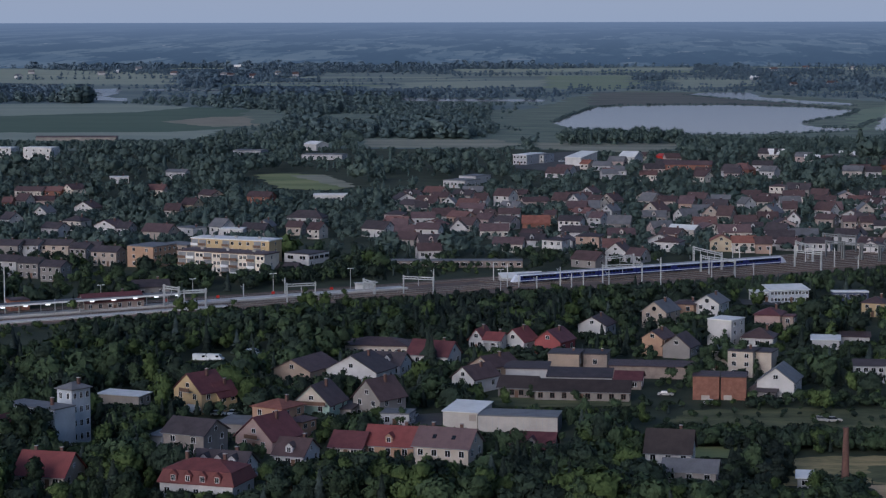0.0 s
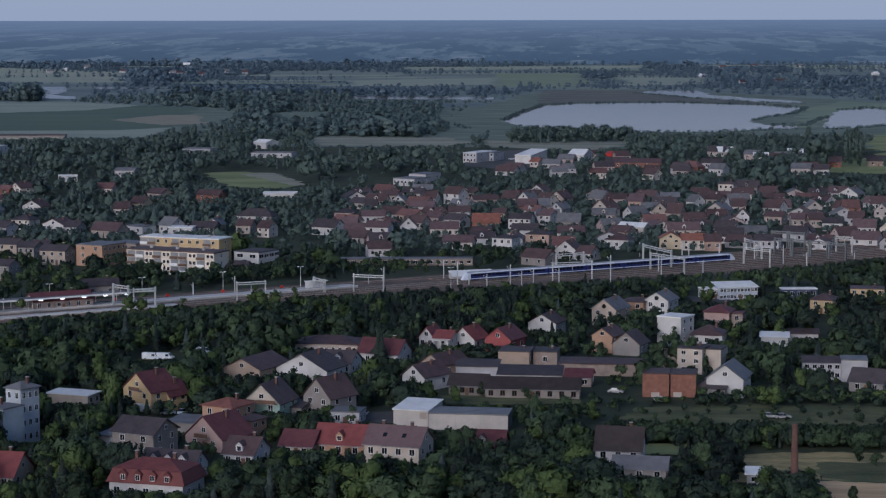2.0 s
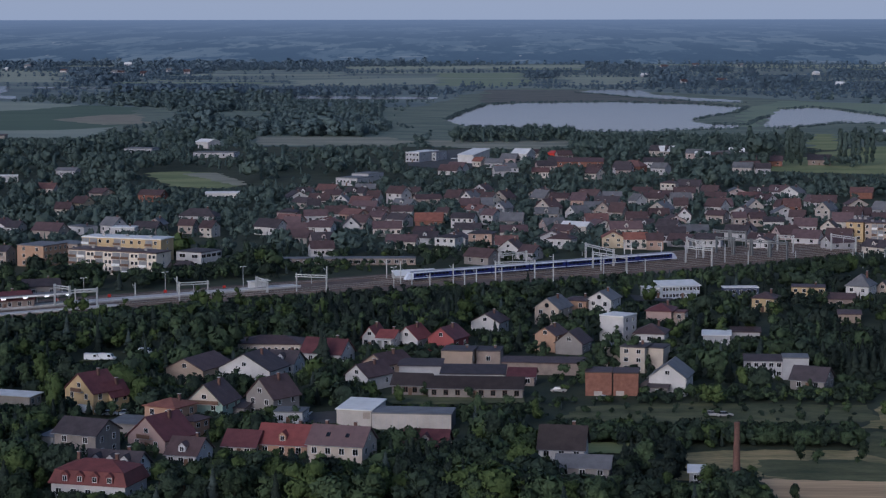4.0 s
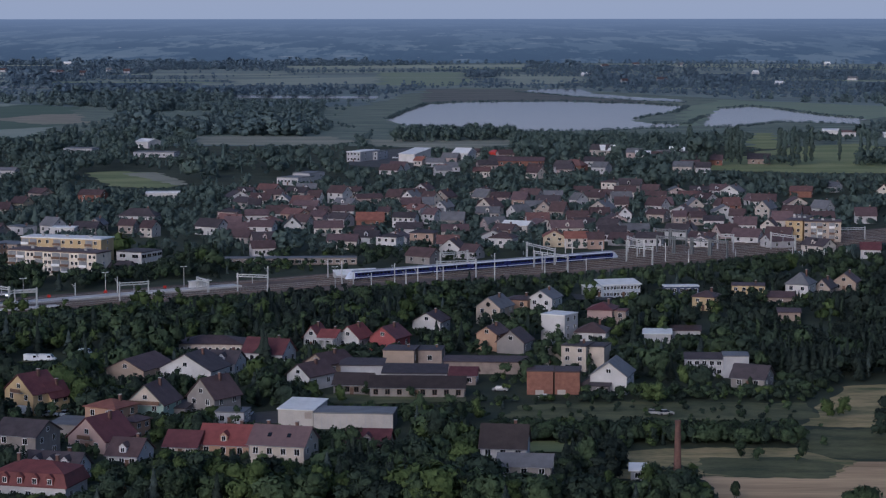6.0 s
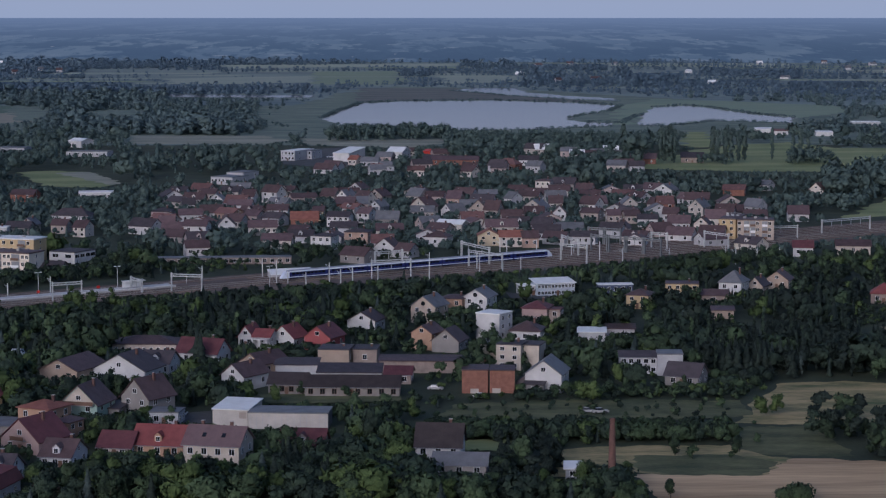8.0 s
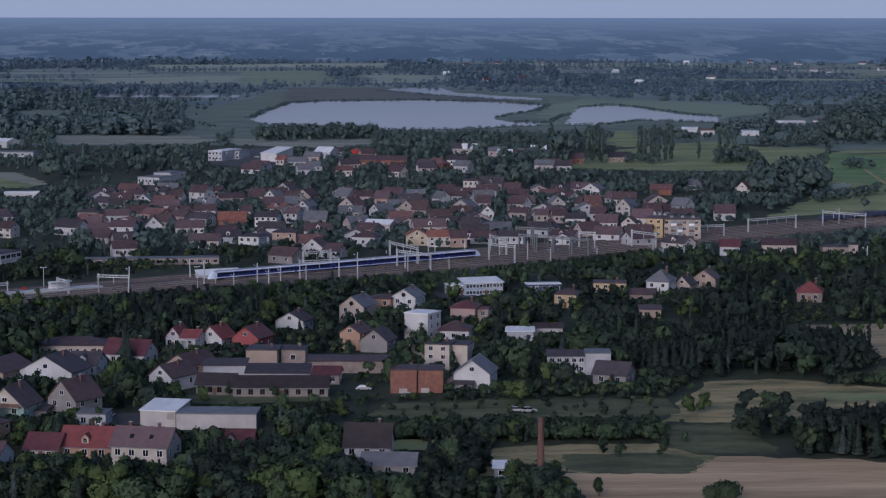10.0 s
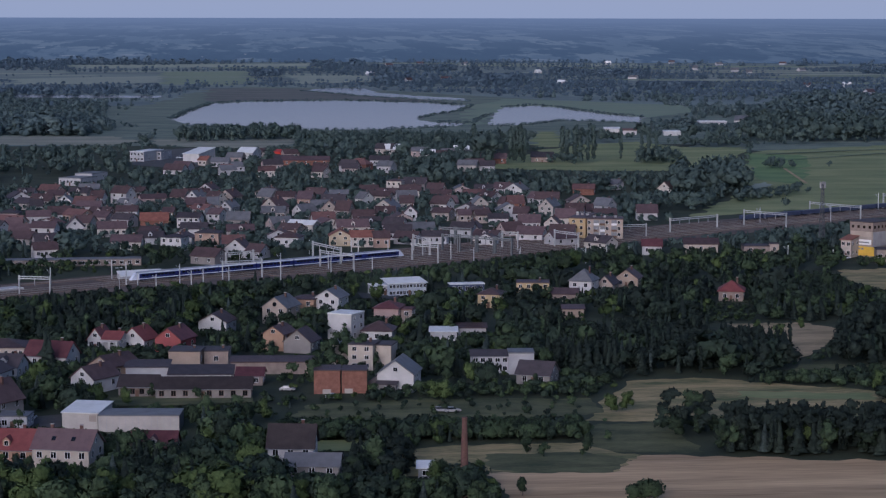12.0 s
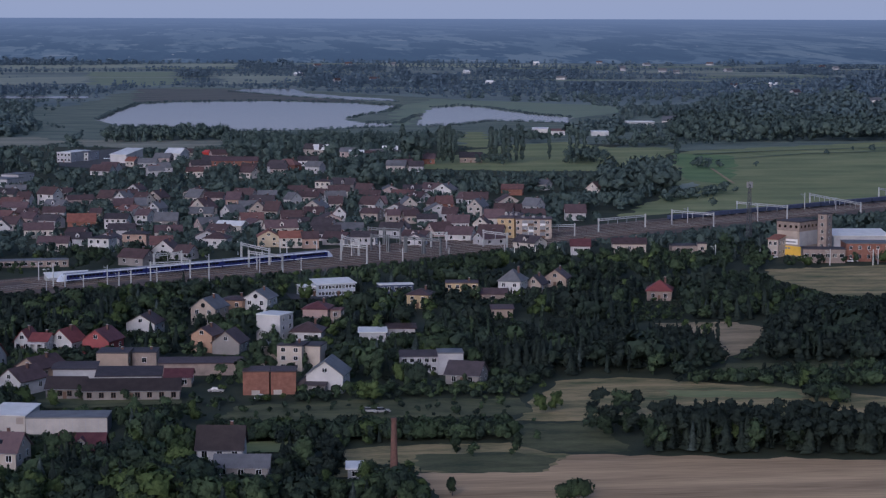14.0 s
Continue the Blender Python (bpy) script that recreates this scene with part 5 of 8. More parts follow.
house(137.6, 1055.6, -15, 7.3, 9, 4, 2.8, "white", "r_brown", "white village house with brown gabled roof", axis='x', cols=2, side_cols=1, door=False, low=3.3, storeys=1, group='village houses')
house(135.8, 1013.1, -15, 10.2, 9, 3.6, 3.2, "white", "v_maroon", "white village house with maroon tiled gabled roof", axis='x', cols=2, side_cols=1, door=False, low=3.3, storeys=1, group='village houses')
house(145.6, 1003.3, -15, 6.9, 9, 4, 3, "v_cream", "r_brown", "cream village house with brown gabled roof", axis='y', cols=2, side_cols=1, door=False, low=3.3, storeys=1, group='village houses')
house(186.3, 1096.4, -25, 8.9, 9, 4, 3.6, "pale", "r_grey", "pale grey village house with grey gabled roof", axis='x', cols=2, side_cols=1, door=False, low=3.3, storeys=1, group='village houses')
house(200.5, 1055.3, -15, 10.0, 9, 4, 3.6, "white", "v_maroon", "white village house with maroon tiled gabled roof", axis='x', cols=2, side_cols=1, door=False, low=3.3, storeys=1, group='village houses')
house(193.6, 1210.4, -5, 12.1, 9, 3.6, 2.4, "brick", "v_red", "red brick village house with red tiled gabled roof", axis='x', cols=0, side_cols=1, door=False, low=3.3, storeys=1, group='village houses')
house(241.6, 1205.9, -20, 9.6, 9, 3.6, 4, "v_cream", "r_brown", "cream village house with brown gabled roof", axis='y', cols=2, side_cols=1, door=False, low=3.3, storeys=1, group='village houses')
house(218.3, 1245.5, -15, 5.9, 9, 3.4, 2.4, "white", "r_grey", "white village house with grey gabled roof", axis='x', cols=2, side_cols=1, door=False, low=3.3, storeys=1, group='village houses')
house(48.7, 1353.5, -15, 9.1, 9, 4, 3, "v_cream", "r_brown", "cream village house with brown gabled roof", axis='x', cols=2, side_cols=1, door=False, low=3.3, storeys=1, group='village houses')
house(76.7, 1416.3, -10, 15.0, 9, 4, 4, "brick", "v_red", "red brick village house with red tiled hipped roof", axis='x', cols=2, side_cols=1, door=False, low=3.3, storeys=1, group='village houses', kind='hip')
house(14.8, 1363.8, -15, 10.3, 9, 4, 2.4, "v_cream", "v_red", "cream village house with red tiled gabled roof", axis='x', cols=2, side_cols=1, door=False, low=3.3, storeys=1, group='village houses')
house(-10.5, 1384.7, -15, 7.5, 9, 4, 2.4, "v_cream", "v_red", "cream village house with red tiled gabled roof", axis='x', cols=2, side_cols=1, door=False, low=3.3, storeys=1, group='village houses')
house(-25.8, 1468.1, -15, 6.4, 9, 4, 2.4, "v_beige", "r_orange", "beige village house with orange tiled gabled roof", axis='x', cols=2, side_cols=1, door=False, low=3.3, storeys=1, group='village houses')
house(85.1, 950.3, -5, 11.2, 9, 3.6, 2.08, "pale", "r_dark", "pale grey village house with dark gabled roof", axis='x', cols=4, side_cols=1, door=False, low=3.3, storeys=1, group='village houses')
house(100.6, 978.6, -15, 10.4, 9, 3.8, 3, "pale", "r_dark", "pale grey village house with dark gabled roof", axis='x', cols=2, side_cols=1, door=False, low=3.3, storeys=1, group='village houses')
house(105.4, 984.5, -15, 7.3, 9, 4, 3.2, "v_cream", "r_brown", "cream village house with brown gabled roof", axis='y', cols=2, side_cols=1, door=False, low=3.3, storeys=1, group='village houses')
house(-190.8, 1004.5, -30, 8.4, 9, 4, 3.4, "white", "r_grey", "white village house with grey gabled roof", axis='x', cols=2, side_cols=1, door=False, low=3.3, storeys=1, group='village houses')
house(-183.1, 991.3, -14, 11.4, 9, 4, 0.5, "white", "r_white", "white village house with white flat roof", axis='x', cols=2, side_cols=1, door=False, low=3.3, storeys=1, group='village houses', kind='flat')
house(-170.2, 1007.6, -15, 7.0, 9, 4, 3, "v_beige", "r_grey", "beige village house with grey gabled roof", axis='y', cols=2, side_cols=1, door=False, low=3.3, storeys=1, group='village houses')
house(-157.5, 1055.5, -10, 18.7, 9, 3.6, 3.6, "white", "r_dark", "white village house with dark hipped roof", axis='x', cols=4, side_cols=1, door=False, low=3.3, storeys=1, group='village houses', kind='hip')
house(-142.6, 987.6, -15, 6.2, 9, 4.6, 2.8, "v_cream", "r_brown", "cream village house with brown gabled roof", axis='x', cols=2, side_cols=1, door=False, low=3.3, storeys=2, group='village houses')
house(-115.3, 999.1, -12, 13.3, 9, 4, 3.2, "white", "r_dark", "white village house with dark gabled roof", axis='x', cols=2, side_cols=1, door=False, low=3.3, storeys=1, group='village houses')
house(-114.3, 1065.9, -8, 9.2, 9, 4.6, 2, "v_pink", "r_dark", "pink village house with dark hipped roof", axis='x', cols=2, side_cols=1, door=False, low=3.3, storeys=2, group='village houses', kind='hip')
house(-105.9, 1004.5, -15, 7.3, 9, 4, 3.8, "white", "v_maroon", "white village house with maroon tiled gabled roof", axis='x', cols=2, side_cols=1, door=False, low=3.3, storeys=1, group='village houses')
house(-200.5, 1173.0, -15, 13.6, 9, 4.6, 2.4, "brick", "r_brown", "red brick village house with brown gabled roof", axis='x', cols=2, side_cols=1, door=False, low=3.3, storeys=2, group='village houses')
house(-155.3, 1004.8, -15, 7.2, 9, 4, 2.4, "v_tan", "r_brown", "tan village house with brown gabled roof", axis='x', cols=2, side_cols=1, door=False, low=3.3, storeys=1, group='village houses')
house(-173.3, 998.0, -15, 11.5, 9, 3.6, 2.4, "grey", "r_dark", "grey village house with dark gabled roof", axis='x', cols=2, side_cols=1, door=False, low=3.3, storeys=1, group='village houses')
house(-343.3, 1218.2, -4, 17.0, 9, 3.6, 2.08, "v_cream", "r_brown", "cream village house with brown gabled roof", axis='x', cols=4, side_cols=1, door=False, low=3.3, storeys=1, group='village houses')
house(-329.7, 1219.0, -4, 11.2, 9, 3.6, 2.08, "brick", "v_red", "red brick village house with red tiled gabled roof", axis='x', cols=2, side_cols=1, door=False, low=3.3, storeys=1, group='village houses')
house(-318.2, 1219.0, -25, 11.2, 9, 4.6, 2.8, "v_cream", "r_brown", "cream village house with brown gabled roof", axis='y', cols=2, side_cols=1, door=False, low=3.3, storeys=2, group='village houses')
house(-326.7, 1146.7, -15, 7.0, 9, 4, 3.4, "v_cream", "r_brown", "cream village house with brown gabled roof", axis='x', cols=2, side_cols=1, door=False, low=3.3, storeys=1, group='village houses')
house(-319.5, 1154.4, -15, 14.1, 9, 3.4, 2.08, "v_tan", "r_brown", "tan village house with brown gabled roof", axis='x', cols=2, side_cols=1, door=False, low=3.3, storeys=1, group='village houses')
house(-264.6, 1018.0, -20, 10.4, 9, 4.8, 2.4, "v_cream", "r_dark", "cream village house with dark hipped roof", axis='x', cols=3, side_cols=1, door=False, low=3.3, storeys=2, group='village houses', kind='hip')
house(-267.6, 989.8, -15, 10.2, 9, 4.2, 2.24, "pale", "r_dark", "pale grey village house with dark gabled roof", axis='x', cols=2, side_cols=1, door=False, low=3.3, storeys=1, group='village houses')
house(-245.0, 1006.1, -35, 13.6, 9, 3.8, 2.6, "white", "r_brown", "white village house with brown gabled roof", axis='y', cols=2, side_cols=1, door=False, low=3.3, storeys=1, group='village houses')
house(-235.6, 998.2, -15, 6.5, 9, 3.6, 2.4, "pale", "r_dark", "pale grey village house with dark gabled roof", axis='x', cols=2, side_cols=1, door=False, low=3.3, storeys=1, group='village houses')
house(-215.5, 980.8, -15, 14.5, 9, 3.8, 3.2, "v_tan", "v_maroon", "tan village house with maroon tiled gabled roof", axis='x', cols=2, side_cols=1, door=False, low=3.3, storeys=1, group='village houses')
house(-204.9, 1000.2, -14, 11.6, 9, 3.6, 0.5, "white", "r_grey", "white village house with grey flat roof", axis='x', cols=2, side_cols=1, door=False, low=3.3, storeys=1, group='village houses', kind='flat')
house(-232.7, 1092.2, -15, 7.7, 9, 4, 3, "v_cream", "r_brown", "cream village house with brown gabled roof", axis='x', cols=2, side_cols=1, door=False, low=3.3, storeys=1, group='village houses')
house(-271.6, 1230.7, -15, 10.2, 9, 3.6, 2.72, "v_cream", "v_red", "cream village house with red tiled gabled roof", axis='x', cols=2, side_cols=1, door=False, low=3.3, storeys=1, group='village houses')
house(-230.2, 1127.0, -15, 8.3, 9, 4, 3, "v_yellow", "r_brown", "yellow village house with brown gabled roof", axis='x', cols=2, side_cols=1, door=False, low=3.3, storeys=1, group='village houses')
house(-280.6, 1102.9, -15, 11.6, 9, 4, 3, "white", "r_brown", "white village house with brown gabled roof", axis='y', cols=2, side_cols=1, door=False, low=3.3, storeys=1, group='village houses')
house(-302.4, 1036.6, -15, 7.0, 9, 4, 3, "white", "r_dark", "white village house with dark gabled roof", axis='x', cols=2, side_cols=1, door=False, low=3.3, storeys=1, group='village houses')
house(-296.0, 1075.0, -15, 7.2, 9, 4, 3, "pale", "r_grey", "pale grey village house with grey gabled roof", axis='y', cols=2, side_cols=1, door=False, low=3.3, storeys=1, group='village houses')
house(-332.5, 1135.3, -15, 4.9, 9, 4, 2.4, "brick", "v_red", "red brick village house with red tiled gabled roof", axis='x', cols=2, side_cols=1, door=False, low=3.3, storeys=1, group='village houses')
house(-316.5, 1323.6, -5, 11.7, 9, 4, 1, "white", "r_white", "white village house with white flat roof", axis='x', cols=2, side_cols=1, door=False, low=3.3, storeys=1, group='village houses', kind='flat')
house(-287.5, 1363.8, -15, 13.2, 9, 4.5, 1.6, "pale", "r_grey", "pale grey village house with grey gabled roof", axis='x', cols=2, side_cols=1, door=False, low=3.3, storeys=1, group='village houses')
house(-233.5, 1195.9, -15, 11.2, 9, 3.6, 2.4, "v_tan", "r_brown", "tan village house with brown gabled roof", axis='x', cols=2, side_cols=1, door=False, low=3.3, storeys=1, group='village houses')
house(-226.6, 898.2, -15, 8.1, 9, 4.5, 2.4, "white", "r_dark", "white village house with dark gabled roof", axis='x', cols=2, side_cols=1, door=False, low=3.3, storeys=1, group='village houses')

for i in range(190):   # the denser streets of the village between the larger houses
    rng = random.Random(900 + i)
    vy = rng.uniform(925, 1230)
    vx = rng.uniform(-0.115, 0.17) * vy
    if any(abs(vx - sum(p[0] for p in q) / len(q)) < 10.5 and abs(vy - sum(p[1] for p in q) / len(q)) < 14.5 for q, _, solid in OBSTACLES if solid):
        continue
    wall_kind = rng.choice(["pale", "v_beige", "white", "pale", "v_pink", "white", "v_cream"])
    roof_kind = rng.choice(["r_brown", "v_maroon", "r_dark", "r_grey", "r_brown", "v_red"])
    house(vx, vy, rng.uniform(-32, 14), rng.uniform(9, 13), 9, rng.uniform(2.5, 3.8), rng.uniform(2.2, 3.6), wall_kind, roof_kind,
          "rendered village house with pitched roof among gardens", axis=rng.choice("xxy"), dormers=i % 3 == 0, cols=2, side_cols=1, storeys=1, door=False, low=3.8, group="village houses", name="village_house")

# ---- far farms and field strips of the plain ----
rf = random.Random(77)
for i in range(16):
    fy = 3250 + 1550 * (i / 16) + rf.uniform(-30, 30)
    fx = rf.uniform(-0.30, 0.34) * fy
    fw, fd, sk = rf.uniform(50, 210), rf.uniform(20, 70) * fy / 2500, rf.uniform(-40, 40)
    if 1750 < fy < 3150 and -90 < fx * 2000 / fy < 420:
        continue
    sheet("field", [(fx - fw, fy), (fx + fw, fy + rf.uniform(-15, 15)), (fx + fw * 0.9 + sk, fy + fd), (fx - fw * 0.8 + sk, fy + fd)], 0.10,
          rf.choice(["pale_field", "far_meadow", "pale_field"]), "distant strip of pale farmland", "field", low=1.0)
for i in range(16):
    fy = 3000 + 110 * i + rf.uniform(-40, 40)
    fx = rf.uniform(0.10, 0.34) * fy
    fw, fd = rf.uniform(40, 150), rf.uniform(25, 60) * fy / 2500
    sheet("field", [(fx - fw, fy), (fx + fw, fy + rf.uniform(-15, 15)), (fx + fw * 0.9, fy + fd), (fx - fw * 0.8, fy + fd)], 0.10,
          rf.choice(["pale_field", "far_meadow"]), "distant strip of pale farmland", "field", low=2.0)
for i in range(110):
    fy = rf.uniform(1800, 4800)
    fx = rf.uniform(-0.30, 0.345) * fy
    if 1750 < fy < 3150 and -120 < fx * 2000 / fy < 470 or -0.13 < fx / fy < 0.05 or fx < 0 and fy < 3700:
        continue
    house(fx, fy, rf.uniform(-40, 30), rf.uniform(9, 15), 10, rf.uniform(3, 5), rf.uniform(2.5, 4), rf.choice(["white", "pale", "pale", "pale", "white"]), rf.choice(["r_grey", "r_brown", "r_white", "r_brown", "r_grey"]),
          "small far farmhouse among trees on the plain", cols=0, side_cols=0, storeys=1, chimneys=0, attic=False, door=False, low=3.6, group="far farmhouses", name="farmhouse")

for i in range(26):    # small houses along the lake road
    fy, side = rf.uniform(1370, 1600), rf.uniform(-0.06, 0.115)
    house(side * fy, fy, rf.uniform(-35, 20), rf.uniform(9, 14), 9, rf.uniform(3, 4.5), rf.uniform(2.5, 3.6), rf.choice(["v_cream", "pale", "white", "v_beige", "v_pink"]), rf.choice(["r_grey", "r_brown", "v_maroon", "r_white", "r_dark"]),
          "low rendered house among dark trees near the lake", cols=2, side_cols=0, storeys=1, chimneys=0, attic=False, door=False, low=2.6, group="houses by the lake road", name="farmhouse")

# ---- the railway ----
RAIL_TURN = 35.0
RAIL = pose(0, 849, 0, 0, 0, RAIL_TURN)    # x runs along the line, y across it


def on_rail(s, n, z=0.0):
    return RAIL @ Vector((s, n, z))


bed = [tuple(on_rail(a, b)[:2]) for a, b in ((-420, -14), (-130, -16), (-60, -26), (60, -36), (190, -24), (520, -22), (900, -20), (900, 26), (520, 30), (200, 30), (-60, 24), (-200, 26), (-420, 26))]
sheet("railway_bed", bed, 0.05 - 0.006 * len(SHEETS), "cinder", "rust-brown ballast bed of the railway yard", "railway bed", low=1.6)


def track(s0, s1, n):
    t = thing("railway_track", RAIL @ pose((s0 + s1) / 2, n, 0), "rusty railway track on brown ballast", "railway track", "tracks of the yard")
    half = (s1 - s0) / 2
    part("ballast_bank", Geo().add([(-half, -1.9, 0.085), (half, -1.9, 0.085), (half, 1.9, 0.085), (-half, 1.9, 0.085), (-half, -1.3, 0.35), (half, -1.3, 0.35), (half, 1.3, 0.35), (-half, 1.3, 0.35)],
                                   [(0, 1, 5, 4), (1, 2, 6, 5), (2, 3, 7, 6), (3, 0, 4, 7), (4, 5, 6, 7)]).data("ballast"), t)
    part("track_bed", Geo().box(-half, half, -1.28, 1.28, 0.352, 0.372).data("oiled"), t, "dark oily ballast between the rails")
    g = Geo()
    for i in range(int(half * 2 / 1.3)):
        g.box(-half + i * 1.3, -half + i * 1.3 + 0.26, -1.25, 1.25, 0.353, 0.42)
    tagged(part("sleeper_layer", g.data("concrete" if abs(n) < 6 else "brown_frame"), t), kind="stuff")
    for s in (-0.75, 0.75):
        part("rail", Geo().box(-half, half, s - 0.07, s + 0.07, 0.425, 0.58).data("rail"), t)


for n0 in (-3.0, 1.5):
    track(-420, 900, n0)
track(-60, 520, 6.5)
track(-60, 520, 11.5)
track(-420, 420, 16.5)
track(-40, 300, 21.5)
track(-420, 420, -8.5)
track(-20, 260, -13.5)
track(0, 200, -18.5)
track(10, 150, -23.5)


def portal(x0, y0, x1, y1, height, mat="steel", thick=1.3, label="pale steel catenary portal over the tracks"):
    """A catenary gantry: two posts and a lattice beam between two points of the ground."""
    span, turn = math.hypot(x1 - x0, y1 - y0), math.degrees(math.atan2(y1 - y0, x1 - x0))
    p = thing("catenary_portal", pose(x0, y0, 0, 0, 0, turn), label, "catenary portal", "catenary portals")
    for n in (0, span):
        g = Geo()
        for dy in (-0.26, 0.26):
            g.beam((n, dy, 0), (n, dy, height + 0.5), 0.17 * thick, 0.14 * thick)
        for k in range(int(height / 1.1)):
            a = 1 if k % 2 else -1
            g.beam((n, -0.26 * a, 0.3 + k * 1.1), (n, 0.26 * a, 1.3 + k * 1.1), 0.07)
        part("post", g.data(mat), p)
    g = Geo()
    for dz in (0.0, 0.8):
        for dy in (-0.25, 0.25):
            g.beam((-0.4, dy, height - 0.8 + dz), (span + 0.4, dy, height - 0.8 + dz), 0.12 * thick)
    steps = max(4, int(span / 1.2))
    for k in range(steps):
        a, b = span * k / steps, span * (k + 1) / steps
        lo, hi = height - 0.8, height
        g.beam((a, -0.25, lo if k % 2 else hi), (b, -0.25, hi if k % 2 else lo), 0.07)
    part("beam", g.data(mat), p)
    drops = max(2, int(span / 6))
    for k in range(1, drops):
        part("dropper", Geo().beam((span * k / drops, 0, height - 0.85), (span * k / drops, 0, height - 3.2), 0.12).data(mat), p)
    return p


def mast(x, y, height, arm=2.6):
    p = thing("catenary_mast", pose(x, y, 0, 0, 0, RAIL_TURN), "slim pale catenary mast beside the track", "catenary mast", "catenary masts")
    part("post", Geo().beam((0, 0, 0), (0, 0, height), 0.24, 0.18, 6).data("steel"), p)
    part("bracket", Geo().beam((0, 0, height - 1.2), (0, arm, height - 0.8), 0.06).beam((0, 0, height - 2.4), (0, arm, height - 0.85), 0.05).data("steel"), p)


def lamp_post(s, n, height=8.5):
    p = thing("lamp_post", RAIL @ pose(s, n, 0), "tall grey lamp post with two heads", "lamp post", "station lamp posts")
    part("post", Geo().beam((0, 0, 0), (0, 0, height), 0.14, 0.08, 6).data("steel"), p)
    part("crossbar", Geo().beam((-0.9, 0, height), (0.9, 0, height), 0.06).data("steel"), p)
    for sx in (-0.9, 0.9):
        part("lamp_head", Geo().box(sx - 0.4, sx + 0.4, -0.18, 0.18, height - 0.1, height + 0.12).data("frame"), p)


portal(-161.4, 739.1, -155.0, 733.6, 8.0)
portal(-155.3, 735.1, -146.6, 738.6, 6.6)
portal(-153.5, 735.6, -146.7, 740.0, 6.8)
portal(-120.7, 757.9, -111.1, 762.5, 6.6)
portal(-96.6, 788.1, -91.7, 779.9, 5.0)
portal(-81.2, 783.1, -69.9, 779.8, 6.8)
portal(-8.3, 822.4, 6.8, 827.8, 7.0)
portal(-7.3, 860.2, 3.7, 868.1, 6.2)
portal(28.6, 892.8, 39.1, 867.9, 7.0)
portal(30.5, 860.0, 43.2, 844.5, 7.0)
portal(69.4, 882.1, 79.2, 871.8, 7.2)
portal(72.7, 918.8, 78.1, 899.0, 7.0)
for x0, y0, x1, y1, bays in ((85.4, 918.8, 113.5, 896.7, 4), (87.1, 951.3, 101.2, 941.7, 2)):   # sidings: gantries of several bays, end to end
    for k in range(bays):
        xa, ya = x0 + (x1 - x0) * k / bays, y0 + (y1 - y0) * k / bays
        portal(xa, ya, xa + (x1 - x0) * (k + 0.9) / bays - (x1 - x0) * k / bays, ya + (y1 - y0) * 0.9 / bays, 7.2, "siding_steel", 2.2, "dark steel lattice gantry over the sidings")
portal(112.7, 930.0, 119.0, 925.4, 7.0)
portal(135.9, 929.9, 144.3, 916.3, 7.4)
portal(169.2, 970.6, 184.8, 973.1, 5.6)
portal(199.4, 989.9, 226.2, 1009.3, 6.4)
portal(241.6, 1019.2, 257.7, 1000.6, 7.6)
portal(289.2, 1075.6, 308.0, 1048.5, 6.6)
portal(338.6, 1111.0, 347.0, 1050.9, 7.6)
portal(392.2, 1156.6, 403.5, 1111.7, 6.6)
mast(-138.2, 767.3, 5.5)
mast(-124.2, 775.2, 6.9)
mast(-72.6, 812.0, 6.4)
mast(-50.6, 826.2, 7.6)
mast(-44.1, 806.6, 9.1)
mast(-39.9, 808.3, 4.7)
mast(-32.7, 799.7, 5.3)
mast(-24.2, 808.3, 7.9)
mast(-19.9, 808.3, 5.5)
mast(-15.5, 811.8, 6.0)
mast(-5.8, 811.7, 6.4)
mast(13.9, 820.5, 10.4)
mast(27.7, 910.1, 6.0)
mast(33.5, 854.1, 7.2)
mast(50.8, 848.3, 5.6)
mast(61.5, 914.4, 5.5)
mast(93.3, 865.7, 7.1)
mast(114.7, 884.0, 5.1)
mast(137.5, 879.8, 6.7)
mast(139.7, 867.5, 6.8)
mast(149.8, 875.6, 6.0)
mast(161.3, 888.0, 4.7)
mast(158.7, 946.2, 7.2)
mast(33.6, 829.5, 7.6)
mast(48.7, 914.4, 5.5)
mast(45.9, 916.7, 5.3)
mast(85.7, 884.1, 7.9)
mast(75.2, 899.0, 5.9)
mast(-196.0, 721.9, 5.3)
mast(-211.7, 715.1, 16.9)
mast(-187.4, 722.5, 2.1)
mast(222.4, 859.7, 7.7)
mast(240.8, 857.8, 5.9)
mast(331.9, 1097.9, 9.2)
mast(267.2, 846.9, 6.7)
mast(348.4, 1096.3, 6.9)
mast(284.8, 845.1, 6.7)
mast(288.2, 848.8, 6.3)
mast(252.1, 1029.8, 8.1)
mast(289.8, 1038.0, 8.7)
for s0, n0 in ((-116, 12.5), (-148, 12.5), (-180, 12.5), (-215, 12.5), (-70, -20)):
    lamp_post(s0, n0)

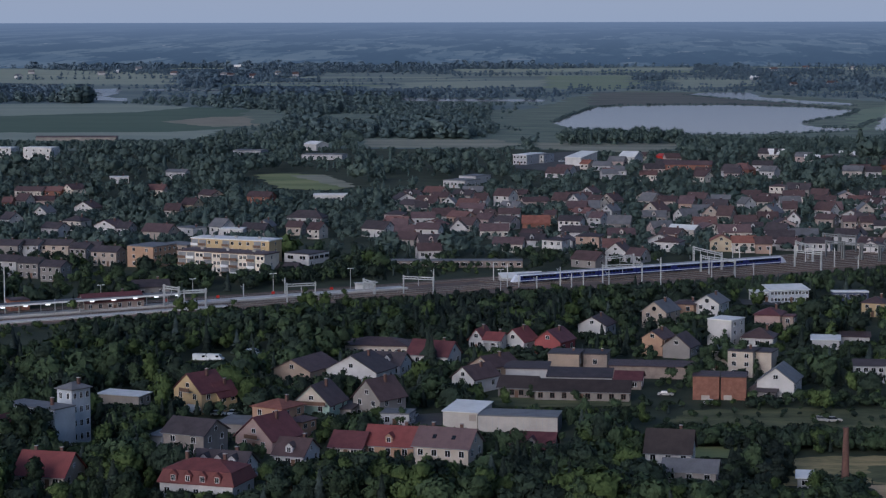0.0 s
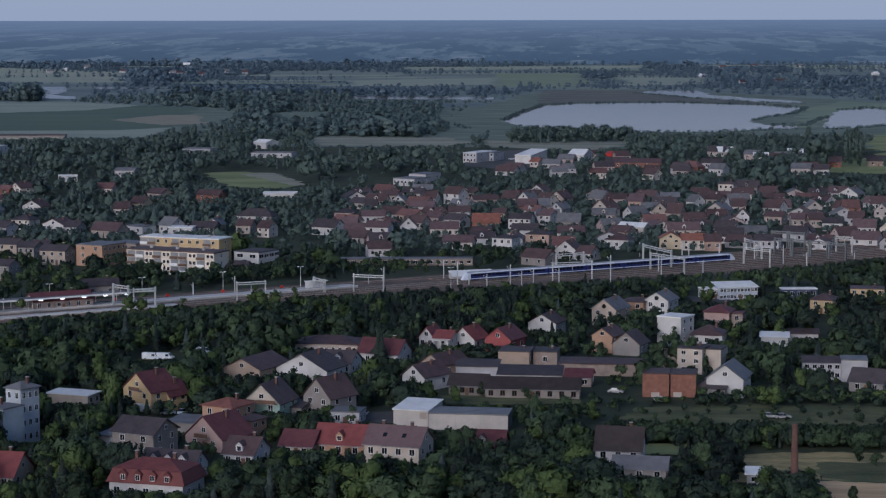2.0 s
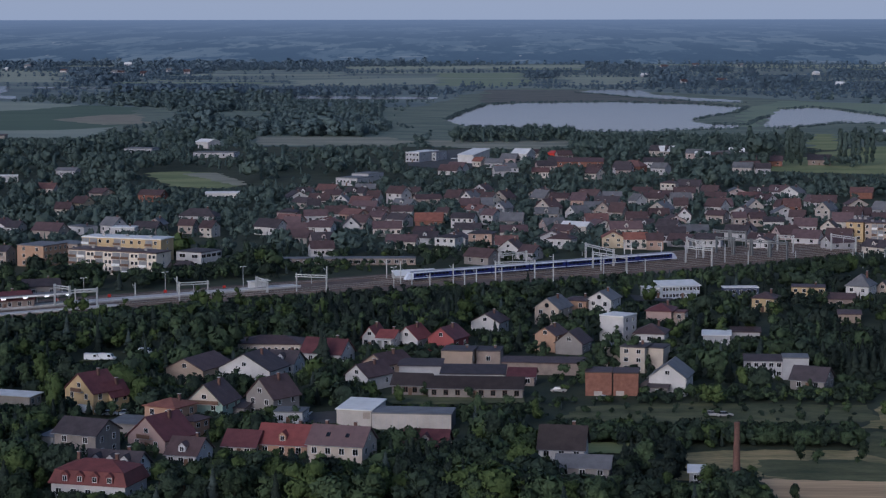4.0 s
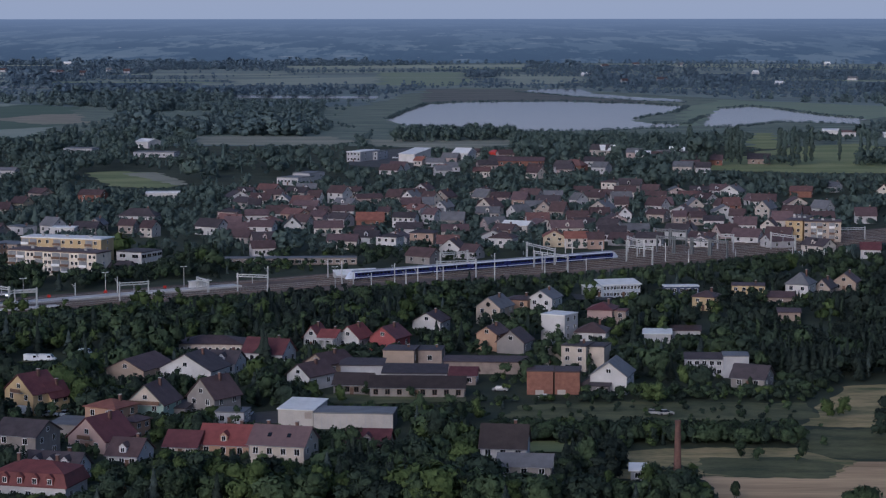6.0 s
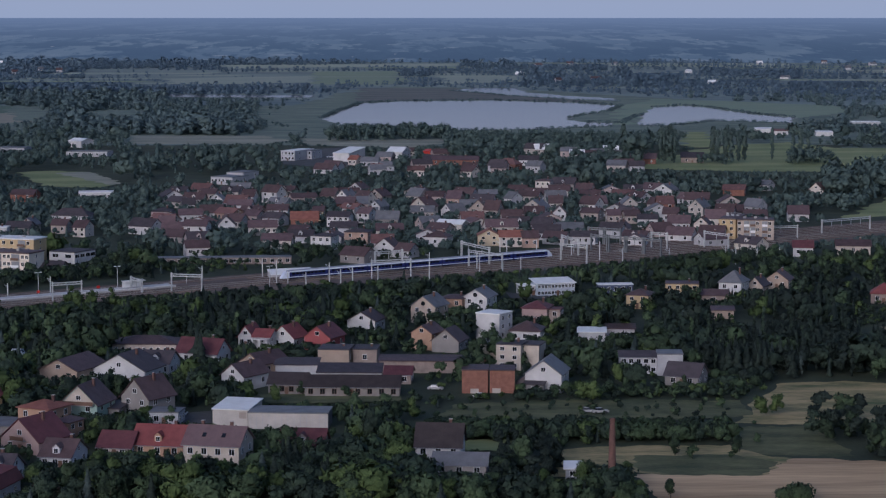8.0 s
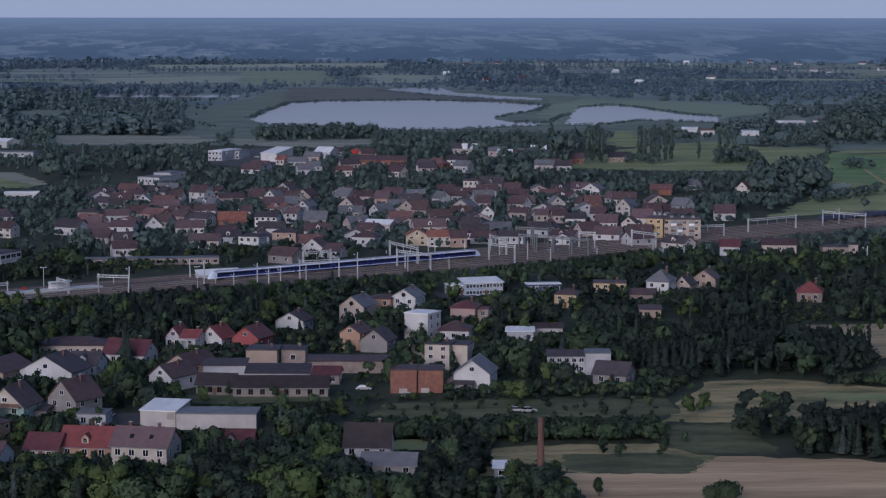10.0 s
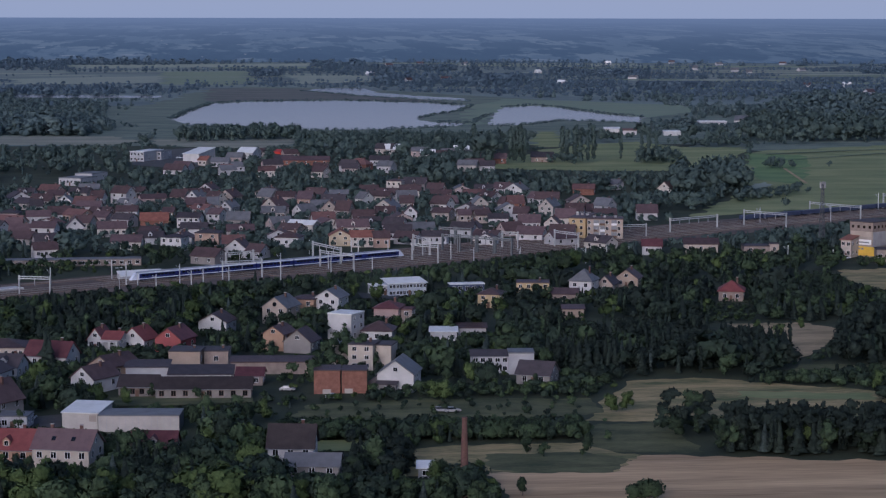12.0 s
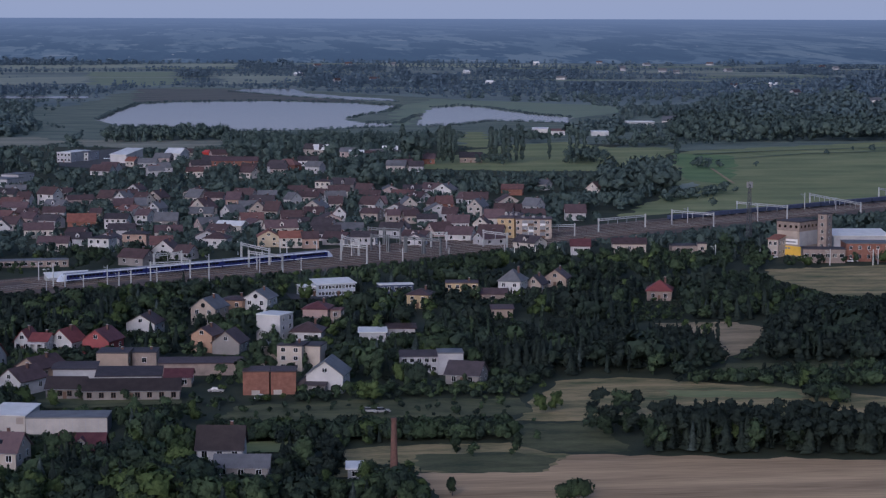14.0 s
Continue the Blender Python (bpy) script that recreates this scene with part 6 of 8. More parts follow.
# passenger train
def coach(parent, x, length, nose=0):
    half = length / 2 - 0.25
    c = part("coach", Geo().box(-half, half, -1.43, 1.43, 0.95, 2.15).data("train_blue"), parent, "dark blue coach body", at=pose(x, 0, 0))
    part("upper_body", Geo().box(-half, half, -1.41, 1.41, 2.153, 3.25).data("train_blue"), c)
    for s in (-1, 1):
        for k in range(9):
            w0 = -half + 1.2 + k * (2 * half - 2.4) / 9
            part("window", Geo().box(w0, w0 + 1.35, s * 1.44 - 0.03, s * 1.44 + 0.03, 2.25, 3.0).data("pane"), c)
        part("stripe", Geo().box(-half, half, s * 1.45 - 0.03, s * 1.45 + 0.03, 1.2, 1.5).data("train_white"), c, "white stripe")
        part("roof_edge", Geo().box(-half, half, s * 1.40 - 0.1, s * 1.40 + 0.08, 3.253, 3.7).data("train_white"), c, "white roof edge")
    part("roof", Geo().add([(-half, -1.28, 3.255), (half, -1.28, 3.255), (half, 1.28, 3.255), (-half, 1.28, 3.255), (-half, -0.8, 3.95), (half, -0.8, 3.95), (half, 0.8, 3.95), (-half, 0.8, 3.95)],
                           [(0, 1, 5, 4), (1, 2, 6, 5), (2, 3, 7, 6), (3, 0, 4, 7), (4, 5, 6, 7)]).data("train_grey"), c)
    for bx in (-half + 2.2, half - 2.2):
        part("bogie", Geo().box(bx - 1.6, bx + 1.6, -1.1, 1.1, 0.6, 0.945).data("black"), c)
    if nose:
        e = nose * half
        t = e + nose * 3.2
        part("nose", Geo().add([(e, -1.42, 0.95), (e, 1.42, 0.95), (e, 1.42, 3.3), (e, -1.42, 3.3), (t, -0.9, 0.95), (t, 0.9, 0.95), (t - nose * 0.5, 0.85, 1.9), (t - nose * 0.5, -0.85, 1.9), (e + nose * 0.9, 1.2, 3.5), (e + nose * 0.9, -1.2, 3.5)],
                               [(0, 1, 2, 3), (0, 4, 5, 1), (1, 5, 6, 8, 2), (0, 3, 9, 7, 4), (4, 7, 6, 5), (7, 9, 8, 6), (2, 8, 9, 3)]).data("train_white"), c, "white sloping train nose")


train = thing("passenger_train", RAIL @ pose(12, -3.0, 0.1), "long dark blue passenger train with white stripes on the track", "train")
for i in range(7):
    coach(train, -54.6 + i * 18.2, 18.2, -1 if i == 0 else 1 if i == 6 else 0)

# dark freight wagons further down the line
for i in range(13):
    w = thing("freight_wagon", RAIL @ pose(318 + i * 15, 16.5, 0.1), "dark open freight wagon on a siding", "freight wagon", "freight train")
    part("tub", Geo().box(-6.8, 6.8, -1.4, 1.4, 1.1, 3.0).data("navy"), w)
    for bx in (-4.6, 4.6):
        part("bogie", Geo().box(bx - 1.3, bx + 1.3, -1.1, 1.1, 0.5, 1.095).data("black"), w)

# station platforms
for s0, s1, n0, n1 in ((-420, -96, 4.2, 11.0), (-420, -176, -9.5, -5.2)):
    p = thing("station_platform", RAIL @ pose((s0 + s1) / 2, (n0 + n1) / 2, 0), "pale paved railway station platform", "platform")
    hl, hw = (s1 - s0) / 2, (n1 - n0) / 2
    part("platform_body", Geo().box(-hl, hl, -hw, hw, 0, 0.9).data("paving"), p)
    part("platform_edge", Geo().box(-hl, hl, -hw - 0.06, -hw + 0.5, 0.903, 0.94).data("frame"), p, "white platform edge")
canopy = thing("platform_canopy", RAIL @ pose(-270, 7.6, 0.9), "long white platform canopy with lit lamps", "canopy")
part("canopy_roof", Geo().box(-82, 82, -3.2, 3.2, 3.5, 3.8).data("r_grey"), canopy)
part("fascia", Geo().box(-82, 82, -3.32, -3.21, 3.3, 3.9).data("r_white"), canopy, "bright white canopy edge")
for i in range(21):
    part("column", Geo().beam((-78 + i * 7.8, 0, 0), (-78 + i * 7.8, 0, 3.49), 0.16, 0.16, 6).data("steel"), canopy)
    part("lamp", Geo().box(-80 + i * 8.0, -78.6 + i * 8.0, -3.1, -2.7, 2.9, 3.25).data("lamp"), canopy, "glowing platform lamp")
shelter = thing("platform_shelter", RAIL @ pose(-112, 7.5, 0.9), "small white platform shelter", "shelter")
part("shelter_wall", Geo().box(-4, 4, 1.2, 1.4, 0, 2.4).data("frame"), shelter)
part("shelter_roof", Geo().box(-4.3, 4.3, -1.4, 1.6, 2.403, 2.6).data("r_white"), shelter)
for i, s0 in enumerate((-126, -150, -172, -192)):
    k = thing("platform_kiosk", RAIL @ pose(s0, 8.5, 0.9), "small red timetable stand on the platform", "stand", "platform stands")
    part("panel", Geo().box(-0.6, 0.6, -0.1, 0.1, 0.6, 1.6).data("red_paint"), k)
    part("leg", Geo().box(-1.1, -1.0, -0.05, 0.05, 0, 0.497).data("steel"), k)
    part("leg", Geo().box(1.0, 1.1, -0.05, 0.05, 0, 0.497).data("steel"), k)

# tall factory chimney of brick
stack = thing("brick_chimney", pose(46.2, 446, 0), "tall slender red brick factory chimney", "chimney")
part("shaft", Geo().beam((0, 0, 0), (0, 0, 15.4), 1.0, 0.55, 14).data("chimney"), stack)
part("crown", Geo().beam((0, 0, 15.4), (0, 0, 16.0), 0.62, 0.62, 14).data("chimney"), stack)
part("plinth", Geo().box(-1.4, 1.4, -1.4, 1.4, 0, 1.2).data("oldbrick"), stack)

# telecom tower
tower = thing("telecom_tower", pose(253.3, 921.0, 0, 0, 0, 20), "dark lattice telecom tower with white antennas", "telecom tower")
g = Geo()
for a in range(3):
    x0, y0 = math.cos(a * 2.094), math.sin(a * 2.094)
    g.beam((1.5 * x0, 1.5 * y0, 0), (0.6 * x0, 0.6 * y0, 28.0), 0.2, 0.15)
    x1, y1 = math.cos((a + 1) * 2.094), math.sin((a + 1) * 2.094)
    for k in range(16):
        r0, r1 = 1.5 - 0.9 * k / 16, 1.5 - 0.9 * (k + 1) / 16
        z0, z1 = k * 28.0 / 16, (k + 1) * 28.0 / 16
        g.beam((r0 * x0, r0 * y0, z0), (r1 * x1, r1 * y1, z1), 0.10)
        g.beam((r0 * x0, r0 * y0, z0), (r0 * x1, r0 * y1, z0), 0.09)
part("lattice", g.data("tower_steel"), tower)
for a in range(3):
    x0, y0 = math.cos(a * 2.094 - 1.2), math.sin(a * 2.094 - 1.2)
    part("antenna", Geo().box(x0 * 1.1 - 0.35, x0 * 1.1 + 0.35, y0 * 1.1 - 0.25, y0 * 1.1 + 0.25, 28.0 - 1.8, 28.0 + 0.9).data("concrete"), tower)

# backdrop: the last of the plain, out to the horizon
bd = bpy.data.materials.new("hazy_plain")
bd.use_nodes = True
bn, bl = bd.node_tree.nodes, bd.node_tree.links
bn.remove(bn["Principled BSDF"])
em = bn.new("ShaderNodeEmission")
bgeo = bn.new("ShaderNodeNewGeometry")
sep = bn.new("ShaderNodeSeparateXYZ")
bl.new(bgeo.outputs["Position"], sep.inputs["Vector"])
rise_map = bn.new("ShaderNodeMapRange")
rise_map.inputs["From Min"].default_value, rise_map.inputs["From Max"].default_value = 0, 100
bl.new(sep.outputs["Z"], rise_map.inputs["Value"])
# woods and fields painted on an upright arc, narrowed towards the horizon to fit the camera's view
def plain_math(op, a, b):
    n = bn.new("ShaderNodeMath")
    n.operation = op
    for k, v in enumerate((a, b)):
        if isinstance(v, (int, float)):
            n.inputs[k].default_value = v
        else:
            bl.new(v, n.inputs[k])
    return n.outputs[0]


reach = plain_math("DIVIDE", EYE, plain_math("SUBTRACT", EYE * 1.012, sep.outputs["Z"]))


def plain_noise(across, deep, detail, shift):
    at = bn.new("ShaderNodeCombineXYZ")
    bl.new(plain_math("DIVIDE", plain_math("MULTIPLY", sep.outputs["X"], plain_math("POWER", reach, 0.3)), across), at.inputs["X"])
    bl.new(plain_math("MULTIPLY", plain_math("LOGARITHM", reach, math.e), 4900 / deep), at.inputs["Y"])
    at.inputs["Z"].default_value = shift
    n = bn.new("ShaderNodeTexNoise")
    n.inputs["Scale"].default_value, n.inputs["Detail"].default_value, n.inputs["Roughness"].default_value = 1.0, detail, 0.6
    bl.new(at.outputs["Vector"], n.inputs["Vector"])
    return n.outputs["Fac"]


def between(value, a, b):
    n = bn.new("ShaderNodeMapRange")
    n.interpolation_type = "SMOOTHSTEP"
    n.inputs["From Min"].default_value, n.inputs["From Max"].default_value = a, b
    bl.new(value, n.inputs["Value"])
    return n.outputs["Result"]


def blend(a, b, fac):
    n = bn.new("ShaderNodeMix")
    n.data_type = "RGBA"
    for key, v in (("A", a), ("B", b)):
        if isinstance(v, tuple):
            n.inputs[key].default_value = v
        else:
            bl.new(v, n.inputs[key])
    bl.new(fac, n.inputs["Factor"])
    return n.outputs["Result"]


# glowing land colours with haze painted in, paler towards the horizon
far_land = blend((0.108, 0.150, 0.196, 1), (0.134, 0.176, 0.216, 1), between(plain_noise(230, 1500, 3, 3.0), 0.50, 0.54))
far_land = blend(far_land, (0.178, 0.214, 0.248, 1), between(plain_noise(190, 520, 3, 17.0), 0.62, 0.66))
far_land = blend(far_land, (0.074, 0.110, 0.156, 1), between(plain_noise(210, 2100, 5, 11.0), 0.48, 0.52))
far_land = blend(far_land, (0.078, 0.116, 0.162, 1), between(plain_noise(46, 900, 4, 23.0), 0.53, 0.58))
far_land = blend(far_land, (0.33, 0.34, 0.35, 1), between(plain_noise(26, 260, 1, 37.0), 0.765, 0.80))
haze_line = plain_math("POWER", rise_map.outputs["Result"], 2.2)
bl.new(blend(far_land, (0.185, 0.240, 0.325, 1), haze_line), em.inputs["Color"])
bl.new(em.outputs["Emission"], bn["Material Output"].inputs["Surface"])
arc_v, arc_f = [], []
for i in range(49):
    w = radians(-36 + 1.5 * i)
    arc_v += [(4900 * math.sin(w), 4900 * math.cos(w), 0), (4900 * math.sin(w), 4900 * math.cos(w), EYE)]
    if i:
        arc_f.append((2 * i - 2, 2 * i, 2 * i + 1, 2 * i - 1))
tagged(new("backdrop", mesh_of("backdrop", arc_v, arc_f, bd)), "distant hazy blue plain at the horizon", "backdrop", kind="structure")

# backdrop: the overcast sky low over the horizon
sb = bpy.data.materials.new("low_overcast")
sb.use_nodes = True
sn, sl = sb.node_tree.nodes, sb.node_tree.links
sn.remove(sn["Principled BSDF"])
sem, sgeo, ssep, sgrad, smix = (sn.new(k) for k in ("ShaderNodeEmission", "ShaderNodeNewGeometry", "ShaderNodeSeparateXYZ", "ShaderNodeMapRange", "ShaderNodeMix"))
sgrad.inputs["From Min"].default_value, sgrad.inputs["From Max"].default_value = EYE, EYE + 300
smix.data_type = "RGBA"
smix.inputs["A"].default_value, smix.inputs["B"].default_value = (0.405, 0.450, 0.515, 1), (0.47, 0.46, 0.475, 1)
sl.new(sgeo.outputs["Position"], ssep.inputs["Vector"])
sl.new(ssep.outputs["Z"], sgrad.inputs["Value"])
sl.new(sgrad.outputs["Result"], smix.inputs["Factor"])
sl.new(smix.outputs["Result"], sem.inputs["Color"])
sl.new(sem.outputs["Emission"], sn["Material Output"].inputs["Surface"])
sky_v, sky_f = [], []
for i in range(49):
    w = radians(-36 + 1.5 * i)
    sky_v += [(4930 * math.sin(w), 4930 * math.cos(w), EYE - 4), (4930 * math.sin(w), 4930 * math.cos(w), EYE + 900)]
    if i:
        sky_f.append((2 * i - 2, 2 * i, 2 * i + 1, 2 * i - 1))
tagged(new("sky_backdrop", mesh_of("sky_backdrop", sky_v, sky_f, sb)), "pale blue-grey overcast sky above the horizon", "sky", kind="structure")


# ---- parked vehicles ----
M["car_dark"] = material("dark_car_paint", (0.03, 0.032, 0.04), (0.05, 0.052, 0.06), 2.0, 0.3, 0.3)


def wheels(c, xs, w):
    for x in xs:
        for y in (-w, w):
            part("wheel", Geo().beam((x, y - 0.1, 0.32), (x, y + 0.1, 0.32), 0.32, 0.32, 10).data("black"), c)


def car(x, y, yaw, mat, label):
    c = thing("car", pose(x, y, 0.1, 0, 0, yaw), label, "car")
    side = [(-2.1, 0.35), (2.1, 0.35), (2.15, 0.75), (1.3, 0.92), (-1.6, 0.95), (-2.15, 0.8)]
    k = len(side)
    v = [(a, s * 0.85, b) for s in (-1, 1) for a, b in side]
    part("body", (v, [tuple(range(k)), tuple(range(2 * k - 1, k - 1, -1))] + [(i, k + i, k + (i + 1) % k, (i + 1) % k) for i in range(k)], mat), c)
    part("cabin", Geo().add([(-1.55, -0.78, 0.955), (1.0, -0.78, 0.93), (1.0, 0.78, 0.93), (-1.55, 0.78, 0.955), (-1.1, -0.62, 1.42), (0.35, -0.62, 1.42), (0.35, 0.62, 1.42), (-1.1, 0.62, 1.42)],
                            [(0, 1, 5, 4), (1, 2, 6, 5), (2, 3, 7, 6), (3, 0, 4, 7), (4, 5, 6, 7)]).data("pane"), c)
    part("car_roof", Geo().box(-1.1, 0.35, -0.62, 0.62, 1.423, 1.47).data(mat), c)
    wheels(c, (-1.3, 1.35), 0.8)


def van(x, y, yaw, mat, label):
    c = thing("van", pose(x, y, 0.1, 0, 0, yaw), label if "van" in label else label.replace("car", "van"), "van")
    side = [(-2.6, 0.4), (2.6, 0.4), (2.65, 1.0), (1.9, 1.25), (1.3, 2.15), (-2.6, 2.2)]
    k = len(side)
    v = [(a, s * 0.95, b) for s in (-1, 1) for a, b in side]
    part("body", (v, [tuple(range(k)), tuple(range(2 * k - 1, k - 1, -1))] + [(i, k + i, k + (i + 1) % k, (i + 1) % k) for i in range(k)], mat), c)
    part("windscreen", Geo().slab([(1.32, -0.8, 2.14), (1.88, -0.8, 1.33), (1.88, 0.8, 1.33), (1.32, 0.8, 2.14)], -0.03).data("pane"), c)
    for s in (-0.96, 0.96):
        part("side_window", Geo().box(0.4, 1.3, s - 0.01, s + 0.01, 1.3, 1.9).data("pane"), c)
    wheels(c, (-1.6, 1.7), 0.9)


van(-124.9, 622.5, -10, "car_white", "white parked car on a yard")
van(-120.8, 622.5, -8, "car_white", "white parked car on a yard")
van(-111.5, 633.1, -15, "car_white", "white parked car on a yard")
car(-55.5, 539.0, 20, "car_white", "white parked car on a yard")
car(-53.2, 535.9, 80, "car_white", "white parked car on a yard")
car(-103.3, 534.5, 10, "car_white", "white parked car on a yard")
car(-99.6, 536.0, 80, "car_white", "white parked car on a yard")
van(-109.6, 537.6, -10, "car_white", "white parked van beside a yard")
car(-77.4, 466.7, -20, "car_white", "white parked car on a yard")
car(-75.7, 467.9, -20, "car_white", "white parked car on a yard")
car(23.2, 559.2, -30, "car_white", "white parked car on a yard")
# the three concrete-coloured cars stand in for a pale tarp and a stone heap
car(11.3, 572.2, -10, "concrete", "pale grey car shape in place of a small tarp")
car(49.4, 538.0, 0, "concrete", "pale grey car shape in place of a stone heap")
car(52.5, 537.2, 10, "concrete", "pale grey car shape in place of a stone heap")
van(-61.4, 1575.6, 30, "car_white", "white parked car on a yard")
van(-57.0, 1556.2, 10, "car_white", "white parked car on a yard")
car(-45.5, 1543.5, 15, "car_white", "white parked car on a yard")
car(-37.4, 1512.6, 20, "car_white", "white parked car on a yard")
car(-102.7, 893.3, 0, "car_white", "white parked car on a yard")
car(-106.4, 884.9, 0, "car_white", "white parked car on a yard")
car(41.1, 685.0, 20, "car_white", "white parked car on a yard")
car(39.0, 678.8, 20, "car_dark", "dark parked car beside a house")
van(245.2, 870.0, 10, "blue_paint", "blue parked van at the mill")
car(250.6, 873.7, 10, "car_white", "white parked car on a yard")
car(285.9, 861.6, 0, "car_white", "white parked car on a yard")
car(279.7, 855.9, 0, "car_white", "white parked car on a yard")
car(-188.1, 820.9, 15, "car_white", "white parked car on a yard")
car(-187.2, 832.2, 15, "car_dark", "dark parked car near flats")
van(-129.7, 586.5, 0, "car_white", "white parked car on a yard")
van(-127.5, 589.6, 0, "car_white", "white parked car on a yard")


# ---- trees ----
def ico(sub):
    bm = bmesh.new()
    bmesh.ops.create_icosphere(bm, subdivisions=sub, radius=1.0)
    v = np.array([p.co[:] for p in bm.verts])
    f = np.array([[p.index for p in q.verts] for q in bm.faces])
    bm.free()
    return v, f


ICO = {1: ico(1), 2: ico(2)}


def unit(v):
    return v / np.maximum(np.linalg.norm(v, axis=1), 1e-6)[:, None]


def lumps(rs, centres, radii, sub, rough):
    vs, fs, ns, k = [], [], [], 0
    v0, f0 = ICO[sub]
    for c, r in zip(centres, radii):
        v = v0 * (1 + rs.uniform(-rough, rough, (len(v0), 1))) * r + c
        vs.append(v)
        fs.append(f0 + k)
        ns.append(v0)
        k += len(v)
    return np.concatenate(vs), np.concatenate(fs), np.concatenate(ns)


def leaf_cards(rs, centres, radii, count, size):
    """Small tilted leaf clumps over the surface of the lumps; their shading follows the round of the lump."""
    pick = rs.integers(0, len(centres), count)
    n = rs.normal(size=(count, 3))
    n[:, 2] = np.where(rs.uniform(size=count) < 0.75, np.abs(n[:, 2]), n[:, 2])
    n = unit(n)
    p = centres[pick] + n * radii[pick] * rs.uniform(0.72, 1.12, (count, 1))
    m = unit(n + rs.normal(size=(count, 3)) * 0.45)
    a = unit(np.cross(m, rs.normal(size=(count, 3))))
    b = np.cross(m, a)
    s = size * rs.uniform(0.6, 1.5, (count, 1))
    v = np.stack([p - a * s - b * s * 0.5, p + a * s - b * s * 0.5, p + b * s], 1).reshape(-1, 3)
    return v, np.arange(count)[:, None] * 3 + np.array([[0, 1, 2]]), np.repeat(unit(n * 0.6 + m * 0.55), 3, axis=0)


def join(parts, middle=0.5):
    """One crown from its parts: faces turned outwards, shading blended with the round of the whole crown."""
    vs, fs, ns, k = [], [], [], 0
    for v, f, n in parts:
        vs.append(v)
        fs.append(f + k)
        ns.append(n)
        k += len(v)
    v, f, n = np.concatenate(vs), np.concatenate(fs), np.concatenate(ns)
    n = unit(unit(n) * 0.7 + unit(v - np.array([[0, 0, middle]])) * 0.5)
    face = np.cross(v[f[:, 1]] - v[f[:, 0]], v[f[:, 2]] - v[f[:, 0]])
    wrong = (face * (n[f[:, 0]] + n[f[:, 1]] + n[f[:, 2]])).sum(1) < 0
    f[wrong] = f[wrong][:, ::-1]
    return v, f, n


def crown(seed, shape, detail):
    """A crown for a tree 1 high: centres of clumps inside an uneven outline."""
    rs = np.random.default_rng(seed)
    if shape == "spruce":
        parts = []
        tiers = {0: 10, 1: 8, 2: 6, 3: 3}[detail]
        for i in range(tiers):
            z = 0.10 + 0.78 * i / tiers
            r = 0.23 * (1 - i / tiers) ** 0.9 + 0.02
            sides = {0: 12, 1: 9, 2: 7, 3: 5}[detail]
            w = np.arange(sides) / sides * 2 * np.pi + rs.uniform(0, 1)
            rr = r * rs.uniform(0.5, 1.3, sides)
            ring = np.stack([rr * np.cos(w), rr * np.sin(w), z - rs.uniform(0, 0.05, sides)], 1)
            top = np.array([[0, 0, z + 1.5 * 0.78 / tiers + 0.03]])
            f = np.array([[j, (j + 1) % sides, sides] for j in range(sides)])
            out = np.concatenate([np.stack([np.cos(w), np.sin(w), np.full(sides, 0.45)], 1), np.array([[0, 0, 1.0]])])
            parts.append((np.concatenate([ring, top]), f, out))
        c = np.stack([np.zeros(8), np.zeros(8), np.linspace(0.15, 0.85, 8)], 1)
        r = (0.20 * (1 - np.linspace(0.02, 0.9, 8)))[:, None] * np.array([[1, 1, 0.4]])
        if detail < 2:
            parts.append(leaf_cards(rs, c, r, 620 if detail == 0 else 190, 0.032 if detail == 0 else 0.05))
        return join(parts)
    if shape == "far":
        # a wide crown seen from kilometres away: stacked clumps down to the ground
        k = 3 if detail == 3 else 2
        z = np.linspace(0.22, 0.74, k)
        c = np.stack([rs.uniform(-0.14, 0.14, k), rs.uniform(-0.14, 0.14, k), z], 1)
        r = np.linspace(0.46, 0.25, k)[:, None] * rs.uniform(0.8, 1.2, (k, 1)) * np.array([[1, 1, 0.8]])
        return join([lumps(rs, c, r * 0.64, 1, 0.3), leaf_cards(rs, c, r, 44 if detail == 3 else 20, 0.12 if detail == 3 else 0.16)])
    count = {0: 16, 1: 9, 2: 6, 3: 3}[detail]
    u = rs.uniform(0, 1, count)
    w = rs.uniform(0, 2 * np.pi, count)
    if shape == "poplar":
        z = np.linspace(0.16, 0.92, count) + rs.uniform(-0.03, 0.03, count)
        rad = 0.012 + 0.02 * u
        r = (0.032 + 0.034 * np.sin(np.pi * np.clip(z * 0.95, 0, 1)))[:, None] * np.array([[1, 1, 1.7]])
    elif shape == "pine":
        z = 0.62 + 0.28 * u
        rad = 0.20 * rs.uniform(0.1, 1, count)
        r = rs.uniform(0.08, 0.14, (count, 1)) * np.array([[1.2, 1.2, 0.8]])
    elif shape == "bush":
        z = 0.35 + 0.35 * u
        rad = 0.45 * rs.uniform(0.1, 1, count)
        r = rs.uniform(0.25, 0.42, (count, 1)) * np.array([[1.1, 1.1, 0.85]])
    else:
        z = 0.26 + 0.60 * u
        span = 0.28 * np.sqrt(np.clip(1 - ((z - 0.50) / 0.48) ** 2, 0.05, 1))
        rad = span * rs.uniform(0.25, 1.0, count)
        r = rs.uniform(0.11, 0.19, (count, 1)) * np.array([[1.1, 1.1, 0.95]]) * {0: 1.0, 1: 1.12, 2: 1.25, 3: 1.4}[detail]
    c = np.stack([rad * np.cos(w), rad * np.sin(w), z], 1)
    if shape == "tree" and detail < 3:
        c[0], r[0] = (0, 0, 0.55), (0.2, 0.2, 0.24)
    parts = [lumps(rs, c, r * 0.72, 1, 0.3)]
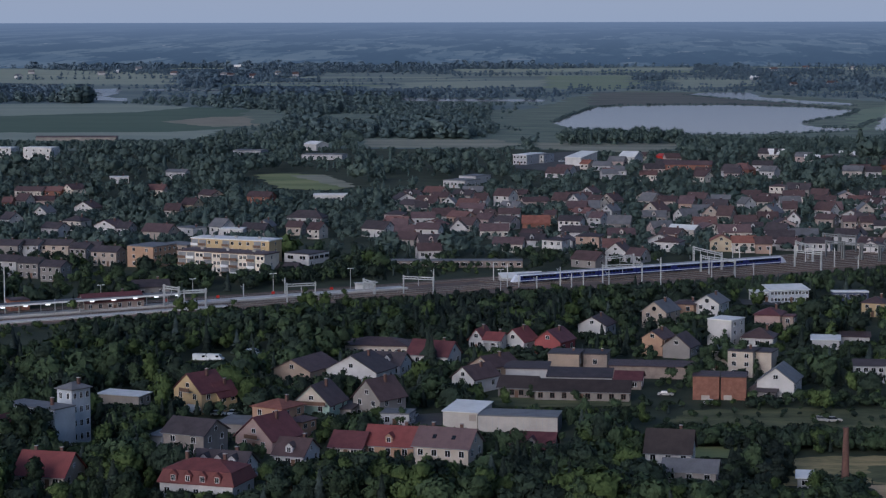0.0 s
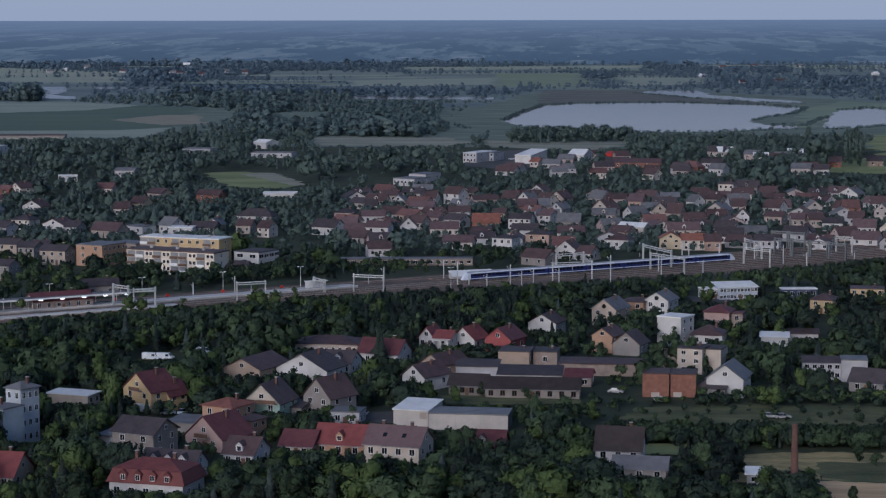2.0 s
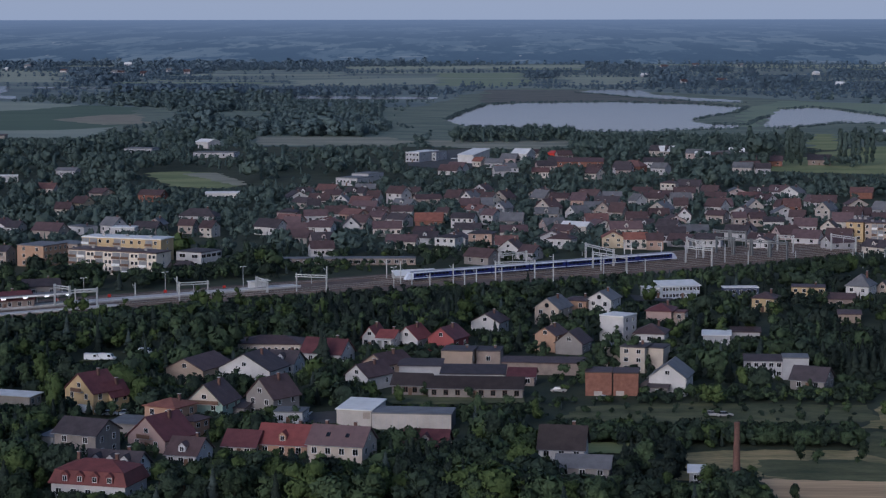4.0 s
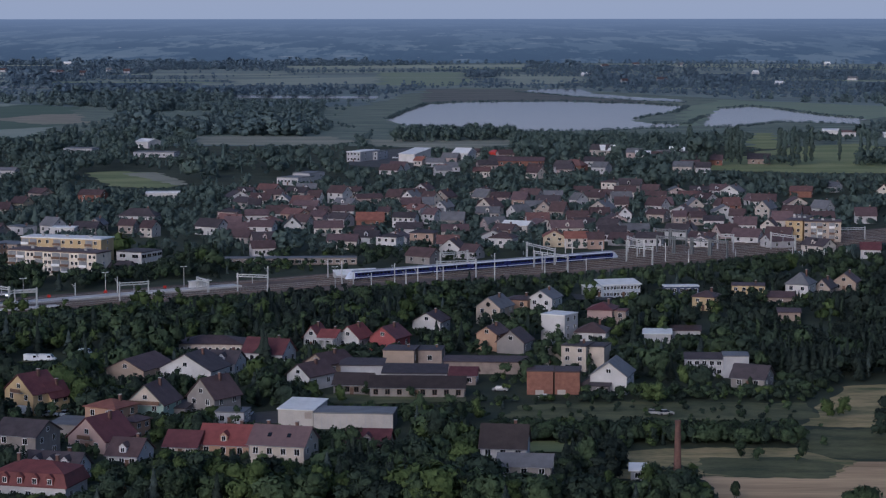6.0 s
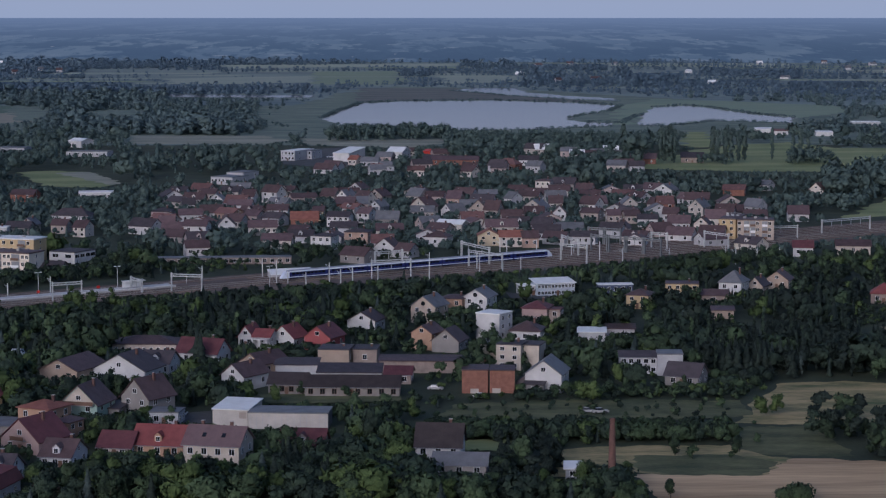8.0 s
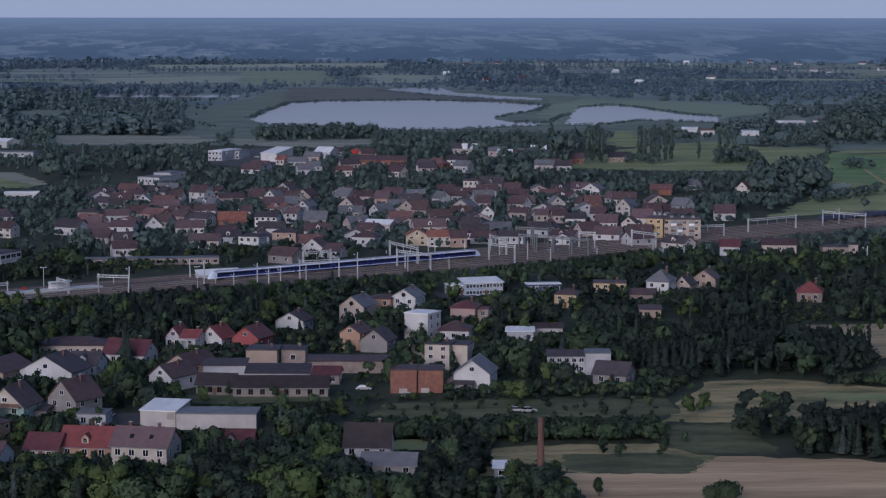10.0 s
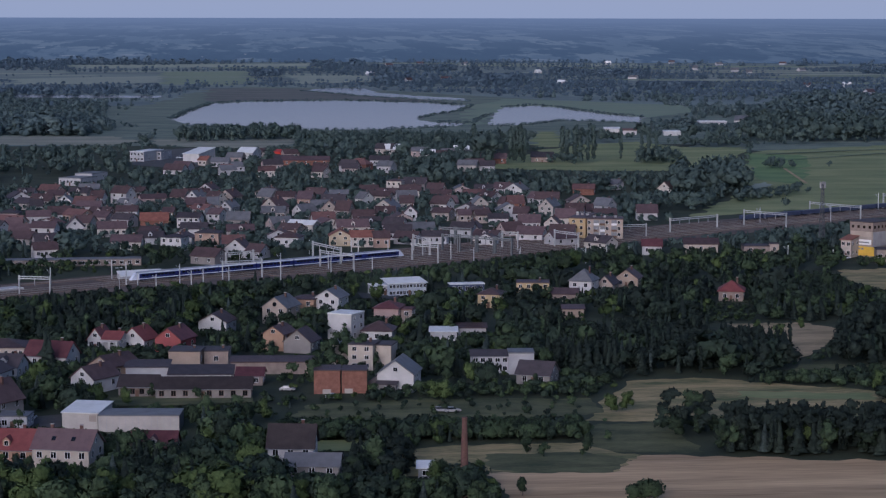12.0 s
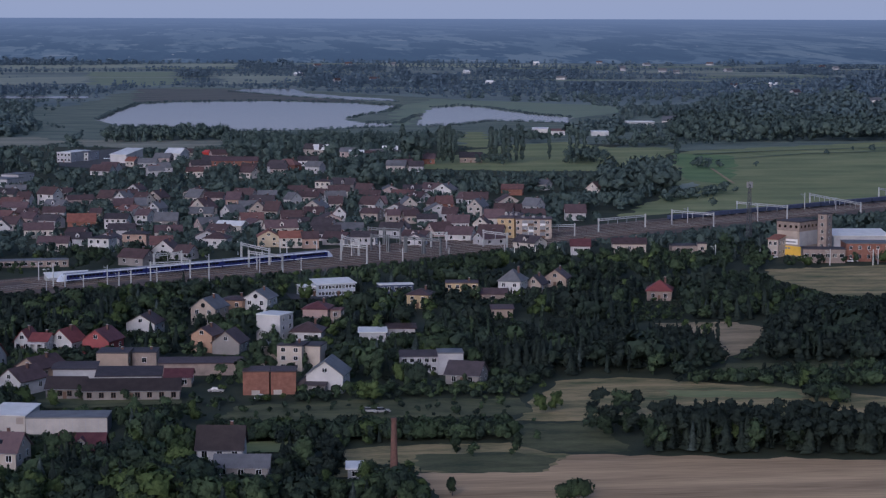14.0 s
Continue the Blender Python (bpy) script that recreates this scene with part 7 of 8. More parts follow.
    cards = {0: 1100, 1: 390, 2: 170, 3: 96}[detail]
    if cards:
        parts.append(leaf_cards(rs, c, r, cards, {0: 0.034, 1: 0.044, 2: 0.054, 3: 0.064}[detail] * (2.0 if shape == "bush" else 0.7 if shape == "poplar" else 1)))
    return join(parts)


def trunk_geo(seed, shape):
    rng = random.Random(seed)
    g = Geo()
    top = 0.85 if shape in ("spruce", "poplar", "pine") else 0.55
    g.beam((0, 0, 0), (0.01, 0, 0.3), 0.03, 0.022, 6).beam((0.01, 0, 0.3), (0, 0.01, top), 0.022, 0.006, 6)
    if shape in ("tree", "pine"):
        for k in range(5):
            w = k * 1.256 + rng.uniform(-0.3, 0.3)
            z = rng.uniform(0.28, 0.45) if shape == "tree" else rng.uniform(0.55, 0.7)
            g.beam((0, 0, z), (0.2 * math.cos(w), 0.2 * math.sin(w), z + rng.uniform(0.12, 0.25)), 0.012, 0.004, 5)
    return g


def set_tint(me, values):
    """How dark or fresh a tree's leaves are, tree by tree."""
    me.attributes.new("tint", "FLOAT", "POINT").data.foreach_set("value", np.asarray(values, dtype=np.float32))


def set_normals(me, n):
    me.attributes.new("custom_normal", "FLOAT_VECTOR", "POINT").data.foreach_set("vector", np.ascontiguousarray(n, dtype=np.float32).ravel())


def crown_mesh(name, vf, mat, tint):
    me = bpy.data.meshes.new(name)
    v, f, n = vf
    me.from_pydata(v.tolist(), [], f.tolist())
    me.polygons.foreach_set("use_smooth", np.ones(len(f), dtype=bool))
    me.materials.append(M[mat])
    set_tint(me, np.full(len(v), tint))
    set_normals(me, n)
    return me


def span_along(poly, a):
    """For directions a = x / y from the origin, where the camera stands: where the outline begins and ends, in y."""
    lo, hi = np.full(a.shape, np.inf), np.full(a.shape, -np.inf)
    for (x0, y0), (x1, y1) in zip(poly, poly[1:] + poly[:1]):
        den = (x1 - x0) - a * (y1 - y0)
        with np.errstate(divide="ignore", invalid="ignore"):
            t = (a * y0 - x0) / den
            y = y0 + t * (y1 - y0)
        ok = (t >= 0) & (t <= 1)
        lo, hi = np.where(ok & (y < lo), y, lo), np.where(ok & (y > hi), y, hi)
    return lo, hi


def sightline_limit(x, y, spread):
    """How high a tree may stand at x, y before it hides, from the camera, the house, field or track behind it; 0 where
    something stands.
    """
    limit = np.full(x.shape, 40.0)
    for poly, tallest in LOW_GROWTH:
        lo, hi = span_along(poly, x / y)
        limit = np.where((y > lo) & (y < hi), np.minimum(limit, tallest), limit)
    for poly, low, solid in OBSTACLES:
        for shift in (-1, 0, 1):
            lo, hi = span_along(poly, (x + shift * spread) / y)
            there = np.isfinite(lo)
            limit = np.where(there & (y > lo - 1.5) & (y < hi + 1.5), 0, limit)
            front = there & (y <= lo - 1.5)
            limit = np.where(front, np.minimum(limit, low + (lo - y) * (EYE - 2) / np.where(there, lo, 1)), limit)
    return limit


def scatter(seed, y0, y1, step, side=(-0.315, 0.365), growth=0.0):
    """Jittered grid of the plain between two distances."""
    rs = np.random.default_rng(seed)
    rows, y = [], y0
    while y < y1:
        st = step * (1 + growth * (y - y0) / (y1 - y0))
        xs = np.arange(side[0] * y, side[1] * y, st)
        rows.append(np.stack([xs + rs.uniform(-0.45, 0.45, len(xs)) * st, y + rs.uniform(-0.45, 0.45, len(xs)) * st], 1))
        y += st
    return np.concatenate(rows), rs


def wood_noise(p, sx, sy, off=0.0):
    return np.array([noise.fractal(Vector((a / sx + off, b / sy, off)), 0.6, 2.0, 3) for a, b in p])


LOW_GROWTH = [   # rough ground held to bushes, in places so the camera sees what lies behind
    ([(23, 490), (85, 487), (100, 574), (56, 574), (26, 552)], 3.6),
    ([(2, 529), (30, 525), (33, 565), (2, 562)], 2.6),
    ([(-33, 545), (-21, 544), (-12, 553), (-34, 561)], 2.2),
    ([(83, 560), (104, 558), (110, 594), (87, 592)], 3.5),
    ([(-129, 587), (-105, 587), (-103, 612), (-107, 622), (-137, 623)], 3.0),
    ([(148, 681), (166, 679), (185, 767), (170, 769)], 2.2),
]
TREES = []    # x, y, height, shape, leaf


def fill(seed, y0, y1, step, h0, h1, cover, shapes, sx=60, sy=60, spread=2.5, growth=0.0, light=0.13, side=(-0.315, 0.365), lowest=1.8):
    p, rs = scatter(seed, y0, y1, step, side, growth)
    n = wood_noise(p, sx, sy, seed * 3.7)
    p = p[n > np.quantile(n, 1 - cover)]
    sight_caps = sightline_limit(p[:, 0], p[:, 1], spread)
    for (x, y), top in zip(p, sight_caps):
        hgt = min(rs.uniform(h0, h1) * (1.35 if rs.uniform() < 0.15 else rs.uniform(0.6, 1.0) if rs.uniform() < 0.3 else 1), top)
        if hgt < lowest:
            continue
        shape = shapes[int(rs.integers(0, len(shapes)))]
        if hgt < 3.6 and shape in ("tree", "pine", "poplar"):
            shape = "bush"
        leaf = ("blue_needles" if shape == "spruce" and rs.uniform() < 0.3 else "needles") if shape in ("spruce", "pine") else "leaf_light" if rs.uniform() < light else "leaf_dark" if rs.uniform() < 0.4 else "leaf"
        if x > 85 and 575 < y < 800 and leaf != "needles":   # the mixed wood beyond the gardens is mostly dark alder, birch and spruce
            shape = shape if rs.uniform() < 0.6 else "poplar" if hgt > 5 else "bush"
            leaf = "leaf_dark" if rs.uniform() < 0.5 else "needles" if rs.uniform() < 0.6 else leaf
        TREES.append((x, y, hgt, shape, leaf))


def stand(seed, corners, step, h0, h1, shapes, light=0.04, dark=False, open_view=False):
    """A wood, hedge or row inside an outline."""
    rs = np.random.default_rng(seed)
    xs, ys = [c[0] for c in corners], [c[1] for c in corners]
    gx, gy = np.meshgrid(np.arange(min(xs), max(xs) + 0.1, step), np.arange(min(ys), max(ys) + 0.1, step))
    p = np.stack([gx.ravel(), gy.ravel()], 1) + rs.uniform(-0.45, 0.45, (gx.size, 2)) * step
    lo, hi = span_along(corners, p[:, 0] / p[:, 1])
    p = p[(p[:, 1] > lo) & (p[:, 1] < hi)]
    free = np.ones(len(p), bool)
    for poly, low, solid in OBSTACLES:
        if solid:
            lo, hi = span_along(poly, p[:, 0] / p[:, 1])
            free &= ~((p[:, 1] > lo - 1.5) & (p[:, 1] < hi + 1.5))
    p = p[free]
    tops = sightline_limit(p[:, 0], p[:, 1], 2.0) if open_view else np.full(len(p), 99.0)
    for (x, y), top in zip(p, tops):
        if top < 1.2:
            continue
        shape = shapes[int(rs.integers(0, len(shapes)))]
        leaf = "needles" if dark or shape in ("spruce", "pine") else "leaf_light" if rs.uniform() < light else "leaf_dark" if rs.uniform() < 0.4 else "leaf"
        TREES.append((x, y, min(top, rs.uniform(h0, h1)), shape, leaf))


def lone_tree(x, y, height, shape="tree", leaf="leaf"):
    TREES.append((x, y, height, shape, leaf))


stand(101, [(109, 480), (161, 468), (170, 475), (173, 491), (116, 500)], 3.0, 8.0, 10.5, ['pine', 'spruce', 'poplar', 'pine', 'spruce'], dark=True)
stand(102, [(98, 500), (110, 491), (116, 518), (102, 516)], 4.5, 5, 8, ['tree', 'pine', 'tree'])
stand(103, [(7, 502), (27, 501), (81, 498), (83, 508), (27, 512), (8, 512)], 2.3, 3.6, 5.0, ['tree', 'bush', 'bush'])
stand(104, [(32, 555), (94, 555), (96, 565), (33, 570)], 3.8, 2.2, 3.6, ['tree', 'bush', 'bush'], light=0.1)
stand(105, [(88, 595), (157, 599), (166, 633), (122, 658), (94, 638)], 3.8, 6.5, 9.5, ['spruce', 'poplar', 'tree', 'spruce'], dark=True)
stand(106, [(170, 600), (208, 604), (230, 602), (265, 695), (208, 701), (177, 629)], 4.6, 6.5, 9.5, ['tree', 'spruce', 'tree'], light=0.0, dark=True)
stand(107, [(134, 571), (156, 585), (204, 592), (220, 577), (214, 560), (171, 559), (153, 570)], 3.6, 2.2, 4.0, ['bush', 'tree', 'bush'])
stand(108, [(164, 538), (175, 536), (179, 554), (171, 555)], 3.4, 3.0, 5.0, ['bush', 'tree'])
stand(109, [(149, 701), (198, 688), (238, 691), (251, 729), (236, 740), (224, 785), (175, 773)], 5, 5, 8.5, ['tree', 'tree', 'spruce'], light=0.12, open_view=True)
stand(110, [(-52, 1742), (45, 1774), (47, 1860), (-55, 1843)], 7, 8, 12, ['tree', 'tree', 'tree', 'spruce'])
stand(111, [(44, 1741), (181, 1649), (196, 1789), (46, 1834)], 7, 5, 8.5, ['tree', 'tree', 'spruce'])
stand(112, [(240, 1179), (285, 1198), (308, 1299), (260, 1276)], 8, 14, 18, ['tree'])
stand(113, [(267, 1139), (316, 1195), (324, 1227), (277, 1183)], 6, 4, 7, ['tree', 'bush'])
stand(114, [(346, 1406), (360, 1405), (369, 1438), (354, 1439)], 6, 6, 8, ['tree'])
stand(115, [(407, 1721), (583, 1706), (692, 1698), (763, 1872), (448, 1896)], 13, 14, 20, ['tree'])
stand(116, [(-67, 677), (-25, 664), (-16, 715), (-28, 740), (-71, 730)], 4.0, 7.5, 10, ['spruce', 'tree', 'spruce'], dark=True)
stand(117, [(162, 1448), (176, 1448), (180, 1482), (166, 1482)], 8, 20, 24, ['tree'])
lone_tree(158.5, 1470.1, 28.0, "poplar", "needles")
lone_tree(183.7, 1470.0, 26.5, "poplar", "needles")
lone_tree(186.0, 1470.0, 26.5, "poplar", "needles")
lone_tree(188.3, 1469.9, 26.5, "poplar", "needles")
lone_tree(191.0, 1469.9, 28.0, "poplar", "needles")
lone_tree(193.7, 1469.9, 25.0, "poplar", "needles")
lone_tree(221.0, 1481.2, 26, "poplar", "needles")
lone_tree(224.0, 1475.4, 24, "poplar", "needles")
lone_tree(229.8, 1475.4, 27, "poplar", "needles")
lone_tree(233.3, 1475.4, 24, "poplar", "needles")
lone_tree(238.0, 1475.3, 24, "poplar", "needles")
lone_tree(243.2, 1481.1, 27, "poplar", "needles")
lone_tree(264.8, 1492.6, 24, "poplar", "needles")
lone_tree(279.3, 1492.5, 22, "poplar", "needles")
lone_tree(284.8, 1492.4, 24, "poplar", "needles")
lone_tree(289.9, 1492.4, 22, "poplar", "needles")
lone_tree(63.8, 481.0, 6.0, "tree", "leaf")
lone_tree(67.8, 479.2, 4.2, "tree", "leaf")
lone_tree(77.4, 477.3, 6.2, "tree", "leaf")
lone_tree(58.0, 440.6, 4.4, "tree", "leaf")
lone_tree(83.9, 434.3, 4.6, "bush", "leaf")
lone_tree(81.0, 434.3, 3.6, "bush", "leaf")
lone_tree(105.9, 523.3, 8.5, "pine", "needles")
lone_tree(112.7, 522.5, 9, "tree", "leaf")
lone_tree(115.5, 520.7, 8, "pine", "needles")
lone_tree(85.7, 496.6, 3.2, "tree", "leaf")
lone_tree(92.9, 530.9, 6.5, "tree", "leaf_light")
lone_tree(49.4, 554.9, 6, "tree", "leaf_light")
lone_tree(3.9, 777.9, 9.5, "spruce", "needles")
lone_tree(-6.9, 666.8, 7, "spruce", "needles")
lone_tree(-56.7, 614.1, 12, "spruce", "needles")
lone_tree(-55.3, 612.0, 11, "spruce", "needles")
lone_tree(-75.9, 570.7, 6.5, "tree", "leaf")
lone_tree(-61.3, 529.0, 4, "bush", "leaf_light")
lone_tree(23.1, 594.2, 7.5, "tree", "leaf")
lone_tree(20.7, 592.3, 8, "tree", "leaf")
lone_tree(27.0, 594.2, 7.5, "tree", "leaf")
lone_tree(38.6, 762.0, 7, "tree", "leaf_light")
lone_tree(45.2, 754.2, 7.5, "tree", "leaf_light")
lone_tree(-53.0, 490.3, 7, "spruce", "needles")
lone_tree(-143.3, 506.5, 13, "tree", "leaf")
lone_tree(-147.0, 504.7, 14, "tree", "leaf")
lone_tree(-140.3, 508.1, 12, "tree", "leaf")
lone_tree(-150.6, 507.4, 13, "tree", "leaf")
lone_tree(-78.3, 510.7, 5, "tree", "leaf")
lone_tree(-73.4, 509.3, 4, "tree", "leaf")
lone_tree(-62.8, 517.9, 5, "tree", "leaf")
lone_tree(-55.1, 523.7, 5, "tree", "leaf")
lone_tree(-29.4, 490.2, 6, "tree", "leaf")
lone_tree(-47.3, 565.4, 6, "tree", "leaf")
lone_tree(-43.5, 574.1, 5, "tree", "leaf")
lone_tree(-24.7, 565.3, 4, "tree", "leaf")
lone_tree(-12.6, 561.0, 4, "tree", "leaf")
lone_tree(33.7, 560.0, 5, "tree", "leaf")
lone_tree(17.0, 666.7, 5, "tree", "leaf")
lone_tree(8.4, 685.1, 6, "tree", "leaf")
lone_tree(22.4, 697.9, 6, "tree", "leaf")
lone_tree(30.9, 660.7, 6, "tree", "leaf")
lone_tree(-14.9, 666.8, 5, "tree", "leaf")
lone_tree(-16.4, 655.1, 5, "tree", "leaf")
lone_tree(56.0, 666.6, 6, "tree", "leaf")
lone_tree(64.8, 666.5, 6, "tree", "leaf")
lone_tree(-0.8, 718.1, 6, "tree", "leaf")
lone_tree(89.5, 739.2, 6, "tree", "leaf")
lone_tree(106.2, 746.5, 7, "tree", "leaf")
lone_tree(104.3, 761.7, 6, "tree", "leaf")
lone_tree(15.4, 718.1, 6.5, "tree", "leaf")
lone_tree(41.2, 718.0, 6, "tree", "leaf")
lone_tree(73.6, 606.7, 5, "tree", "leaf")
lone_tree(78.9, 573.8, 4, "tree", "leaf")
lone_tree(64.5, 611.7, 5, "tree", "leaf")
lone_tree(-76.4, 574.2, 5, "tree", "leaf")
lone_tree(-107.3, 555.3, 6, "tree", "leaf")
lone_tree(-105.4, 561.2, 7, "tree", "leaf")
lone_tree(-141.0, 475.8, 12, "tree", "leaf")
lone_tree(-137.6, 477.0, 13, "tree", "leaf")
lone_tree(-134.6, 479.2, 11, "tree", "leaf")
lone_tree(-145.5, 474.5, 12, "tree", "leaf")
lone_tree(-139.2, 480.6, 12.5, "tree", "leaf")
lone_tree(-134.6, 481.4, 11.5, "tree", "leaf_dark")
lone_tree(-142.8, 484.0, 13, "tree", "leaf")
lone_tree(-130.9, 478.0, 7, "tree", "leaf_light")
lone_tree(-125.7, 461.5, 8, "tree", "leaf")
lone_tree(-125.9, 444.1, 8, "tree", "leaf")
lone_tree(-131.8, 500.2, 7, "tree", "leaf")
lone_tree(-118.0, 494.2, 8, "tree", "leaf")
lone_tree(-113.8, 487.8, 9, "tree", "leaf")
lone_tree(-108.2, 541.3, 6, "tree", "leaf")
stand(118, [(-29, 441), (4, 441), (2, 467), (-28, 483)], 4.6, 6, 8.5, ['spruce', 'tree', 'spruce', 'tree'])
stand(119, [(20, 447), (35, 447), (38, 486), (24, 490)], 4.2, 5, 7, ['spruce', 'pine', 'tree'], dark=True)
lone_tree(-63.3, 452.9, 8.5, "tree", "leaf_light")
lone_tree(-57.1, 439.8, 8, "tree", "leaf_light")
lone_tree(-23.1, 442.9, 6, "tree", "leaf_light")
lone_tree(-76.2, 448.5, 6, "tree", "leaf_light")
lone_tree(-5.8, 442.9, 6, "tree", "leaf_light")
lone_tree(13.7, 442.8, 5, "tree", "leaf_light")
lone_tree(31.5, 442.8, 6, "tree", "leaf_light")
lone_tree(-37.1, 622.2, 6, "tree", "leaf_light")
lone_tree(-24.6, 778.0, 6, "tree", "leaf_light")
lone_tree(-29.1, 762.2, 6, "tree", "leaf_light")
lone_tree(86.2, 717.8, 7, "tree", "leaf_light")
lone_tree(-105.7, 718.5, 9, "tree", "leaf_light")
lone_tree(-111.8, 739.9, 8, "tree", "leaf_light")
lone_tree(-121.1, 487.2, 7, "tree", "leaf_light")
lone_tree(-110.2, 445.3, 7, "tree", "leaf_light")
lone_tree(-153.3, 570.8, 8, "tree", "leaf_light")
lone_tree(-147.4, 719.6, 8, "tree", "leaf_light")
lone_tree(-188.0, 716.7, 7, "tree", "leaf_light")
lone_tree(201.9, 719.0, 7, "tree", "leaf_light")
lone_tree(181.0, 715.4, 6, "tree", "leaf_light")
lone_tree(214.9, 711.8, 6, "tree", "leaf_light")
stand(120, [(202, 1452), (231, 1450), (238, 1496), (208, 1499)], 8, 6, 10, ['tree'])
stand(121, [(269, 1458), (299, 1455), (308, 1502), (278, 1505)], 7, 8, 12, ['tree'])
stand(122, [(118, 1426), (159, 1423), (180, 1605), (133, 1608)], 9, 7, 11, ['tree'])
stand(123, [(349, 1648), (393, 1644), (404, 1689), (359, 1693)], 8, 4, 8, ['tree', 'bush'])
lone_tree(482.4, 1538.6, 5, "bush", "leaf")
lone_tree(396.1, 1424.0, 5, "bush", "leaf")
lone_tree(532.9, 1589.0, 5, "bush", "leaf")
lone_tree(519.9, 1597.2, 4, "bush", "leaf")
lone_tree(369.6, 1420.7, 5, "bush", "leaf")
lone_tree(320.6, 1218.6, 7, "tree", "leaf")
lone_tree(283.2, 1102.6, 9, "tree", "leaf")
lone_tree(320.3, 1198.4, 6, "tree", "leaf")
stand(164, [(7, 522), (17, 550), (47, 557), (91, 553), (91, 536), (86, 529), (31, 530), (8, 519)], 6.5, 1.0, 2.6, ['bush', 'bush', 'tree'])
stand(165, [(39, 440), (51, 438), (53, 459), (48, 459), (40, 453)], 4.5, 4, 6.5, ['tree', 'tree', 'bush'], light=0.45)
lone_tree(-113.1, 594.6, 5, "tree", "leaf_light")
lone_tree(-100.4, 594.5, 5.5, "tree", "leaf_light")
lone_tree(-100.1, 622.4, 6, "tree", "leaf_light")
lone_tree(-98.1, 630.9, 6, "tree", "leaf_light")
lone_tree(-105.2, 638.5, 6, "tree", "leaf_light")
lone_tree(-92.9, 641.7, 6, "tree", "leaf_light")
lone_tree(-116.8, 641.8, 6, "tree", "leaf_light")
stand(168, [(-120, 812), (-89, 837), (-92, 868), (-125, 845)], 4.2, 3, 6, ['tree', 'tree', 'bush'])
stand(169, [(-144, 798), (-120, 812), (-124, 834), (-148, 823)], 4.2, 4, 7, ['tree', 'tree', 'bush'])
stand(170, [(-171, 792), (-156, 802), (-160, 823), (-176, 816)], 4.5, 7, 10, ['tree'])
stand(171, [(-86, 845), (-52, 868), (-52, 885), (-89, 873)], 4.2, 2.5, 4.5, ['tree', 'bush'], light=0.1)
lone_tree(-5.7, 903.7, 5, "tree", "leaf")
lone_tree(3.8, 897.2, 5, "tree", "leaf")
lone_tree(-14.6, 888.7, 4, "tree", "leaf")
lone_tree(13.6, 916.8, 7, "tree", "leaf")
lone_tree(23.8, 611.8, 10, "tree", "leaf")
lone_tree(29.1, 613.8, 9, "tree", "leaf")
lone_tree(32.7, 611.8, 8, "tree", "leaf")
lone_tree(36.8, 606.8, 7, "tree", "leaf")
lone_tree(13.5, 590.4, 6, "tree", "leaf")
lone_tree(7.6, 622.1, 6, "tree", "leaf")
lone_tree(-6.8, 652.7, 6, "tree", "leaf")
lone_tree(-36.2, 607.0, 5, "tree", "leaf")
lone_tree(-17.4, 698.0, 6, "tree", "leaf")
lone_tree(-135.5, 667.2, 8, "tree", "leaf_light")
lone_tree(-126.2, 655.4, 7, "tree", "leaf_light")
lone_tree(-135.4, 689.4, 8, "tree", "leaf_light")
lone_tree(-118.2, 669.5, 7, "tree", "leaf_light")
lone_tree(-132.5, 641.9, 7, "tree", "leaf_light")
lone_tree(-130.9, 705.0, 8, "tree", "leaf_light")
lone_tree(-101.9, 718.5, 9, "tree", "leaf_light")
lone_tree(-96.5, 735.4, 8, "tree", "leaf_light")
lone_tree(-85.8, 711.6, 8, "tree", "leaf_light")
lone_tree(-113.7, 685.5, 8, "tree", "leaf_light")

lone_tree(-113.3, 459.1, 7, "tree", "leaf_light")
lone_tree(-115.5, 490.6, 7.5, "tree", "leaf_light")
lone_tree(-57.3, 438.9, 10, "tree", "leaf_light")
lone_tree(-51.9, 443.6, 9, "tree", "leaf_light")
lone_tree(-61.7, 436.0, 8, "tree", "leaf_light")
lone_tree(-105.2, 694.0, 9, "tree", "leaf_light")
lone_tree(-151.8, 718.2, 8, "tree", "leaf_light")
lone_tree(-121.5, 679.9, 8, "tree", "leaf")
lone_tree(-151.4, 561.4, 9, "tree", "leaf_dark")
lone_tree(-30.4, 552.7, 6, "tree", "leaf_light")
lone_tree(59.9, 732.3, 8, "tree", "leaf_light")
lone_tree(47.9, 753.3, 8, "tree", "leaf_light")
lone_tree(166.8, 654.3, 6, "tree", "leaf_light")
lone_tree(160.3, 657.3, 6, "tree", "leaf_light")
lone_tree(176.4, 663.1, 6, "tree", "leaf_light")
lone_tree(96.6, 533.9, 6.5, "tree", "leaf_light")
lone_tree(19.0, 573.6, 9, "tree", "leaf")
lone_tree(33.3, 611.3, 10, "tree", "leaf")
lone_tree(24.1, 606.4, 9, "tree", "leaf")
lone_tree(52.2, 551.9, 6, "tree", "leaf_light")
lone_tree(-9.4, 532.6, 6.5, "tree", "leaf")
lone_tree(-22.0, 528.9, 6, "tree", "leaf")
lone_tree(-2.3, 534.0, 6, "tree", "leaf")
lone_tree(4.8, 528.6, 6, "tree", "leaf_light")

T, TS = "tree", ["tree"] * 7 + ["spruce", "spruce", "spruce", "bush", "bush"]
fill(11, 425, 560, 5.0, 5.0, 10.0, 0.86, TS, light=0.18)
fill(12, 560, 760, 5.8, 5.5, 10.0, 0.86, TS)
fill(13, 760, 900, 7.0, 4.0, 9.5, 0.86, TS)
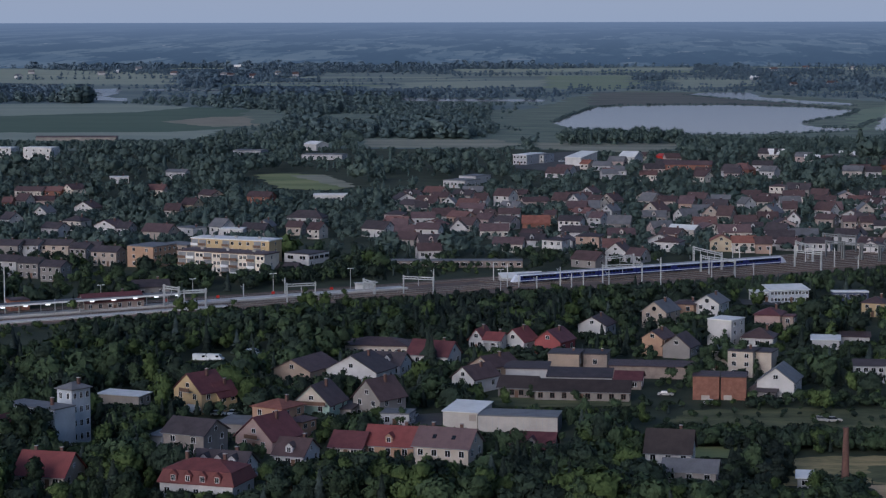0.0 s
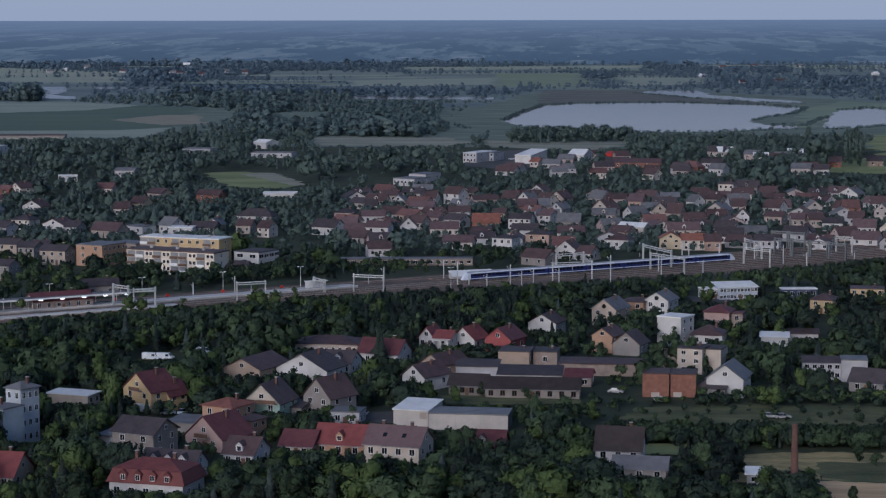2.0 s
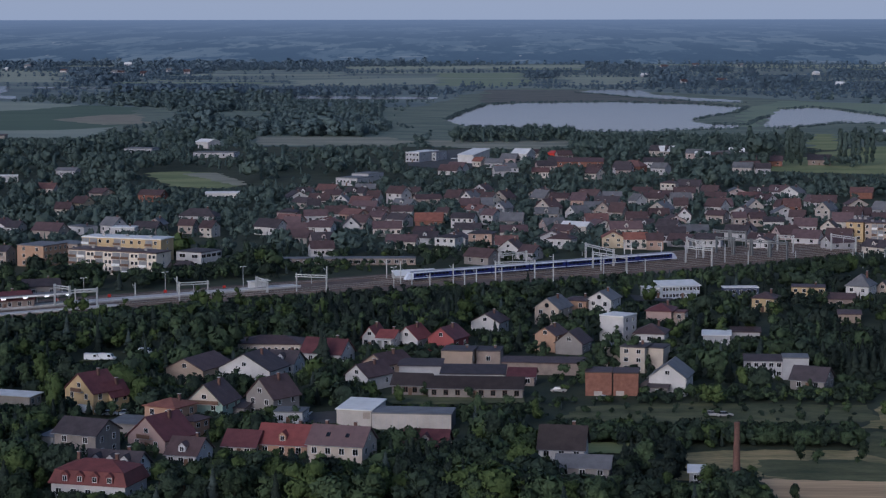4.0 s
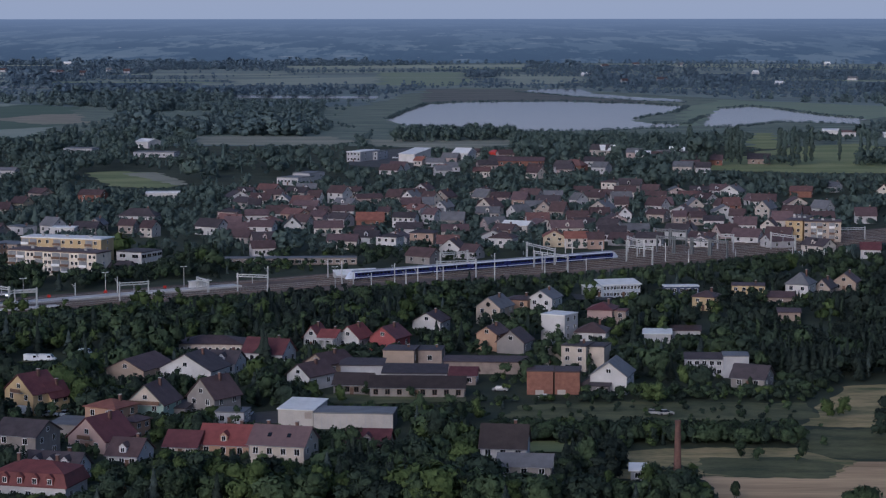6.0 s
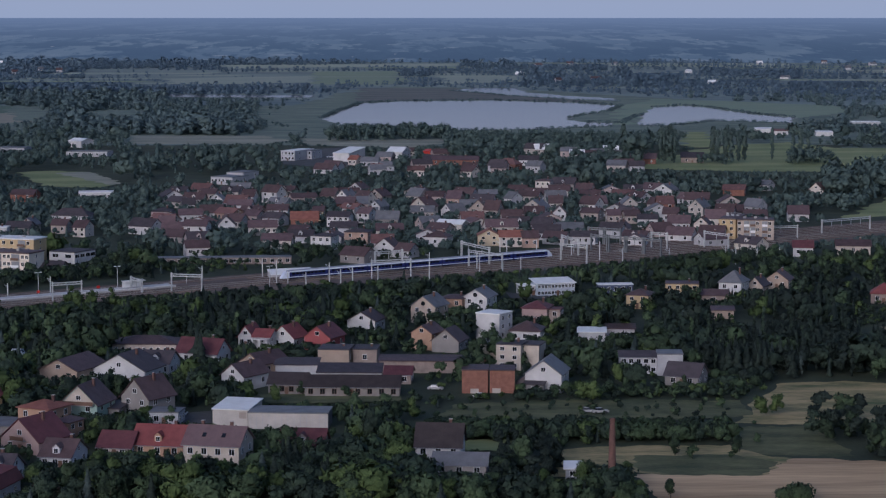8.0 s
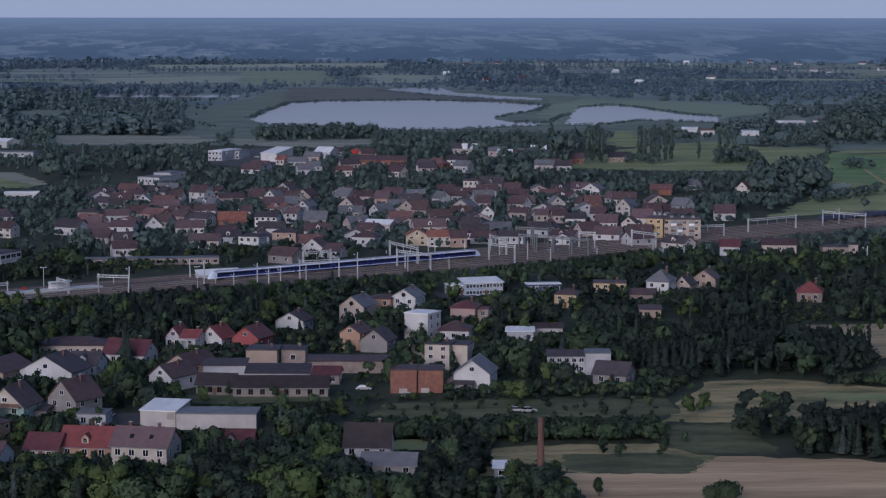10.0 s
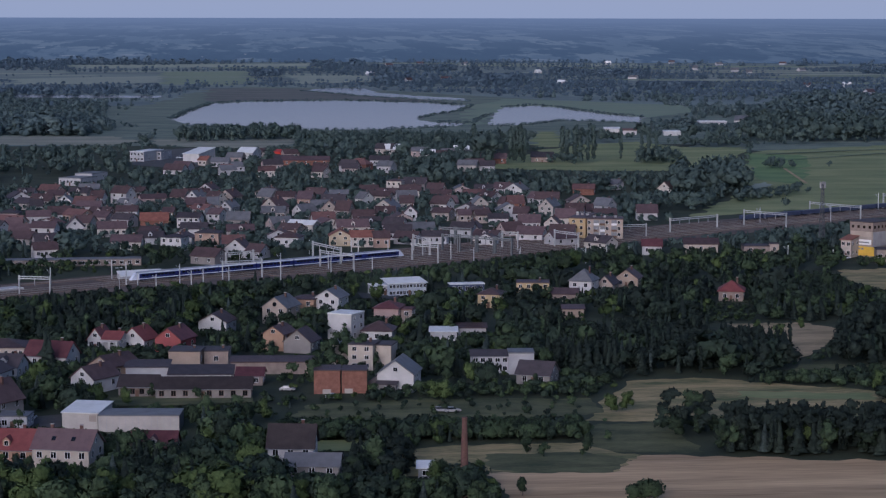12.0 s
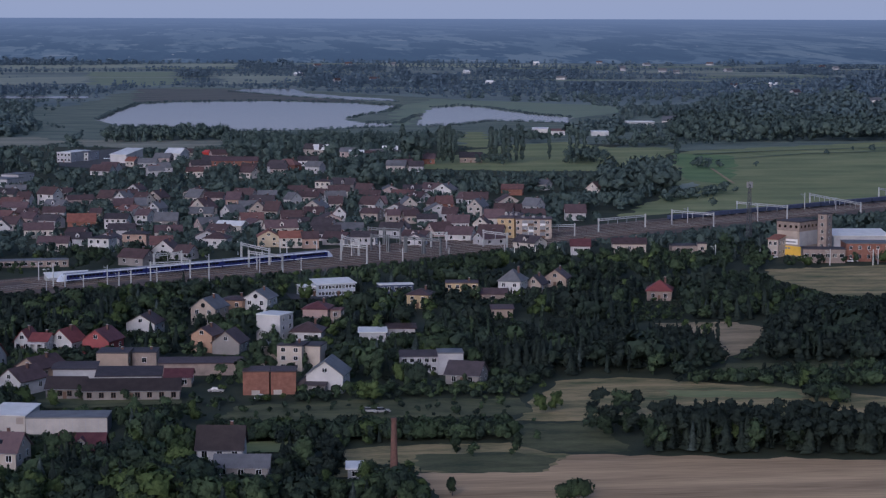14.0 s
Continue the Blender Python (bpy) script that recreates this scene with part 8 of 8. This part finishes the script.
fill(14, 900, 1250, 7.5, 4.0, 9.5, 0.86, [T, T, T, T, "spruce", "bush", "bush"])
fill(15, 1250, 1780, 11.5, 5.0, 14.0, 0.74, [T] * 8 + ["spruce", "bush"], light=0.02, sx=90, sy=45)

# low bushes where the camera's sight lines to the houses allow no taller trees
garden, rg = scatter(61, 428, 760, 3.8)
for (x, y), top in zip(garden, sightline_limit(garden[:, 0], garden[:, 1], 1.0)):
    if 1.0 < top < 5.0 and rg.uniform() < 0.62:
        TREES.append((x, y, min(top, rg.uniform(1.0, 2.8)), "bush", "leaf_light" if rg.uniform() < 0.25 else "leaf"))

# the nearest three hundred trees stand as things of their own, the rest as woodland
TREES.sort(key=lambda q: q[1])
protos, made_trees = {}, 0
KIND = {"tree": ("deciduous_tree", "leafy green garden tree with rounded crown", "tree"), "spruce": ("spruce_tree", "dark green spruce with pointed crown", "tree"),
        "pine": ("pine_tree", "dark pine with bare lower trunk", "tree"), "bush": ("bush", "low rounded dark green bush", "bush"), "poplar": ("poplar_tree", "tall slender dark poplar", "tree")}
woods = {}
rt = random.Random(5)
for x, y, hgt, shape, leaf in TREES:
    spin, wide = rt.uniform(0, 360), rt.uniform(0.72, 1.12)
    if made_trees < 300 and y < 700 and hgt > 3.0:
        made_trees += 1
        variant = rt.randrange(8)
        key = (shape, leaf, variant)
        m = pose(x, y, 0, 0, 0, spin) @ Matrix.Diagonal((hgt * wide, hgt * wide, hgt, 1))
        if key not in protos:
            nm, lb, ct = KIND[shape]
            ob = thing(nm, m, lb if leaf != "leaf_light" else lb.replace("dark green", "fresh green").replace("leafy green", "fresh light green"), ct, "trees of the town")
            if shape != "bush":
                part("trunk", trunk_geo(variant, shape).data("bark"), ob)
            else:
                part("trunk", Geo().beam((0, 0, 0), (0, 0, 0.5), 0.05, 0.02, 5).data("bark"), ob)
            part("crown", crown_mesh("crown", crown(40 + variant, shape, 0), leaf, (variant * 3 % 8) / 7), ob)
            protos[key] = ob
        else:
            ob = copy_thing(protos[key], Matrix.Identity(4))
            ob.matrix_basis = m
        continue
    detail = 1 if y < 590 else 2 if y < 880 else 3
    if shape == "bush" and hgt < 3.0:
        detail = 3
    if shape == "poplar" and y > 700:
        detail = 1
    elif hgt < (2.0 if y < 640 else 5.0):
        detail = min(detail + 1, 3)
    bucket = "near" if y < 640 else "garden" if y < 1250 else "plain"
    # farther trees take the bluer leaves that have haze in their colour
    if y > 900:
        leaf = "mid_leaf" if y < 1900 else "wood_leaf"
    woods.setdefault((bucket, leaf), []).append((x, y, hgt, shape, detail, spin, wide))

# far woods of the plain: belts, and scattered trees between them
def belt(seed, corners, step, h0, h1, cover=1.0):
    rs = np.random.default_rng(seed)
    step *= 1.3
    xs, ys = [c[0] for c in corners], [c[1] for c in corners]
    gx, gy = np.meshgrid(np.arange(min(xs), max(xs) + 0.1, step), np.arange(min(ys), min(max(ys), 4880) + 0.1, step * (1.0 if max(ys) < 2400 else 1.7)))
    p = np.stack([gx.ravel(), gy.ravel()], 1) + rs.uniform(-0.5, 0.5, (gx.size, 2)) * step
    lo, hi = span_along(corners, p[:, 0] / p[:, 1])
    edge = rs.uniform(-0.5, 0.5, len(p)) * step
    p = p[(p[:, 1] > lo + edge) & (p[:, 1] < hi + edge)]
    if cover < 1:
        n = wood_noise(p, 110, 160, seed * 1.7)
        p = p[n > np.quantile(n, 1 - cover)]
    for (x, y), top in zip(p, sightline_limit(p[:, 0], p[:, 1], 5)):
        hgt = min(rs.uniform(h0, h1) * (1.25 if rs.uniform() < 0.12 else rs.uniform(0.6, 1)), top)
        if hgt > 2:
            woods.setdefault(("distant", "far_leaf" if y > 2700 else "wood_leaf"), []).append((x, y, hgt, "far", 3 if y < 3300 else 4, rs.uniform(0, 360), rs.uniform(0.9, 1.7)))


belt(124, [(-933, 4214), (-600, 4208), (-415, 4347), (-168, 4443), (-182, 4836), (-1075, 4856)], 12, 9, 15, 0.75)
belt(125, [(-696, 3220), (-579, 3273), (-475, 3328), (-587, 4117), (-837, 3873)], 12, 9, 14, 0.8)
belt(126, [(-446, 3271), (-328, 3297), (-354, 3510), (-465, 3479)], 10, 10, 15)
belt(127, [(-337, 3678), (-303, 3677), (-317, 3825), (-349, 3825)], 11, 10, 15)
belt(128, [(-271, 3574), (-252, 3573), (-266, 3749), (-282, 3749)], 11, 9, 13)
belt(129, [(-222, 3268), (-123, 3266), (-130, 3443), (-229, 3444)], 14, 9, 13)
belt(130, [(-166, 4392), (7, 4439), (8, 4772), (-180, 4776)], 11, 8, 13)
belt(131, [(-492, 2586), (-267, 2583), (-294, 2897), (-430, 3013), (-547, 2879)], 10, 11, 16)
belt(132, [(-262, 2532), (-185, 2565), (-207, 2831), (-289, 2833)], 11, 9, 14)
belt(133, [(-156, 2599), (-126, 2599), (-132, 2710), (-162, 2710)], 11, 10, 14)
belt(134, [(-91, 2599), (-72, 2598), (-79, 2748), (-95, 2748)], 11, 10, 14)
belt(135, [(-77, 3106), (-26, 3105), (-29, 3237), (-76, 3238)], 11, 10, 14)
belt(136, [(-490, 2319), (-391, 2346), (-355, 2436), (-374, 2567), (-535, 2535)], 10, 8, 13)
belt(137, [(-337, 2022), (-267, 1863), (-274, 1990), (-347, 2223)], 10, 8, 13)
belt(138, [(-267, 1863), (-135, 1835), (-139, 1928), (-267, 1939)], 9, 12, 16)
belt(139, [(-141, 1890), (-111, 1890), (-126, 2098), (-154, 2098)], 13, 6, 10)
belt(140, [(-4, 3504), (63, 3503), (70, 4018), (-4, 4020)], 10, 12, 17)
belt(141, [(112, 3262), (185, 3261), (195, 3437), (118, 3439)], 16, 8, 13)
belt(142, [(180, 3180), (256, 3233), (272, 3499), (203, 3500)], 10, 10, 15)
belt(143, [(253, 3205), (330, 3178), (351, 3374), (269, 3406)], 11, 9, 13)
belt(144, [(333, 3204), (426, 3176), (522, 3927), (419, 3929)], 11, 13, 19)
belt(145, [(422, 3176), (546, 3148), (585, 3370), (448, 3373)], 11, 9, 13)
belt(146, [(540, 3771), (704, 3695), (779, 4091), (599, 4184)], 12, 10, 16)
belt(148, [(556, 2999), (648, 2951), (766, 3491), (647, 3493)], 11, 12, 18)
belt(149, [(125, 4104), (437, 4098), (495, 4645), (142, 4653)], 13, 9, 15, 0.5)
belt(150, [(-1433, 4719), (-1268, 4659), (-1172, 4336), (-1021, 4238), (-944, 4100), (-837, 4013), (-758, 4056), (-966, 5165), (-1616, 5322)], 12, 9, 14)
belt(151, [(-1031, 3392), (-960, 3456), (-1058, 3807), (-1156, 3806)], 11, 9, 14)
belt(152, [(-799, 2628), (-713, 2668), (-804, 3012), (-875, 3164), (-961, 3162)], 10, 9, 14)
belt(153, [(-680, 2559), (-640, 2560), (-720, 2875), (-763, 2873)], 10, 20, 27)
belt(154, [(-647, 2596), (-515, 2565), (-468, 2498), (-421, 2499), (-451, 2677), (-619, 2750), (-633, 2671)], 11, 6, 10)
belt(155, [(-840, 3426), (-817, 3427), (-858, 3590), (-878, 3590)], 11, 10, 14)
belt(156, [(-655, 2876), (-628, 2877), (-670, 3065), (-696, 3064)], 11, 9, 12)
belt(157, [(-729, 3428), (-692, 3429), (-630, 3368), (-678, 3627), (-771, 3698)], 11, 11, 16)
belt(158, [(548, 3205), (706, 3255), (803, 3251), (993, 4020), (674, 3943)], 12, 10, 16, 0.6)
belt(160, [(715, 2991), (894, 2983), (1075, 2974), (1666, 4613), (1076, 4505)], 12, 10, 16, 0.42)
belt(161, [(522, 2185), (627, 2259), (833, 2303), (995, 2752), (771, 2806), (618, 2474)], 11, 9, 15, 0.6)
belt(162, [(520, 1891), (680, 1879), (789, 2180), (603, 2193)], 11, 10, 15)
belt(163, [(384, 1862), (489, 1913), (521, 2039), (404, 1960)], 10, 8, 12)
belt(166, [(-300, 1850), (-370, 2302), (-312, 2537), (-156, 2509), (-124, 1905)], 8.5, 4, 9, 0.75)
belt(147, [(-490, 2600), (-600, 3300), (-480, 3500), (-340, 2700), (-314, 2304), (-381, 2374)], 11, 9, 14, 0.9)
belt(159, [(-371, 2570), (-458, 3174), (-97, 3180), (-84, 2640)], 12, 6, 11, 0.5)
belt(168, [(-253, 1852), (-290, 2100), (-150, 2110), (-120, 1858)], 8, 6, 11, 0.7)
belt(169, [(-120, 1960), (-160, 2500), (-90, 2500), (-80, 2060)], 14, 2, 5, 0.3)
belt(167, [(-100, 2635), (292, 2667), (513, 2489), (617, 2998), (-117, 3107)], 22, 2, 4, 0.25)
far, rs_far = scatter(31, 1790, 4880, 15, growth=0.8)
nf = wood_noise(far, 420, 75, 4.1) + 0.4 * wood_noise(far, 70, 45, 9.3)
far = far[nf > np.quantile(nf, 0.74)]
for (x, y), top in zip(far, sightline_limit(far[:, 0], far[:, 1], 8)):
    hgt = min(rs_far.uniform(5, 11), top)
    if hgt > 2.0:
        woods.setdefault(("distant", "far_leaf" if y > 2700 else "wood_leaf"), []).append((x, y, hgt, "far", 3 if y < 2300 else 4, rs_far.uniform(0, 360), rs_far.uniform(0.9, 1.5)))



def shore(seed, line, h0, h1, step, wide, where="shore", leaf="wood_leaf"):
    """Low reeds and osiers along a line of the shore, or a hedgerow."""
    rs = np.random.default_rng(seed)
    for (x0, y0), (x1, y1) in zip(line, line[1:]):
        for k in np.arange(0, math.hypot(x1 - x0, y1 - y0), step):
            f = k / math.hypot(x1 - x0, y1 - y0)
            woods.setdefault((where, leaf), []).append((x0 + (x1 - x0) * f + rs.normal() * 2, y0 + (y1 - y0) * f + rs.normal() * 4, rs.uniform(h0, h1), "far", 4, rs.uniform(0, 360), rs.uniform(*wide)))


shore(1, [(-72, 2150), (-62, 2300), (-38, 2545), (4, 2596), (121, 2630), (215, 2556), (262, 2466)], 1.5, 2.8, 3.2, (1.6, 2.6))
shore(2, [(262, 2466), (232, 2311), (203, 2240), (176, 2160)], 1.5, 2.6, 3.4, (1.6, 2.6))
shore(3, [(184, 2070), (216, 2044), (258, 2235)], 1.5, 2.6, 3.4, (1.6, 2.6))
shore(4, [(-50, 2008), (24, 1965), (59, 1908), (130, 1926), (198, 1978)], 1.5, 3.2, 3.0, (1.4, 2.4))
shore(5, [(80, 2970), (150, 2770), (215, 2640), (272, 2585)], 1.5, 2.6, 3.4, (1.6, 2.6))
shore(6, [(290, 2410), (336, 2470), (358, 2400), (378, 2250), (408, 2160)], 1.5, 2.6, 3.4, (1.6, 2.6))
shore(7, [(231, 1990), (268, 2010), (312, 2088), (378, 2044)], 1.5, 3.0, 3.0, (1.4, 2.4))
rh = random.Random(41)
for i in range(44):   # hedgerows and tree lines between the far fields
    hy = rh.uniform(2750, 4850)
    hx = rh.uniform(-0.29, 0.35) * hy
    hl, hs = rh.uniform(60, 260), rh.uniform(-120, 120)
    if hy < 3200 and -100 < hx + hl and hx - hl < 330:
        continue
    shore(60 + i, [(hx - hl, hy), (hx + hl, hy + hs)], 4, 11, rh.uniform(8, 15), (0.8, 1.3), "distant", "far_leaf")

CROWNS = {}
LABELS = {"near": "dense mixed trees and bushes between the houses", "garden": "garden trees and hedges around the railway and village",
          "plain": "woodland between the village and the lakes", "distant": "far woods and tree belts on the plain", "shore": "low reeds and osiers along the lake shores"}
for (bucket, leaf), rows in woods.items():
    vs, fs, ns, tints, k = [], [], [], [], 0
    for x, y, hgt, shape, detail, spin, wide in rows:
        key = (shape, detail, int(spin) % 5)
        if key not in CROWNS:
            CROWNS[key] = crown(70 + key[2], shape, detail)
        v, f, n = CROWNS[key]
        c, s = math.cos(radians(spin)), math.sin(radians(spin))
        w = hgt * wide
        vs.append(np.stack([x + w * (c * v[:, 0] - s * v[:, 1]), y + w * (s * v[:, 0] + c * v[:, 1]), hgt * v[:, 2]], 1))
        ns.append(np.stack([c * n[:, 0] - s * n[:, 1], s * n[:, 0] + c * n[:, 1], n[:, 2]], 1))
        fs.append(f + k)
        tints.append(np.full(len(v), (spin * 7.31) % 1.0))
        k += len(v)
    v, f = np.concatenate(vs), np.concatenate(fs)
    me = bpy.data.meshes.new("woodland")
    me.vertices.add(len(v))
    me.vertices.foreach_set("co", v.astype(np.float32).ravel())
    me.loops.add(len(f) * 3)
    me.loops.foreach_set("vertex_index", f.astype(np.int32).ravel())
    me.polygons.add(len(f))
    me.polygons.foreach_set("loop_start", np.arange(0, len(f) * 3, 3, dtype=np.int32))
    me.polygons.foreach_set("use_smooth", np.ones(len(f), dtype=bool))
    me.update(calc_edges=True)
    me.materials.append(M[leaf])
    set_tint(me, np.concatenate(tints))
    set_normals(me, np.concatenate(ns))
    tagged(new("woodland", me), LABELS[bucket], "woodland", kind="stuff")
